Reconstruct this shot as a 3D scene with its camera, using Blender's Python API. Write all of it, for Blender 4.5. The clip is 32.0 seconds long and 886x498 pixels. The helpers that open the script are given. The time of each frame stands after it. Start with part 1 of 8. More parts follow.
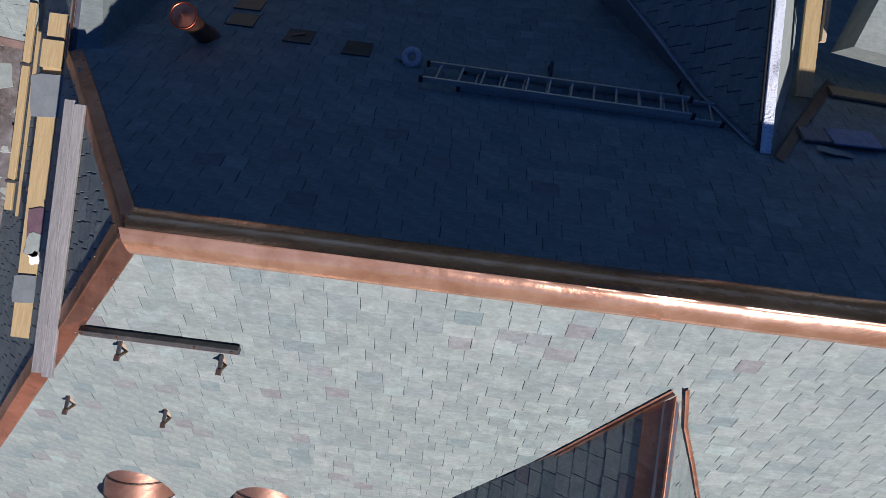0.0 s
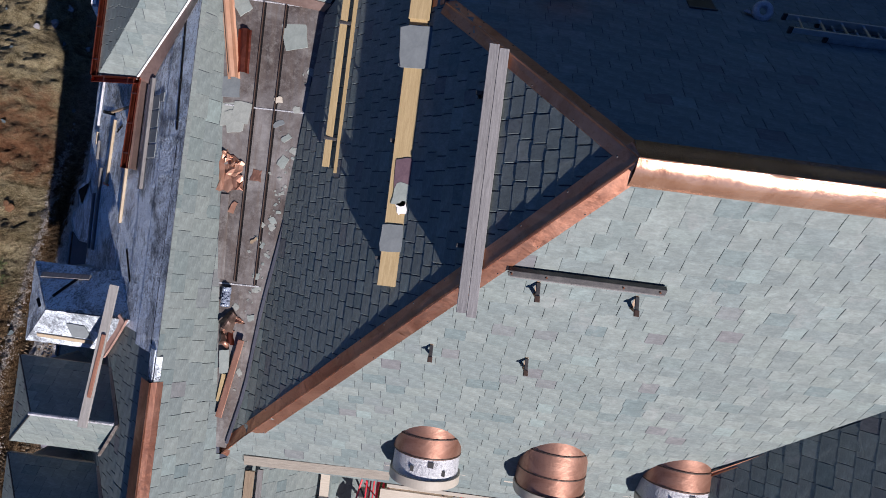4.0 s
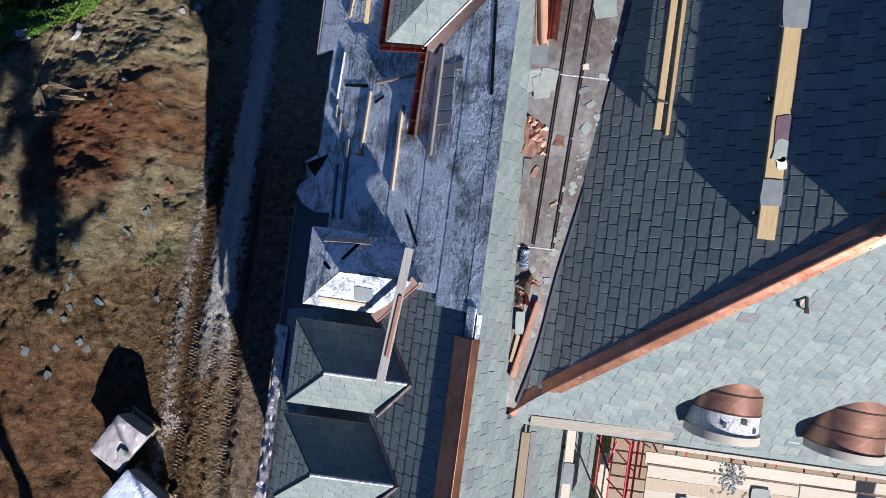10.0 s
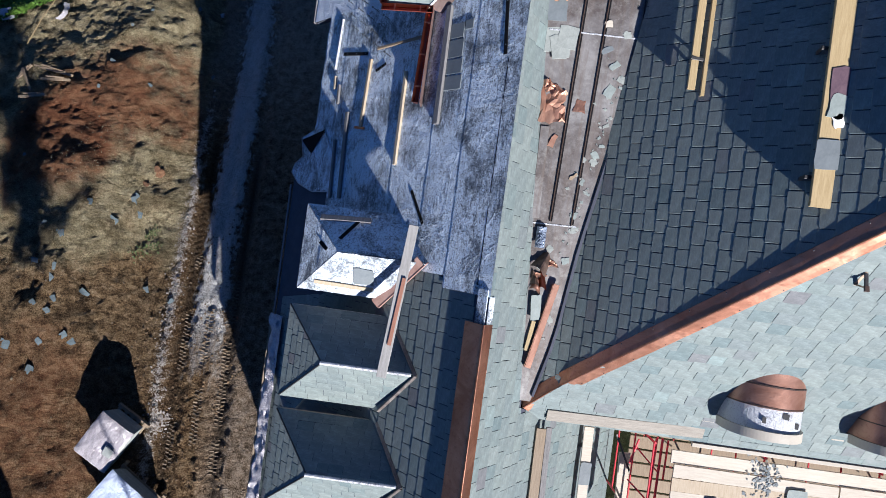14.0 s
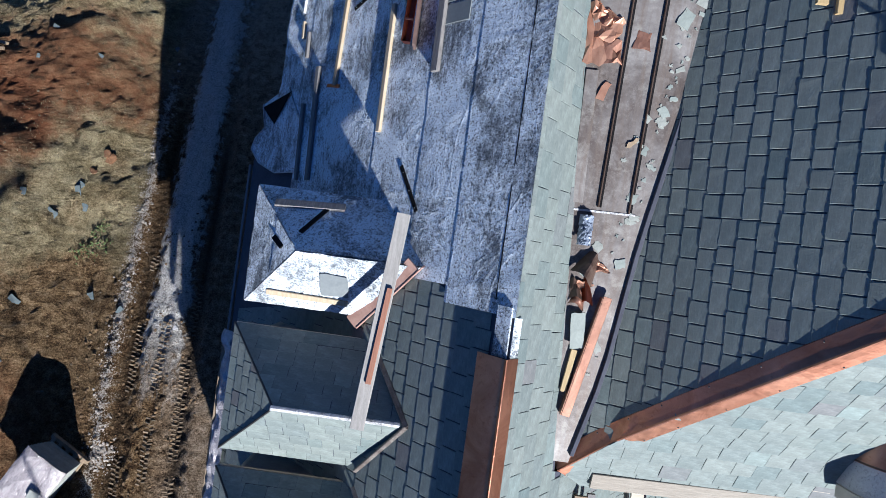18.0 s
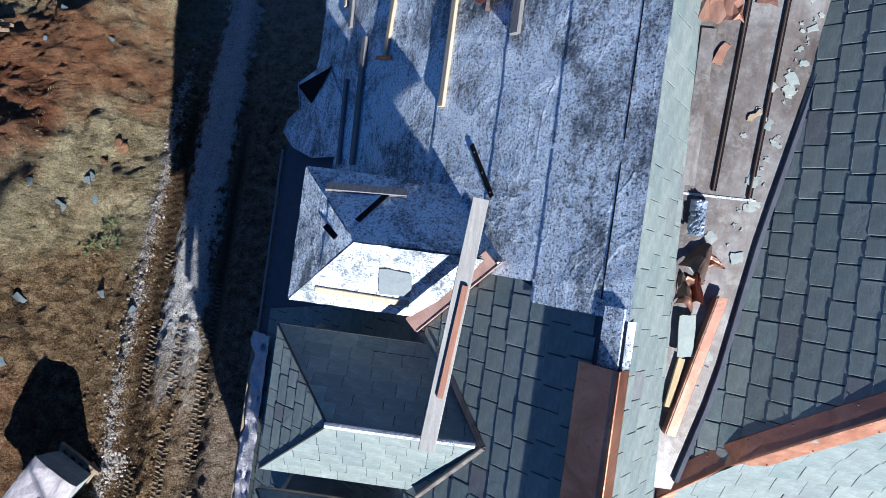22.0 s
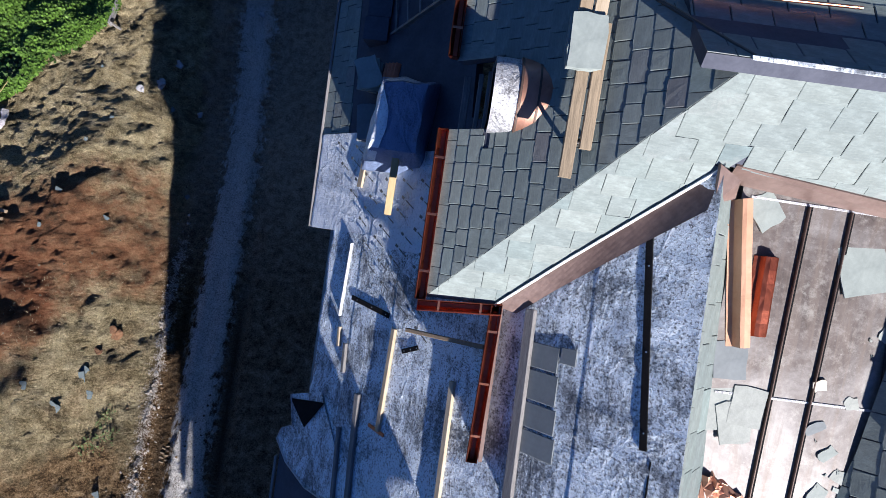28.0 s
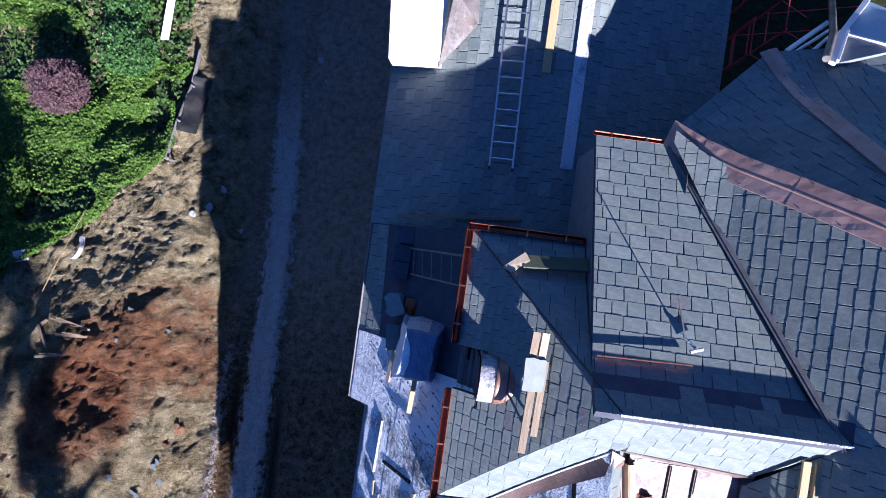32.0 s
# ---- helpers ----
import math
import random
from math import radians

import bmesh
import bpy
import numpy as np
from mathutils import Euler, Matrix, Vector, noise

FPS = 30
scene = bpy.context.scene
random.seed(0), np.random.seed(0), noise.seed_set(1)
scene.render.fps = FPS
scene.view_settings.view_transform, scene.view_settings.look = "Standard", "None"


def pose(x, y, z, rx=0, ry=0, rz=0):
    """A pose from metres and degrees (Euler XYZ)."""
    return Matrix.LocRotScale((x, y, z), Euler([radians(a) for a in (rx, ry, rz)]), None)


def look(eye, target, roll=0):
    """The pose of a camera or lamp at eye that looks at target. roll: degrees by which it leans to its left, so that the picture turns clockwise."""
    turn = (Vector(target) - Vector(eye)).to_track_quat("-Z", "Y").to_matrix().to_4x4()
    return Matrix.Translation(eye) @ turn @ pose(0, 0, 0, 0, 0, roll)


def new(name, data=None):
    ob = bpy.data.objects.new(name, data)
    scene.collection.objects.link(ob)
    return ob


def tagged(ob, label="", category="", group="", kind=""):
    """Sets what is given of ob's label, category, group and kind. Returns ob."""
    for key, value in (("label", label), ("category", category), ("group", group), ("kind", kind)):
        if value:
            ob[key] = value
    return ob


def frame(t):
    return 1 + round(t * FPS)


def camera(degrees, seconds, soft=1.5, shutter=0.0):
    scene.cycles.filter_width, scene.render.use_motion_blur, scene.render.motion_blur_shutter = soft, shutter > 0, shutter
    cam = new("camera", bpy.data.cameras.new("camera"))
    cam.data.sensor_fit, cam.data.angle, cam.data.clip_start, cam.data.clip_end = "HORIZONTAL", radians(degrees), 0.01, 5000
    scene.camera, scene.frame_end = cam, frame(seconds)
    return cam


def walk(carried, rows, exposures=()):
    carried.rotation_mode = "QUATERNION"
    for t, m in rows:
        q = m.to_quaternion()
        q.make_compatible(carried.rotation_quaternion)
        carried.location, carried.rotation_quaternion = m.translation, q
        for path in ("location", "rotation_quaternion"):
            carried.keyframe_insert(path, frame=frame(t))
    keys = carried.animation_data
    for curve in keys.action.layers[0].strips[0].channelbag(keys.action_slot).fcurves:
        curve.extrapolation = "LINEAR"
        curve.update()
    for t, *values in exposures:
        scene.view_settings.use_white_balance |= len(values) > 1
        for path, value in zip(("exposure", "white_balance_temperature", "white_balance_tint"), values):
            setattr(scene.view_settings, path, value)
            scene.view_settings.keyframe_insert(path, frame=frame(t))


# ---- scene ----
cam = camera(73.7, 32.0, 0.4)
METRES, EYE, TILT, LEAN, TURN = 27.0, 19.2, -90.0, 0.0, 0.0
ROWS = [
    (0.0, 0.0000, 0.00000, 0.0000, 0.00, 0.00, -0.00),
    (0.5, -0.0196, 0.00045, -0.0029, 0.08, 0.00, -0.01),
    (1.0, -0.0409, 0.00054, -0.0057, 0.10, -0.03, -0.02),
    (1.5, -0.0635, 0.00018, -0.0088, 0.14, -0.02, -0.04),
    (2.0, -0.0870, -0.00018, -0.0114, 0.13, -0.08, -0.06),
    (2.5, -0.1096, -0.00072, -0.0146, 0.16, -0.06, -0.08),
    (3.0, -0.1305, -0.00144, -0.0175, 0.22, -0.11, -0.09),
    (3.5, -0.1528, -0.00243, -0.0205, 0.27, -0.17, -0.11),
    (4.0, -0.1776, -0.00369, -0.0240, 0.29, -0.16, -0.12),
    (4.5, -0.2050, -0.00504, -0.0276, 0.33, -0.14, -0.16),
    (6.5, -0.2423, -0.00801, -0.0388, 0.32, -0.07, -0.34),
    (7.0, -0.2500, -0.00792, -0.0400, 0.33, -0.09, -0.33),
    (7.5, -0.2634, -0.00828, -0.0405, 0.36, -0.12, -0.32),
    (8.0, -0.2815, -0.00882, -0.0409, 0.39, -0.13, -0.32),
    (8.5, -0.3063, -0.01008, -0.0415, 0.41, -0.16, -0.34),
    (9.0, -0.3333, -0.01143, -0.0432, 0.42, -0.13, -0.36),
    (9.5, -0.3581, -0.01296, -0.0461, 0.42, -0.12, -0.39),
    (10.0, -0.3701, -0.01440, -0.0494, 0.41, -0.04, -0.47),
    (10.5, -0.3736, -0.01494, -0.0509, 0.41, -0.02, -0.50),
    (11.0, -0.3752, -0.01485, -0.0517, 0.42, -0.01, -0.51),
    (11.5, -0.3758, -0.01422, -0.0529, 0.42, -0.02, -0.51),
    (12.0, -0.3762, -0.01179, -0.0555, 0.42, -0.01, -0.50),
    (12.5, -0.3763, -0.00603, -0.0585, 0.43, 0.00, -0.51),
    (13.0, -0.3758, 0.00243, -0.0603, 0.44, 0.01, -0.52),
    (13.5, -0.3754, 0.01188, -0.0622, 0.43, 0.04, -0.53),
    (14.0, -0.3749, 0.02160, -0.0636, 0.44, 0.02, -0.51),
    (14.5, -0.3748, 0.03339, -0.0648, 0.44, 0.00, -0.53),
    (16.5, -0.3750, 0.08370, -0.0656, 0.42, 0.02, -0.55),
    (17.0, -0.3751, 0.09504, -0.0653, 0.43, 0.03, -0.57),
    (17.5, -0.3757, 0.11097, -0.0650, 0.44, 0.03, -0.60),
    (18.0, -0.3766, 0.12843, -0.0644, 0.44, -0.00, -0.56),
    (18.5, -0.3773, 0.14571, -0.0647, 0.43, 0.01, -0.60),
    (19.0, -0.3777, 0.16308, -0.0650, 0.46, 0.00, -0.62),
    (19.5, -0.3784, 0.16740, -0.0651, 0.44, -0.03, -0.59),
    (20.0, -0.3809, 0.16803, -0.0660, 0.46, -0.07, -0.59),
    (20.5, -0.3892, 0.16749, -0.0672, 0.47, -0.12, -0.54),
    (21.0, -0.4011, 0.16623, -0.0687, 0.46, -0.09, -0.59),
    (21.5, -0.4058, 0.16515, -0.0699, 0.47, -0.04, -0.64),
    (22.0, -0.4076, 0.16497, -0.0678, 0.49, -0.07, -0.67),
    (22.5, -0.4080, 0.16560, -0.0610, 0.50, -0.07, -0.68),
    (23.0, -0.4078, 0.16650, -0.0476, 0.50, -0.07, -0.71),
    (23.5, -0.4076, 0.16713, -0.0271, 0.53, -0.09, -0.73),
    (24.0, -0.4066, 0.16785, -0.0023, 0.51, -0.10, -0.75),
    (24.5, -0.4054, 0.16920, 0.0228, 0.52, -0.14, -0.74),
    (25.0, -0.4045, 0.17100, 0.0466, 0.52, -0.13, -0.78),
    (25.5, -0.4033, 0.17262, 0.0693, 0.54, -0.16, -0.77),
    (26.0, -0.4032, 0.17361, 0.0908, 0.54, -0.18, -0.77),
    (26.5, -0.4037, 0.17424, 0.1089, 0.53, -0.20, -0.77),
    (28.5, -0.4074, 0.16218, 0.1129, 0.46, -0.32, -0.69),
    (29.0, -0.4084, 0.15354, 0.1120, 0.48, -0.33, -0.69),
    (29.5, -0.4095, 0.14355, 0.1157, 0.51, -0.34, -0.69),
    (30.0, -0.4102, 0.12987, 0.1274, 0.54, -0.34, -0.70),
    (30.5, -0.4109, 0.11115, 0.1467, 0.56, -0.37, -0.67),
    (31.0, -0.4107, 0.09027, 0.1736, 0.57, -0.34, -0.68),
    (31.5, -0.4101, 0.06804, 0.2064, 0.58, -0.32, -0.68),
    (32.0, -0.4089, 0.04437, 0.2436, 0.60, -0.37, -0.64),
]
walk(cam, [(t, pose(0, 0, EYE, TILT, LEAN, TURN) @ pose(METRES * x, METRES * y, METRES * z, 90 + pitch, roll, yaw)) for t, x, y, z, yaw, pitch, roll in ROWS],
     [(0.0, 0.72, 6000, 18), (2.0, 0.62, 6000, 19), (4.0, 0.62, 5980, 18), (9.0, 0.93, 5850, 13), (13.0, 1.08, 5700, 12), (19.0, 1.20, 5580, 9), (24.0, 1.42, 5430, 8), (25.0, 1.41, 5580, 11), (28.0, 1.38, 5850, 14), (30.0, 1.45, 5750, 14), (31.0, 1.54, 5700, 17), (32.0, 1.78, 5400, 24)])

# ---- sky and sun ----
TURN_HOUSE = radians(-7.2)
HOUSE = Matrix.Rotation(TURN_HOUSE, 4, "Z")
SUN_WAY = (HOUSE @ Vector((-1.0, 1.55, -1.32))).normalized()
world = bpy.data.worlds.new("sky")
world.use_nodes = True
scene.world = world
wn = world.node_tree
sky = wn.nodes.new("ShaderNodeTexSky")
sky.sky_type, sky.sun_disc = "NISHITA", False
sky.sun_elevation = math.asin(-SUN_WAY.z)
sky.sun_rotation = math.atan2(-SUN_WAY.x, -SUN_WAY.y)
sky.air_density, sky.dust_density, sky.ozone_density = 1.0, 0.0, 6.0
deep = wn.nodes.new("ShaderNodeMix")
deep.data_type, deep.blend_type = "RGBA", "MULTIPLY"
deep.inputs[0].default_value = 1.0
deep.inputs[7].default_value = (0.68, 0.92, 1.27, 1)
wn.links.new(sky.outputs[0], deep.inputs[6])
wn.links.new(deep.outputs[2], wn.nodes["Background"].inputs[0])
wn.nodes["Background"].inputs[1].default_value = 0.0275
sun_data = bpy.data.lights.new("sun", "SUN")
sun_data.energy, sun_data.angle, sun_data.color = 5.0, radians(0.5), (1.0, 0.90, 0.78)
sun = new("sun", sun_data)
sun.matrix_world = look(-SUN_WAY * 60, (0, 0, 0))


# ---- materials ----
def material(name, rough=0.6, metal=0.0, spec=0.5):
    m = bpy.data.materials.new(name)
    m.use_nodes = True
    nt = m.node_tree
    b = nt.nodes["Principled BSDF"]
    b.inputs["Roughness"].default_value = rough
    b.inputs["Metallic"].default_value = metal
    b.inputs["Specular IOR Level"].default_value = spec
    return m, nt, b


def tex_noise(nt, scale, detail=4.0, rough=0.6, stretch=(1, 1, 1), distort=0.0):
    co = nt.nodes.new("ShaderNodeTexCoord")
    mp = nt.nodes.new("ShaderNodeMapping")
    mp.inputs["Scale"].default_value = stretch
    n = nt.nodes.new("ShaderNodeTexNoise")
    n.inputs["Scale"].default_value = scale
    n.inputs["Detail"].default_value = detail
    n.inputs["Roughness"].default_value = rough
    n.inputs["Distortion"].default_value = distort
    nt.links.new(co.outputs["Object"], mp.inputs["Vector"])
    nt.links.new(mp.outputs[0], n.inputs["Vector"])
    return n.outputs["Fac"]


def ramp(nt, fac, stops):
    r = nt.nodes.new("ShaderNodeValToRGB")
    e = r.color_ramp.elements
    while len(e) < len(stops):
        e.new(0.5)
    for k, (p, c) in zip(e, stops):
        k.position, k.color = p, (*c, 1) if len(c) == 3 else c
    nt.links.new(fac, r.inputs[0])
    return r.outputs[0]


def mix(nt, fac, a, b, mode="MIX"):
    x = nt.nodes.new("ShaderNodeMix")
    x.data_type, x.blend_type = "RGBA", mode
    for sock, v in ((x.inputs[0], fac), (x.inputs[6], a), (x.inputs[7], b)):
        if isinstance(v, (int, float)):
            sock.default_value = v
        elif isinstance(v, tuple):
            sock.default_value = (*v, 1)
        else:
            nt.links.new(v, sock)
    return x.outputs[2]


def bump(nt, b, height, strength, dist=0.01):
    k = nt.nodes.new("ShaderNodeBump")
    k.inputs["Strength"].default_value, k.inputs["Distance"].default_value = strength, dist
    nt.links.new(height, k.inputs["Height"])
    nt.links.new(k.outputs[0], b.inputs["Normal"])


def calc(nt, op, a, b):
    x = nt.nodes.new("ShaderNodeMath")
    x.operation = op
    for sock, v in ((x.inputs[0], a), (x.inputs[1], b)):
        if isinstance(v, (int, float)):
            sock.default_value = v
        else:
            nt.links.new(v, sock)
    return x.outputs[0]


def piece_random(nt):
    o = nt.nodes.new("ShaderNodeObjectInfo")
    g = nt.nodes.new("ShaderNodeNewGeometry")
    return calc(nt, "FRACT", calc(nt, "ADD", o.outputs["Random"], g.outputs["Random Per Island"]), 1.0)


def slate_material(name, stops, rough=0.62):
    m, nt, b = material(name, rough, 0, 0.1)
    r = piece_random(nt)
    base = ramp(nt, r, stops)
    grain = tex_noise(nt, 6, 7, 0.72, (1, 1, 1))
    fine = tex_noise(nt, 70, 3, 0.6)
    cleft = tex_noise(nt, 9, 6, 0.7, (1.0, 3.2, 2.2), 0.9)
    c = mix(nt, 0.4, base, ramp(nt, grain, [(0.3, (0.35, 0.35, 0.35)), (0.5, (0.5, 0.5, 0.5)), (0.72, (0.78, 0.8, 0.8))]), "OVERLAY")
    c = mix(nt, 0.35, c, ramp(nt, cleft, [(0.34, (0.3, 0.3, 0.3)), (0.5, (0.5, 0.5, 0.5)), (0.66, (0.72, 0.72, 0.72))]), "OVERLAY")
    chalk = ramp(nt, tex_noise(nt, 2.3, 8, 0.72, distort=0.6), [(0.55, (0, 0, 0)), (0.67, (1, 1, 1))])
    c = mix(nt, calc(nt, "MULTIPLY", chalk, 0.28), c, (0.30, 0.308, 0.302))
    nt.links.new(c, b.inputs["Base Color"])
    bump(nt, b, calc(nt, "ADD", calc(nt, "ADD", grain, calc(nt, "MULTIPLY", cleft, 1.1)), calc(nt, "MULTIPLY", fine, 0.6)), 0.16, 0.014)
    return m


def plain(name, dark, light, scale, rough=0.6, metal=0.0, stretch=(1, 1, 1), relief=0.3, dist=0.006, spec=0.5, fine=0):
    """One material of two shades, mixed by noise at two scales."""
    m, nt, b = material(name, rough, metal, spec)
    n1 = tex_noise(nt, scale, 6, 0.65, stretch)
    n2 = tex_noise(nt, scale * 7, 4, 0.6, stretch)
    f = calc(nt, "ADD", calc(nt, "MULTIPLY", n1, 0.65), calc(nt, "MULTIPLY", n2, 0.35))
    r = calc(nt, "MULTIPLY", calc(nt, "SUBTRACT", piece_random(nt), 0.5), 0.12)
    nt.links.new(ramp(nt, calc(nt, "ADD", f, r), [(0.32, dark), (0.68, light)]), b.inputs["Base Color"])
    bump(nt, b, f, relief, dist)
    return m


SLATE = slate_material("slate", [(0.0, (0.128, 0.166, 0.170)), (0.16, (0.180, 0.212, 0.203)), (0.36, (0.150, 0.180, 0.179)), (0.56, (0.190, 0.221, 0.213)), (0.74, (0.162, 0.192, 0.188)),
                                 (0.93, (0.157, 0.190, 0.190)), (0.95, (0.156, 0.166, 0.171)), (0.962, (0.142, 0.146, 0.153)), (0.97, (0.167, 0.203, 0.201)), (1.0, (0.194, 0.242, 0.236))])


def copper_material(name, dark, light, rough, tarnish, metal=1.0):
    m, nt, b = material(name, rough, metal)
    n1 = tex_noise(nt, 1.6, 6, 0.65, distort=0.8)
    n2 = tex_noise(nt, 14, 5, 0.7)
    c = ramp(nt, n1, [(0.36, dark), (0.62, light)])
    spots = ramp(nt, n2, [(0.55, (0, 0, 0)), (0.75, (1, 1, 1))])
    c = mix(nt, calc(nt, "MULTIPLY", spots, 0.55), c, tarnish)
    nt.links.new(c, b.inputs["Base Color"])
    nt.links.new(calc(nt, "ADD", calc(nt, "MULTIPLY", n2, 0.25), rough - 0.12), b.inputs["Roughness"])
    dents = tex_noise(nt, 5.5, 3, 0.5, distort=0.4)
    bump(nt, b, calc(nt, "ADD", calc(nt, "ADD", n1, calc(nt, "MULTIPLY", n2, 0.15)), calc(nt, "MULTIPLY", dents, 0.8)), 0.25, 0.03)
    return m


COPPER = copper_material("copper", (0.348, 0.154, 0.0965), (0.522, 0.267, 0.177), 0.42, (0.192, 0.081, 0.056))
COPPER_BRIGHT = copper_material("bright_copper", (0.505, 0.182, 0.0989), (0.674, 0.315, 0.198), 0.30, (0.356, 0.116, 0.063))
COPPER_NEW = copper_material("new_copper", (0.50, 0.26, 0.16), (0.68, 0.41, 0.28), 0.22, (0.40, 0.19, 0.11), 0.72)
COPPER_RED = copper_material("red_copper", (0.24, 0.062, 0.038), (0.38, 0.115, 0.07), 0.4, (0.17, 0.045, 0.032))


def deck_material():
    m, nt, b = material("brown_copper_deck", 0.5, 0.3)
    n1 = tex_noise(nt, 0.9, 8, 0.72, distort=0.3)
    n2 = tex_noise(nt, 9, 6, 0.75)
    run = tex_noise(nt, 2.4, 6, 0.65, (5, 0.35, 1), 0.4)
    c = ramp(nt, n1, [(0.34, (0.046, 0.036, 0.033)), (0.44, (0.098, 0.083, 0.078)), (0.54, (0.165, 0.155, 0.152)), (0.66, (0.27, 0.262, 0.258))])
    c = mix(nt, ramp(nt, run, [(0.45, (0, 0, 0)), (0.65, (0.75, 0.75, 0.75))]), c, (0.150, 0.124, 0.108))
    dust = ramp(nt, n2, [(0.5, (0, 0, 0)), (0.72, (1, 1, 1))])
    c = mix(nt, calc(nt, "MULTIPLY", dust, 0.45), c, (0.34, 0.33, 0.315))
    bloom = ramp(nt, tex_noise(nt, 3.1, 7, 0.75), [(0.56, (0, 0, 0)), (0.66, (1, 1, 1))])
    c = mix(nt, calc(nt, "MULTIPLY", bloom, 0.4), c, (0.36, 0.365, 0.34))
    specks = ramp(nt, tex_noise(nt, 30, 6, 0.75), [(0.6, (0, 0, 0)), (0.72, (1, 1, 1))])
    c = mix(nt, calc(nt, "MULTIPLY", specks, 0.3), c, (0.46, 0.45, 0.45))
    nt.links.new(c, b.inputs["Base Color"])
    bump(nt, b, calc(nt, "ADD", n1, calc(nt, "MULTIPLY", n2, 0.2)), 0.3, 0.015)
    return m


DECK = deck_material()
COPPER_MATTE = copper_material("matte_copper", (0.48, 0.265, 0.165), (0.58, 0.345, 0.23), 0.5, (0.42, 0.22, 0.135), 0.3)
COPPER_DULL = copper_material("dull_copper", (0.29, 0.145, 0.10), (0.43, 0.245, 0.18), 0.46, (0.19, 0.09, 0.062), 0.7)
COPPER_DARK = plain("darkened_copper", (0.055, 0.034, 0.027), (0.125, 0.085, 0.068), 2.5, 0.5, 0.4, relief=0.2)
SCAFFOLD_WOOD = plain("scaffold_wood", (0.40, 0.355, 0.285), (0.56, 0.515, 0.44), 4, 0.75, 0, (0.7, 9, 1), 0.3)


def membrane_material(name, clean, soot, amount, spots=0.6):
    m, nt, b = material(name, 0.5, 0.15)
    n1 = tex_noise(nt, 1.3, 6, 0.7, distort=0.5)
    n2 = tex_noise(nt, 16, 5, 0.8, (1, 1, 1))
    n4 = tex_noise(nt, 42, 4, 0.75, distort=0.3)
    n5 = tex_noise(nt, 2.6, 5, 0.6, (1, 0.5, 1), 1.6)
    streak = tex_noise(nt, 5, 7, 0.7, (2.6, 0.7, 2.6), 0.4)
    wrinkle = calc(nt, "ABSOLUTE", calc(nt, "SUBTRACT", tex_noise(nt, 1.1, 3, 0.55, (1.3, 0.8, 1.3), 1.2), 0.5), 0.0)
    wrinkle = ramp(nt, wrinkle, [(0.0, (1, 1, 1)), (0.012, (0.6, 0.6, 0.6)), (0.04, (0, 0, 0))])
    f = calc(nt, "ADD", calc(nt, "ADD", calc(nt, "MULTIPLY", n1, 0.42), calc(nt, "MULTIPLY", streak, 0.2)), calc(nt, "ADD", calc(nt, "MULTIPLY", n2, 0.18), calc(nt, "MULTIPLY", n4, 0.2)))
    c = mix(nt, ramp(nt, f, [(amount - 0.03, (0, 0, 0)), (amount + 0.045, (0.75, 0.75, 0.75)), (amount + 0.14, (1, 1, 1))]), clean, soot)
    c = mix(nt, calc(nt, "MULTIPLY", ramp(nt, n4, [(0.54, (0, 0, 0)), (0.62, (1, 1, 1))]), spots), c, soot)
    nt.links.new(c, b.inputs["Base Color"])
    h = calc(nt, "ADD", calc(nt, "ADD", n2, calc(nt, "MULTIPLY", n5, 3.0)), calc(nt, "MULTIPLY", n4, 1.1))
    bump(nt, b, calc(nt, "ADD", h, calc(nt, "ADD", calc(nt, "MULTIPLY", wrinkle, 0.7), calc(nt, "MULTIPLY", streak, 1.2))), 0.6, 0.018)
    return m


MEMBRANE = membrane_material("silver_membrane", (0.70, 0.79, 0.88), (0.020, 0.026, 0.038), 0.504, 0.8)
MEMBRANE_CLEAN = membrane_material("clean_membrane", (0.51, 0.527, 0.561), (0.102, 0.102, 0.111), 0.55, 0.35)
MEMBRANE_SOOTY = membrane_material("sooty_membrane", (0.46, 0.475, 0.50), (0.05, 0.05, 0.055), 0.5, 0.5)
PRINTED = membrane_material("printed_membrane", (0.66, 0.72, 0.80), (0.09, 0.10, 0.115), 0.56, 0.3)
TARP = membrane_material("blue_tarp", (0.15, 0.20, 0.33), (0.06, 0.085, 0.15), 0.52, 0.3)
WOOD_GREY = plain("grey_wood", (0.088, 0.088, 0.088), (0.256, 0.248, 0.248), 5, 0.75, 0, (14, 1, 1), 0.5)
WOOD_YELLOW = plain("yellow_wood", (0.265, 0.192, 0.088), (0.43, 0.335, 0.185), 4, 0.65, 0, (12, 1, 1), 0.3)
WOOD_PALE = plain("pale_wood", (0.312, 0.242, 0.156), (0.468, 0.398, 0.296), 4, 0.65, 0, (10, 1, 1), 0.3)
WOOD_TAN = plain("tan_wood", (0.16, 0.116, 0.072), (0.296, 0.232, 0.16), 4, 0.7, 0, (12, 1, 1), 0.4)
WOOD_SILVER = plain("silvered_wood", (0.23, 0.225, 0.215), (0.40, 0.392, 0.378), 3.5, 0.8, 0, (9, 1, 1), 0.35)
WOOD_ASH = plain("ash_grey_wood", (0.13, 0.13, 0.136), (0.29, 0.288, 0.292), 5, 0.8, 0, (12, 1, 1), 0.45)
STAGING_GREY = plain("weathered_timber", (0.17, 0.152, 0.125), (0.32, 0.295, 0.25), 5, 0.75, 0, (1, 14, 1), 0.35)
WOOD_RED = plain("reddish_wood", (0.192, 0.08, 0.048), (0.32, 0.16, 0.108), 4, 0.65, 0, (12, 1, 1), 0.3)
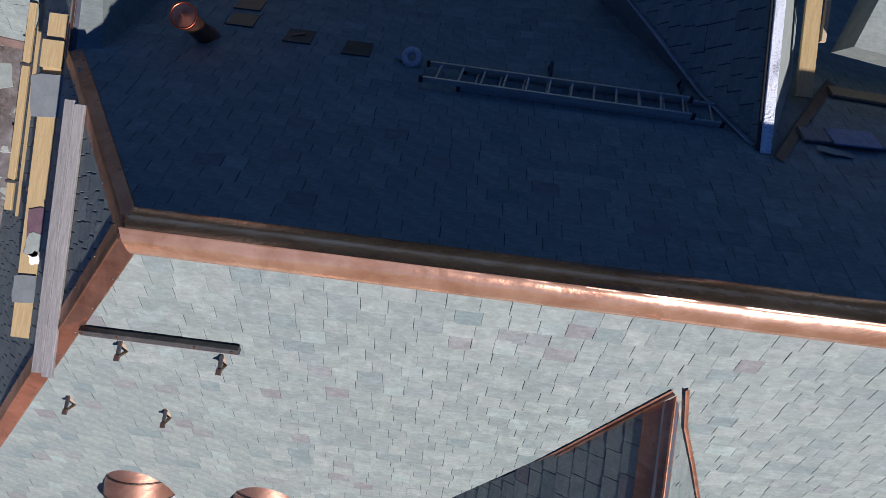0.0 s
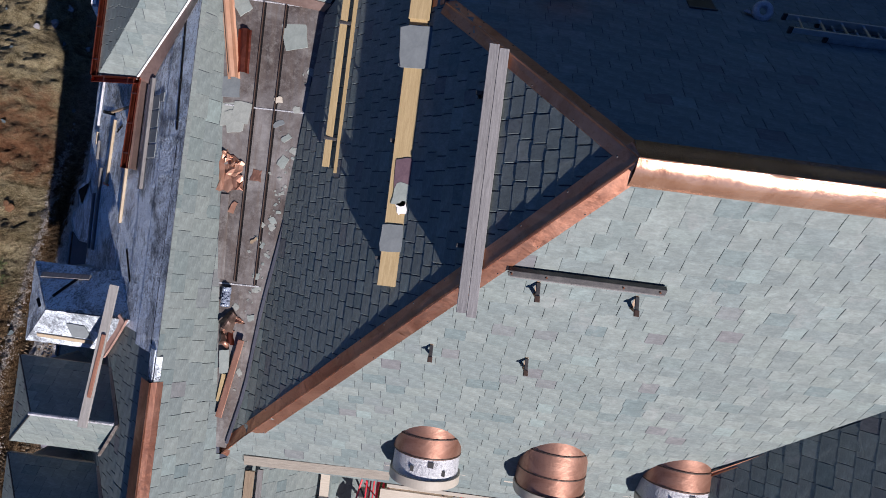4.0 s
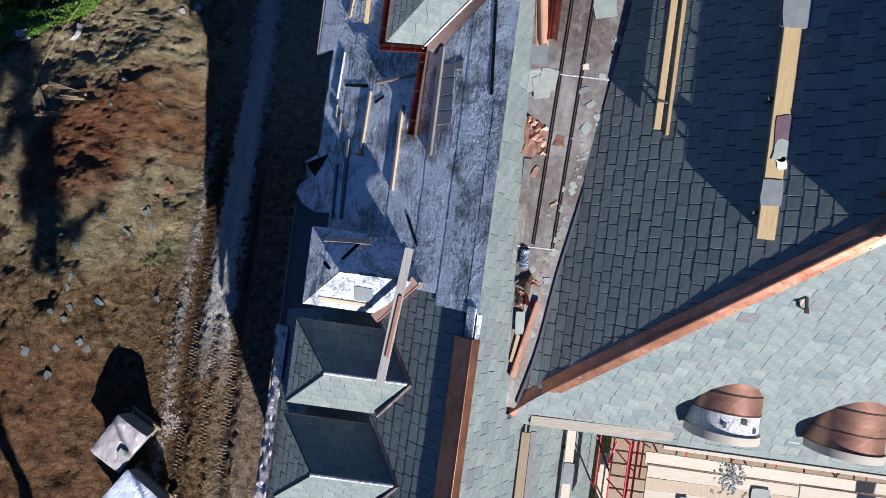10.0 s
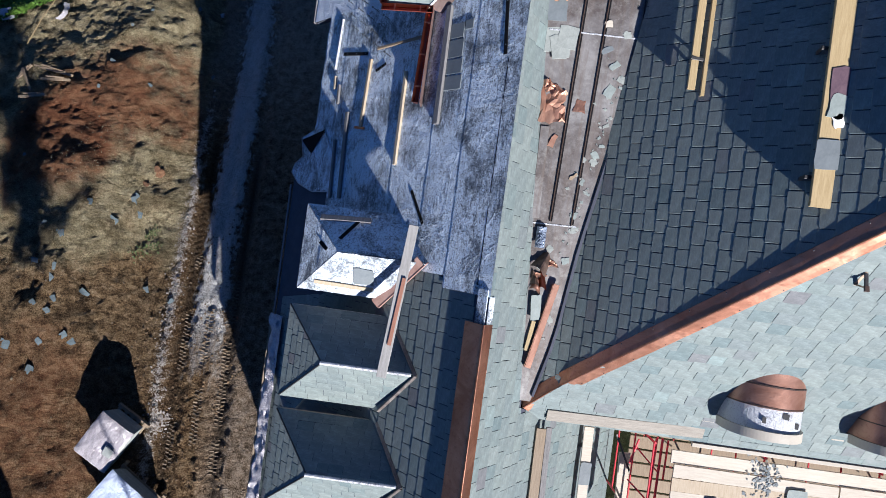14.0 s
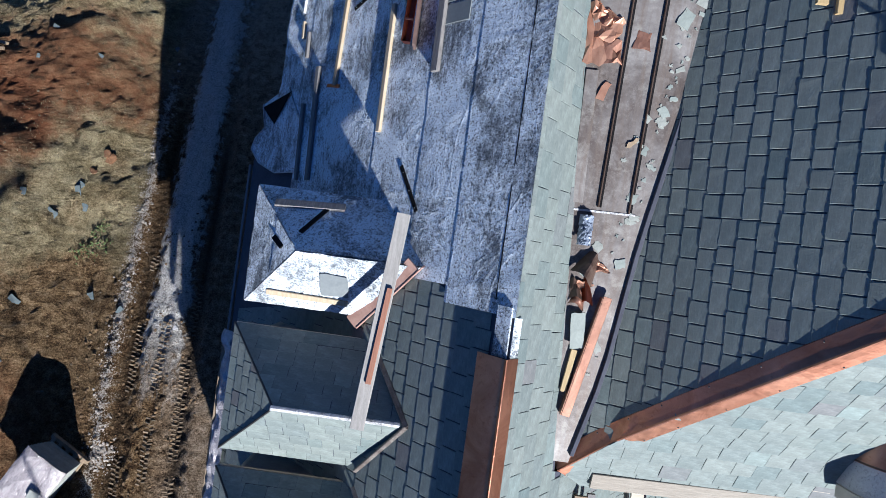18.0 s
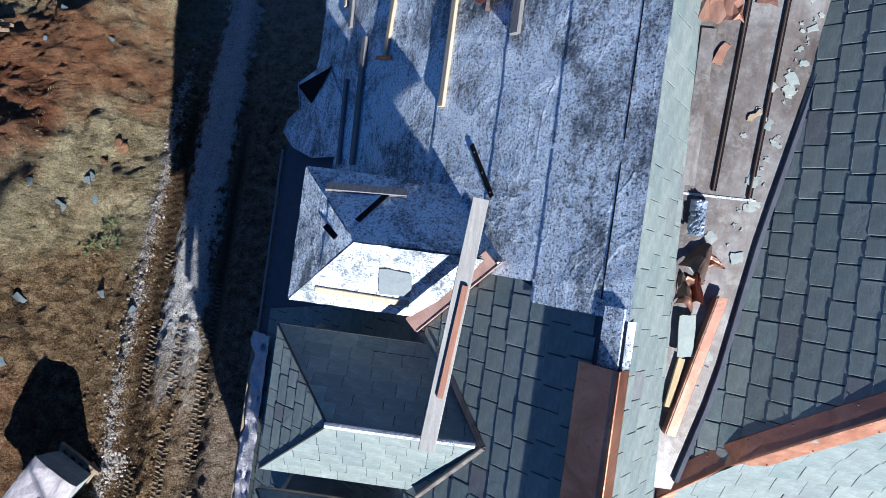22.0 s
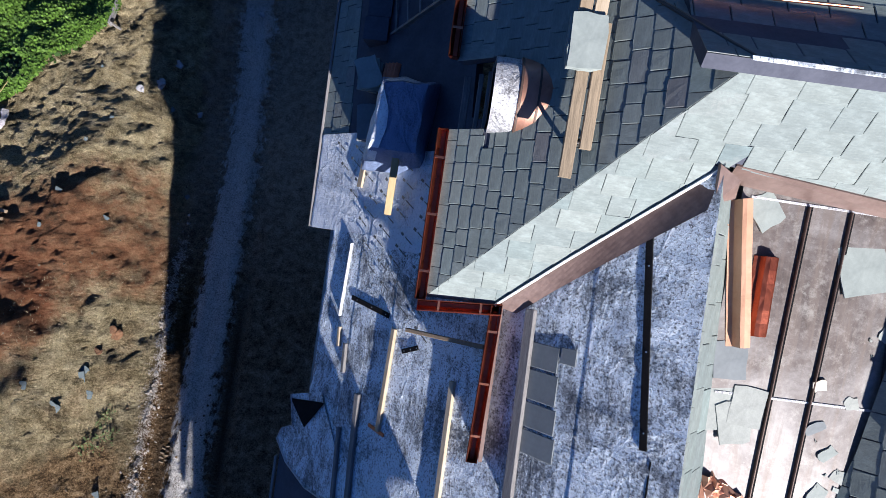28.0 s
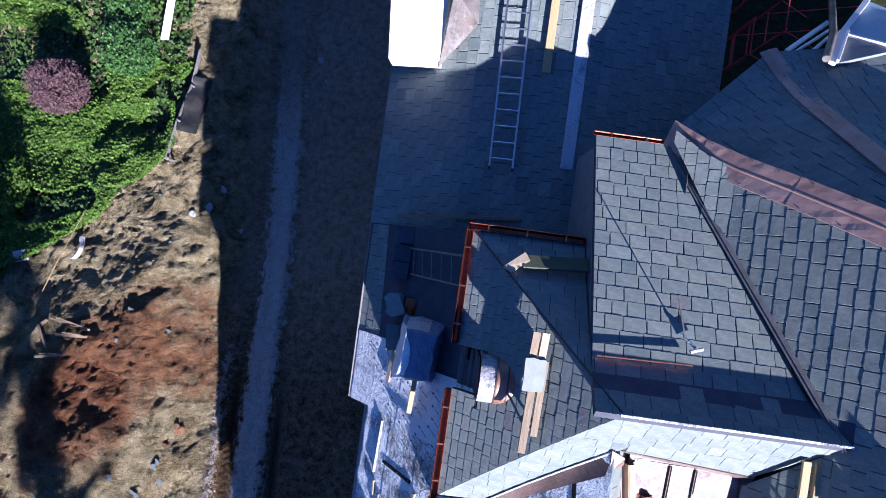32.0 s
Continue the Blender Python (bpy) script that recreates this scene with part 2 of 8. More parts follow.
CREAM = plain("cream_paint", (0.39, 0.355, 0.296), (0.484, 0.448, 0.382), 3, 0.5, 0, relief=0.05)
WHITE = plain("white_paint", (0.68, 0.69, 0.70), (0.78, 0.78, 0.77), 3, 0.5, 0, relief=0.05)
WALL = plain("stucco", (0.40, 0.37, 0.33), (0.52, 0.48, 0.43), 3, 0.85, 0, relief=0.4)
FELT = plain("black_felt", (0.006, 0.006, 0.007), (0.016, 0.016, 0.018), 6, 0.95, 0, spec=0.1)
BLACK = plain("black_plastic", (0.012, 0.012, 0.013), (0.035, 0.035, 0.037), 6, 0.45, 0)
STEEL = plain("dark_steel", (0.05, 0.05, 0.055), (0.13, 0.125, 0.12), 8, 0.5, 0.6)
ALU = plain("aluminium", (0.55, 0.56, 0.58), (0.75, 0.76, 0.78), 8, 0.35, 1.0)
COPPER_BROWN = plain("brown_copper", (0.11, 0.075, 0.066), (0.23, 0.165, 0.145), 2.2, 0.45, 0.35, relief=0.15)
LEAD_DARK = plain("weathered_lead", (0.075, 0.078, 0.08), (0.17, 0.175, 0.18), 5, 0.55, 0.3)
COPPER_WORN = copper_material("worn_copper", (0.33, 0.20, 0.165), (0.45, 0.30, 0.255), 0.5, (0.26, 0.14, 0.11), 0.35)
LEAD = plain("grey_lead", (0.20, 0.22, 0.25), (0.36, 0.38, 0.41), 4, 0.45, 0.6)
RED_STEEL = plain("red_steel", (0.50, 0.02, 0.035), (0.70, 0.05, 0.075), 8, 0.45, 0.0)
BOARDING = plain("navy_underlay", (0.034, 0.039, 0.058), (0.066, 0.073, 0.10), 4, 0.9, 0)
FOIL = plain("plastic_wrap", (0.30, 0.285, 0.315), (0.68, 0.66, 0.69), 6, 0.22, 0.15, relief=1.0, dist=0.08)


# ---- building helpers: all places below are in the house's own axes (a to the east, b to the north, z up) ----
BASE = {}


def as_mesh(name, verts, faces, mat, smooth=False):
    me = bpy.data.meshes.new(name)
    me.from_pydata([tuple(v) for v in verts], [], [tuple(f) for f in faces])
    me.materials.append(mat)
    if smooth:
        me.shade_smooth()
        me.set_sharp_from_angle(angle=1.0)
    me.update()
    return me


def thing(name, label, category, base=(0, 0, 0), group="", kind="", turn=0.0):
    """An Empty at the base of a thing."""
    ob = new(name)
    ob.empty_display_size = 0.2
    ob.matrix_world = HOUSE @ pose(*base, 0, 0, turn)
    BASE[ob.name] = (pose(*base, 0, 0, turn)).inverted()
    return tagged(ob, label, category, group, kind)


def part(name, geo, mat, parent, label="", smooth=False):
    """One mesh under a thing or under a part; geo is (verts, faces) in the house's axes."""
    inv = BASE[parent.name]
    verts = [inv @ Vector(v) for v in geo[0]]
    ob = new(name, as_mesh(name, verts, geo[1], mat, smooth))
    ob.parent = parent
    BASE[ob.name] = inv
    return tagged(ob, label)


def solo(name, geo, mat, label, category, base=None, group="", kind="", smooth=False):
    """A thing that is one mesh."""
    vs = np.array([tuple(v) for v in geo[0]])
    if base is None:
        base = (vs[:, 0].mean(), vs[:, 1].mean(), vs[:, 2].min())
    ob = new(name, as_mesh(name, vs - np.array(base), geo[1], mat, smooth))
    ob.matrix_world = HOUSE @ pose(*base)
    BASE[ob.name] = pose(*base).inverted()
    return tagged(ob, label, category, group, kind)


def join(*geos):
    vs, fs = [], []
    for g in geos:
        n = len(vs)
        vs += list(g[0])
        fs += [tuple(i + n for i in f) for f in g[1]]
    return vs, fs


def weld(geo):
    """Joins vertices that share a place and drops the walls between neighbouring cells."""
    seen, vs, idx = {}, [], []
    for v in geo[0]:
        k = tuple(round(c, 4) for c in v)
        if k not in seen:
            seen[k] = len(vs)
            vs.append(v)
        idx.append(seen[k])
    count, fs = {}, []
    for f in geo[1]:
        g = []
        for i in f:
            if not g or idx[i] != g[-1]:
                g.append(idx[i])
        if len(g) > 1 and g[0] == g[-1]:
            g.pop()
        if len(g) > 2:
            fs.append(tuple(g))
            key = frozenset(g)
            count[key] = count.get(key, 0) + 1
    return vs, [f for f in fs if count[frozenset(f)] == 1]


def bar(p, q, w, t, up=(0, 0, 1), bevel=0.006, sag=0.0, steps=1):
    """A board from p to q, w wide and t thick, its broad face turned to up, with broken edges."""
    p, q, up = Vector(p), Vector(q), Vector(up)
    d = (q - p).normalized()
    side = d.cross(up).normalized()
    top = side.cross(d).normalized()
    c = min(bevel, t / 3, w / 3)
    ring = [(-w / 2, -t / 2 + c), (-w / 2 + c, -t / 2), (w / 2 - c, -t / 2), (w / 2, -t / 2 + c), (w / 2, t / 2 - c), (w / 2 - c, t / 2), (-w / 2 + c, t / 2), (-w / 2, t / 2 - c)]
    vs, fs = [], []
    for k in range(steps + 1):
        f = k / steps
        o = p.lerp(q, f) - top * sag * 4 * f * (1 - f)
        vs += [o + side * x + top * y for x, y in ring]
    for k in range(steps):
        for i in range(8):
            j = (i + 1) % 8
            fs.append((k * 8 + i, k * 8 + j, k * 8 + 8 + j, k * 8 + 8 + i))
    fs.append(tuple(range(8))[::-1])
    fs.append(tuple(range(steps * 8, steps * 8 + 8)))
    return vs, fs


def tube(path, r, n=10, closed=True):
    """A round pipe along a path."""
    path = [Vector(p) for p in path]
    vs, fs = [], []
    for k, p in enumerate(path):
        d = (path[min(k + 1, len(path) - 1)] - path[max(k - 1, 0)]).normalized()
        x = d.cross(Vector((0.31, 0.2, 0.93)) if abs(d.z) < 0.9 else Vector((1, 0, 0))).normalized()
        y = d.cross(x)
        vs += [p + (x * math.cos(2 * math.pi * i / n) + y * math.sin(2 * math.pi * i / n)) * r for i in range(n)]
    for k in range(len(path) - 1):
        for i in range(n):
            j = (i + 1) % n
            fs.append((k * n + i, k * n + j, k * n + n + j, k * n + n + i))
    if closed:
        fs.append(tuple(range(n))[::-1])
        fs.append(tuple(range((len(path) - 1) * n, len(path) * n)))
    return vs, fs


def prism(poly, thick):
    """A flat many-sided plate, its outline in space, thick along its own normal (downwards)."""
    poly = [Vector(p) for p in poly]
    n = Vector((0, 0, 0))
    for i, p in enumerate(poly):
        n += p.cross(poly[(i + 1) % len(poly)])
    n.normalize()
    k = len(poly)
    vs = poly + [p - n * thick for p in poly]
    fs = [tuple(range(k)), tuple(range(2 * k - 1, k - 1, -1))]
    fs += [(i, k + i, k + (i + 1) % k, (i + 1) % k) for i in range(k)]
    return vs, fs


def block(a0, a1, b0, b1, z0, z1):
    vs = [(a0, b0, z0), (a1, b0, z0), (a1, b1, z0), (a0, b1, z0), (a0, b0, z1), (a1, b0, z1), (a1, b1, z1), (a0, b1, z1)]
    return vs, [(3, 2, 1, 0), (4, 5, 6, 7), (0, 1, 5, 4), (1, 2, 6, 5), (2, 3, 7, 6), (3, 0, 4, 7)]


def sheet_grid(f, nu, nv, thick=0.0):
    """A sheet of nu by nv cells from f(u, v) with u, v from 0 to 1; thick gives it an underside."""
    vs = [Vector(f(i / nu, j / nv)) for j in range(nv + 1) for i in range(nu + 1)]
    fs = [(j * (nu + 1) + i, j * (nu + 1) + i + 1, (j + 1) * (nu + 1) + i + 1, (j + 1) * (nu + 1) + i) for j in range(nv) for i in range(nu)]
    if thick:
        n = len(vs)
        vs += [v - Vector((0, 0, thick)) for v in vs]
        fs += [tuple(n + i for i in q[::-1]) for q in fs]
        rim = [i for i in range(nu + 1)] + [j * (nu + 1) + nu for j in range(1, nv + 1)] + [nv * (nu + 1) + i for i in range(nu - 1, -1, -1)] + [j * (nu + 1) for j in range(nv - 1, 0, -1)]
        fs += [(rim[k], n + rim[k], n + rim[(k + 1) % len(rim)], rim[(k + 1) % len(rim)]) for k in range(len(rim))]
    return vs, fs


def slope(face, edge, profile):
    """A roof slope: s runs along its eave, d inwards from the eave, h stands off its surface."""
    def at(s, d, h=0.0):
        k = (profile(d + 0.01) - profile(d - 0.01)) / 0.02
        n = math.hypot(1, k)
        z = profile(d) + h / n
        d = d - h * k / n
        if face == "S":
            return Vector((s, edge + d, z))
        if face == "W":
            return Vector((edge + d, -s, z))
        if face == "N":
            return Vector((-s, edge - d, z))
        return Vector((edge - d, s, z))
    return at


def to_sd(face, edge, pts):
    """House places (a, b) as (s, d) of a slope."""
    if face == "S":
        r = [(a, b - edge) for a, b in pts]
    elif face == "W":
        r = [(-b, a - edge) for a, b in pts]
    elif face == "N":
        r = [(-a, edge - b) for a, b in pts]
    else:
        r = [(b, edge - a) for a, b in pts]
    area = sum(r[i][0] * r[(i + 1) % len(r)][1] - r[(i + 1) % len(r)][0] * r[i][1] for i in range(len(r)))
    return r if area > 0 else r[::-1]


def clip(poly, p, q):
    """The part of a polygon to the left of the line from p to q."""
    out = []
    nx, ny = -(q[1] - p[1]), q[0] - p[0]
    for i, u in enumerate(poly):
        v = poly[(i + 1) % len(poly)]
        du, dv = (u[0] - p[0]) * nx + (u[1] - p[1]) * ny, (v[0] - p[0]) * nx + (v[1] - p[1]) * ny
        if du >= 0:
            out.append(u)
        if du * dv < 0:
            t = du / (du - dv)
            out.append((u[0] + (v[0] - u[0]) * t, u[1] + (v[1] - u[1]) * t))
    return out


def inside(poly, x, y):
    r = False
    for i, (x0, y0) in enumerate(poly):
        x1, y1 = poly[(i + 1) % len(poly)]
        if (y0 > y) != (y1 > y) and x < (x1 - x0) * (y - y0) / (y1 - y0) + x0:
            r = not r
    return r


def crosses(p, q, box):
    """Whether a segment meets a box (x0, x1, y0, y1)."""
    t0, t1 = 0.0, 1.0
    for o, d, lo, hi in ((p[0], q[0] - p[0], box[0], box[1]), (p[1], q[1] - p[1], box[2], box[3])):
        if abs(d) < 1e-9:
            if o < lo or o > hi:
                return False
        else:
            u, v = sorted(((lo - o) / d, (hi - o) / d))
            t0, t1 = max(t0, u), min(t1, v)
    return t0 <= t1


def roof(name, label, at, poly, bands=1, thick=0.12, mat=None):
    """The boarding under a slope, as a piece of the setting."""
    lo, hi = min(p[1] for p in poly), max(p[1] for p in poly)
    vs, fs = [], []
    for k in range(bands):
        y0, y1 = lo + (hi - lo) * k / bands, lo + (hi - lo) * (k + 1) / bands
        cell = clip(clip(poly, (0, y0), (1, y0)), (1, y1), (0, y1))
        if len(cell) < 3:
            continue
        n, c = len(vs), len(cell)
        vs += [at(x, y, -0.004) for x, y in cell] + [at(x, y, -thick) for x, y in cell]
        fs += [tuple(range(n, n + c)), tuple(range(n + 2 * c - 1, n + c - 1, -1))]
        fs += [(n + i, n + c + i, n + c + (i + 1) % c, n + (i + 1) % c) for i in range(c)]
    return solo(name, weld((vs, fs)), mat or BOARDING, label, "roof", kind="structure")


WIDTHS = (0.22, 0.26, 0.30, 0.34, 0.38)
SLATE_MESH = {}


def slate_mesh(w, e, v, mat, g=0.004, tail=0.0115):
    """One slate, its tail edge at y = 0: slightly tapered, with a chipped corner."""
    key = (w, round(e, 3), v, mat.name, g, tail)
    if key not in SLATE_MESH:
        rnd = random.Random(int(w * 1000) + v * 7)
        c = rnd.uniform(0.006, 0.022)
        out = [(g, rnd.uniform(0.002, 0.007))] + [(g + (w - 2 * g - c) * i / 7, (0.0022 if i % 2 else -0.0022) + rnd.uniform(-0.002, 0.002)) for i in range(1, 7)] + [(w - g - c, rnd.uniform(0, 0.005)), (w - g, c * rnd.uniform(0.3, 0.8)),
               (w - g + rnd.uniform(-0.003, 0.002), e * 0.55), (w - g, e + 0.03), (g, e + 0.03), (g + rnd.uniform(-0.002, 0.003), e * 0.5)]
        if v % 2:
            out = [(w - x, y) for x, y in out][::-1]
        hs = [tail - (tail - 0.006) * y / e for x, y in out]
        n = len(out)
        top = [(x + (0.005 if x < w / 2 else -0.005), y + (0.006 if y < e * 0.3 else 0.0), h + rnd.uniform(-0.001, 0.001)) for (x, y), h in zip(out, hs)]
        vs = top + [(x, y, h - 0.003) for (x, y), h in zip(out, hs)] + [(x, y, h - tail + 0.0025) for (x, y), h in zip(out, hs)]
        fs = [tuple(range(n))] + [(k * n + i, k * n + n + i, k * n + n + (i + 1) % n, k * n + (i + 1) % n) for k in range(2) for i in range(n)]
        SLATE_MESH[key] = as_mesh("slate", vs, fs, mat)
    return SLATE_MESH[key]


def slates(parent, at, poly, expo, near, seed, mat=None, most=300, scale=1.0, drop=0.0, widths=WIDTHS, single=False, gap=0.005, tail=0.010):
    """Courses of slates over a slope. The ones nearest to the place near (s, d) are objects, the rest one joined part."""
    mat = mat or SLATE
    rnd = random.Random(seed)
    lo, hi = min(p[1] for p in poly), max(p[1] for p in poly)
    left, right = min(p[0] for p in poly), max(p[0] for p in poly)
    edges = [(poly[i], poly[(i + 1) % len(poly)]) for i in range(len(poly))]
    whole, vs, fs = [], [], []
    d = lo
    while d < hi - 0.02:
        k = (at(0, d + 0.05) - at(0, d)).length / 0.05
        e = expo(d) if callable(expo) else expo
        step = e / k
        s = left - rnd.uniform(0.0, 0.3)
        while s < right:
            w = rnd.choice(widths) * scale
            s0, s1, d1 = s, s + w, d + step
            s += w
            if s1 < left or rnd.random() < drop:
                continue
            box = (s0, s1, d, d1)
            cut = [e for e in edges if crosses(*e, box)]
            if not cut:
                if inside(poly, (s0 + s1) / 2, (d + d1) / 2):
                    whole.append((s0, d, w, step, e, rnd.randrange(6), rnd.gauss(0, 0.006), abs(rnd.gauss(0, 0.0014)), rnd.uniform(-0.006, 0.006)))
                continue
            cell = [(s0 + gap, d), (s1 - gap, d), (s1 - gap, d1), (s0 + gap, d1)]
            for p, q in cut:
                cell = clip(cell, p, q)
                if len(cell) < 3:
                    break
            if len(cell) < 3 or not inside(poly, sum(c[0] for c in cell) / len(cell), sum(c[1] for c in cell) / len(cell)):
                continue
            if single:
                c = len(cell)
                part("slate", ([at(x, y, 0.011 - 0.005 * (y - d) / step) for x, y in cell] + [at(x, y, 0.002) for x, y in cell],
                               [tuple(range(c))] + [(i, c + i, c + (i + 1) % c, (i + 1) % c) for i in range(c)]), mat, parent)
                continue
            n, c = len(vs), len(cell)
            vs += [at(x, y, 0.011 - 0.005 * (y - d) / step) for x, y in cell] + [at(x, y, 0.003) for x, y in cell]
            fs += [tuple(range(n, n + c))] + [(n + i, n + c + i, n + c + (i + 1) % c, n + (i + 1) % c) for i in range(c)]
        d += step
    whole.sort(key=lambda r: (r[0] - near[0]) ** 2 + (r[1] - near[1]) ** 2)
    inv = BASE[parent.name]
    for i, (s0, d, w, step, e, v, turn, lift, slip) in enumerate(whole):
        o = at(s0, d + slip, lift)
        x = (at(s0 + 0.1, d) - at(s0, d)).normalized()
        y = (at(s0, d + step) - at(s0, d)).normalized()
        z = x.cross(y)
        m = Matrix((x, y, z)).transposed().to_4x4()
        m.translation = o
        m = m @ Matrix.Rotation(turn, 4, "Z")
        me = slate_mesh(w, e, v, mat, gap, tail)
        if i < most:
            ob = new("slate", me)
            ob.parent = parent
            ob.matrix_basis = inv @ m
        else:
            n = len(vs)
            vs += [m @ p.co for p in me.vertices]
            fs += [tuple(n + j for j in p.vertices) for p in me.polygons]
    if vs:
        tagged(part("slates", (vs, fs), mat, parent), kind="stuff")


def cap(name, pts, dl, dr, w, mat, label, category="roof cap", lift=0.012, rib=0.014, each=1.3, seed=1):
    """A folded metal cap along a hip or ridge: lengths that lap, with a raised rib and screw heads. dl, dr: directions down the two slopes."""
    rnd = random.Random(seed)
    th = thing(name, label, category, pts[0], kind="structure")
    dl, dr = Vector(dl).normalized(), Vector(dr).normalized()
    pts = [Vector(p) for p in pts]
    k = 0
    for p, q in zip(pts, pts[1:]):
        n = max(1, round((q - p).length / each))
        along = (q - p).normalized()
        for i in range(n):
            u, v = p.lerp(q, i / n), p.lerp(q, (i + 1) / n) + along * 0.03
            up = Vector((0, 0, lift + 0.004 * (k % 2)))
            k += 1
            cells = 6
            vs, fs = [], []
            for j in range(cells + 1):
                o = u.lerp(v, j / cells) + up
                wob = [rnd.gauss(0, 0.004) for _ in range(4)]
                row = [o + dl * w - Vector((0, 0, 0.012)), o + dl * w + Vector((0, 0, 0.006)), o + dl * w * 0.55 + Vector((0, 0, 0.004 + wob[0])), o + dl * 0.02,
                       o + dl * 0.008 + Vector((0, 0, rib)), o + dr * 0.008 + Vector((0, 0, rib)), o + dr * 0.02,
                       o + dr * w * 0.55 + Vector((0, 0, 0.004 + wob[1])), o + dr * w + Vector((0, 0, 0.006)), o + dr * w - Vector((0, 0, 0.012))]
                vs += row
            m = 10
            for j in range(cells):
                for c in range(m - 1):
                    fs.append((j * m + c, j * m + c + 1, j * m + m + c + 1, j * m + m + c))
            piece = part("cap_length", (vs, fs), mat, th)
            for side in (dl, dr):
                for f in (0.15, 0.62):
                    o = u.lerp(v, f) + up + side * w * 0.85 + Vector((0, 0, 0.008))
                    ring = [(o + Vector((0.011 * math.cos(t), 0.011 * math.sin(t), 0))) for t in np.arange(6) * math.pi / 3]
                    part("screw", (ring + [o + Vector((0, 0, 0.008))], [(i, (i + 1) % 6, 6) for i in range(6)]), STEEL, piece)
    return th


def gutter(name, p, q, mat, label, w=0.105, deep=0.085, out=(1, 0, 0), brackets=3):
    """An open metal gutter from p to q with rolled rims, end plates and straps."""
    p, q, x = Vector(p), Vector(q), Vector(out).normalized()
    th = thing(name, label, "gutter", p)
    z = Vector((0, 0, 1))
    prof = [(0.0, 0.02), (0.004, 0.0), (0.012, -deep * 0.7), (w * 0.25, -deep), (w * 0.7, -deep), (w - 0.012, -deep * 0.65), (w, -0.004), (w + 0.012, 0.004), (w + 0.004, 0.014)]
    inner = [(u + 0.004, v + 0.004) for u, v in prof]
    ring = prof + inner[::-1]
    vs, fs = [], []
    m, n = len(ring), 8
    for k in range(n + 1):
        o = p.lerp(q, k / n)
        vs += [o + x * u + z * v for u, v in ring]
    for k in range(n):
        for i in range(m):
            j = (i + 1) % m
            fs.append((k * m + i, k * m + m + i, k * m + m + j, k * m + j))
    part("channel", (vs, fs), mat, th)
    for o in (p, q):
        d = (q - p).normalized() * 0.004
        plate = [o + x * u + z * v for u, v in prof]
        part("end_plate", (plate + [v + d for v in plate], [tuple(range(9)), tuple(range(17, 8, -1))]), mat, th)
    for k in range(brackets):
        o = p.lerp(q, (k + 0.5) / brackets)
        part("strap", bar(o + z * 0.012, o + x * (w + 0.01) + z * 0.012, 0.025, 0.005, (q - p).cross(x)), COPPER_BRIGHT, th)
    return th


# ---- ground ----
def lerp_table(x, tab):
    if x <= tab[0][0]:
        return tab[0][1]
    for (x0, y0), (x1, y1) in zip(tab, tab[1:]):
        if x <= x1:
            f = (x - x0) / (x1 - x0)
            return y0 + (y1 - y0) * f
    return tab[-1][1]


def smooth(x, lo, hi):
    f = min(1.0, max(0.0, (x - lo) / (hi - lo)))
    return f * f * (3 - 2 * f)


def ground_z(a, b):
    """The hillside: it falls to the north, with a bank to the west of the track."""
    z = lerp_table(b, [(-60, 6.0), (-14, 3.0), (-10, 2.2), (-7, 1.25), (-4.4, 0.2), (-2, -0.8), (1.2, -2.3), (4, -3.6), (8, -4.9), (14, -6.0), (60, -7.5)])
    bank = lerp_table(b, [(-12, 0.3), (-7, 0.7), (-2, 1.6), (2, 1.6), (6, 1.3), (10, 1.0)])
    z += bank * smooth(-a, 18.3, 21.5)
    n = noise.fractal(Vector((a * 0.35, b * 0.35, 3.0)), 1.0, 2.0, 5)
    near = smooth(-a, 12, 15) * (1 - smooth(-a, 32, 45))
    rough = 0.22 * smooth(-a, 18.2, 19.6) + 0.05
    z += n * rough * near
    if -33 < a < -12 and -16 < b < 20:
        bumpy = (1.3 - 0.45 * smooth(-b, 4.5, 7.0)) * near * smooth(-a, 18.2, 19.2)
        z += bumpy * (0.13 * noise.noise(Vector((a * 1.1, b * 1.3, 9.0))) + 0.07 * noise.noise(Vector((a * 2.3 + b * 0.5, b * 2.6, 4.0))) + 0.05 * noise.noise(Vector((a * 6.1, b * 6.7, 2.0))) + 0.075 * (0.3 - abs(noise.noise(Vector((a * 3.4, b * 3.9, 6.0))))) + 0.04 * noise.noise(Vector((a * 9.3, b * 10.1, 5.0))))
        churn = near * smooth(-b, 2.6, 5.0) * (1 - smooth(-a, 18.0, 19.0))
        z += churn * (0.05 * noise.noise(Vector((a * 6.1, b * 5.2, 2.0))) + 0.06 * (0.3 - abs(noise.noise(Vector((a * 3.9, b * 3.1, 6.0))))) + 0.035 * noise.noise(Vector((a * 9.7, b * 8.8, 5.0))))
        ruts = track_line(b)
        for off in (-0.68, 0.68):
            u = abs(a - ruts - off)
            z -= 0.13 * math.exp(-(u / 0.22) ** 2) * near
            z += 0.06 * math.exp(-((u - 0.42) / 0.14) ** 2) * near
    return z


def track_line(b):
    """The middle of the wheel track."""
    return -17.44 - 0.125 * b


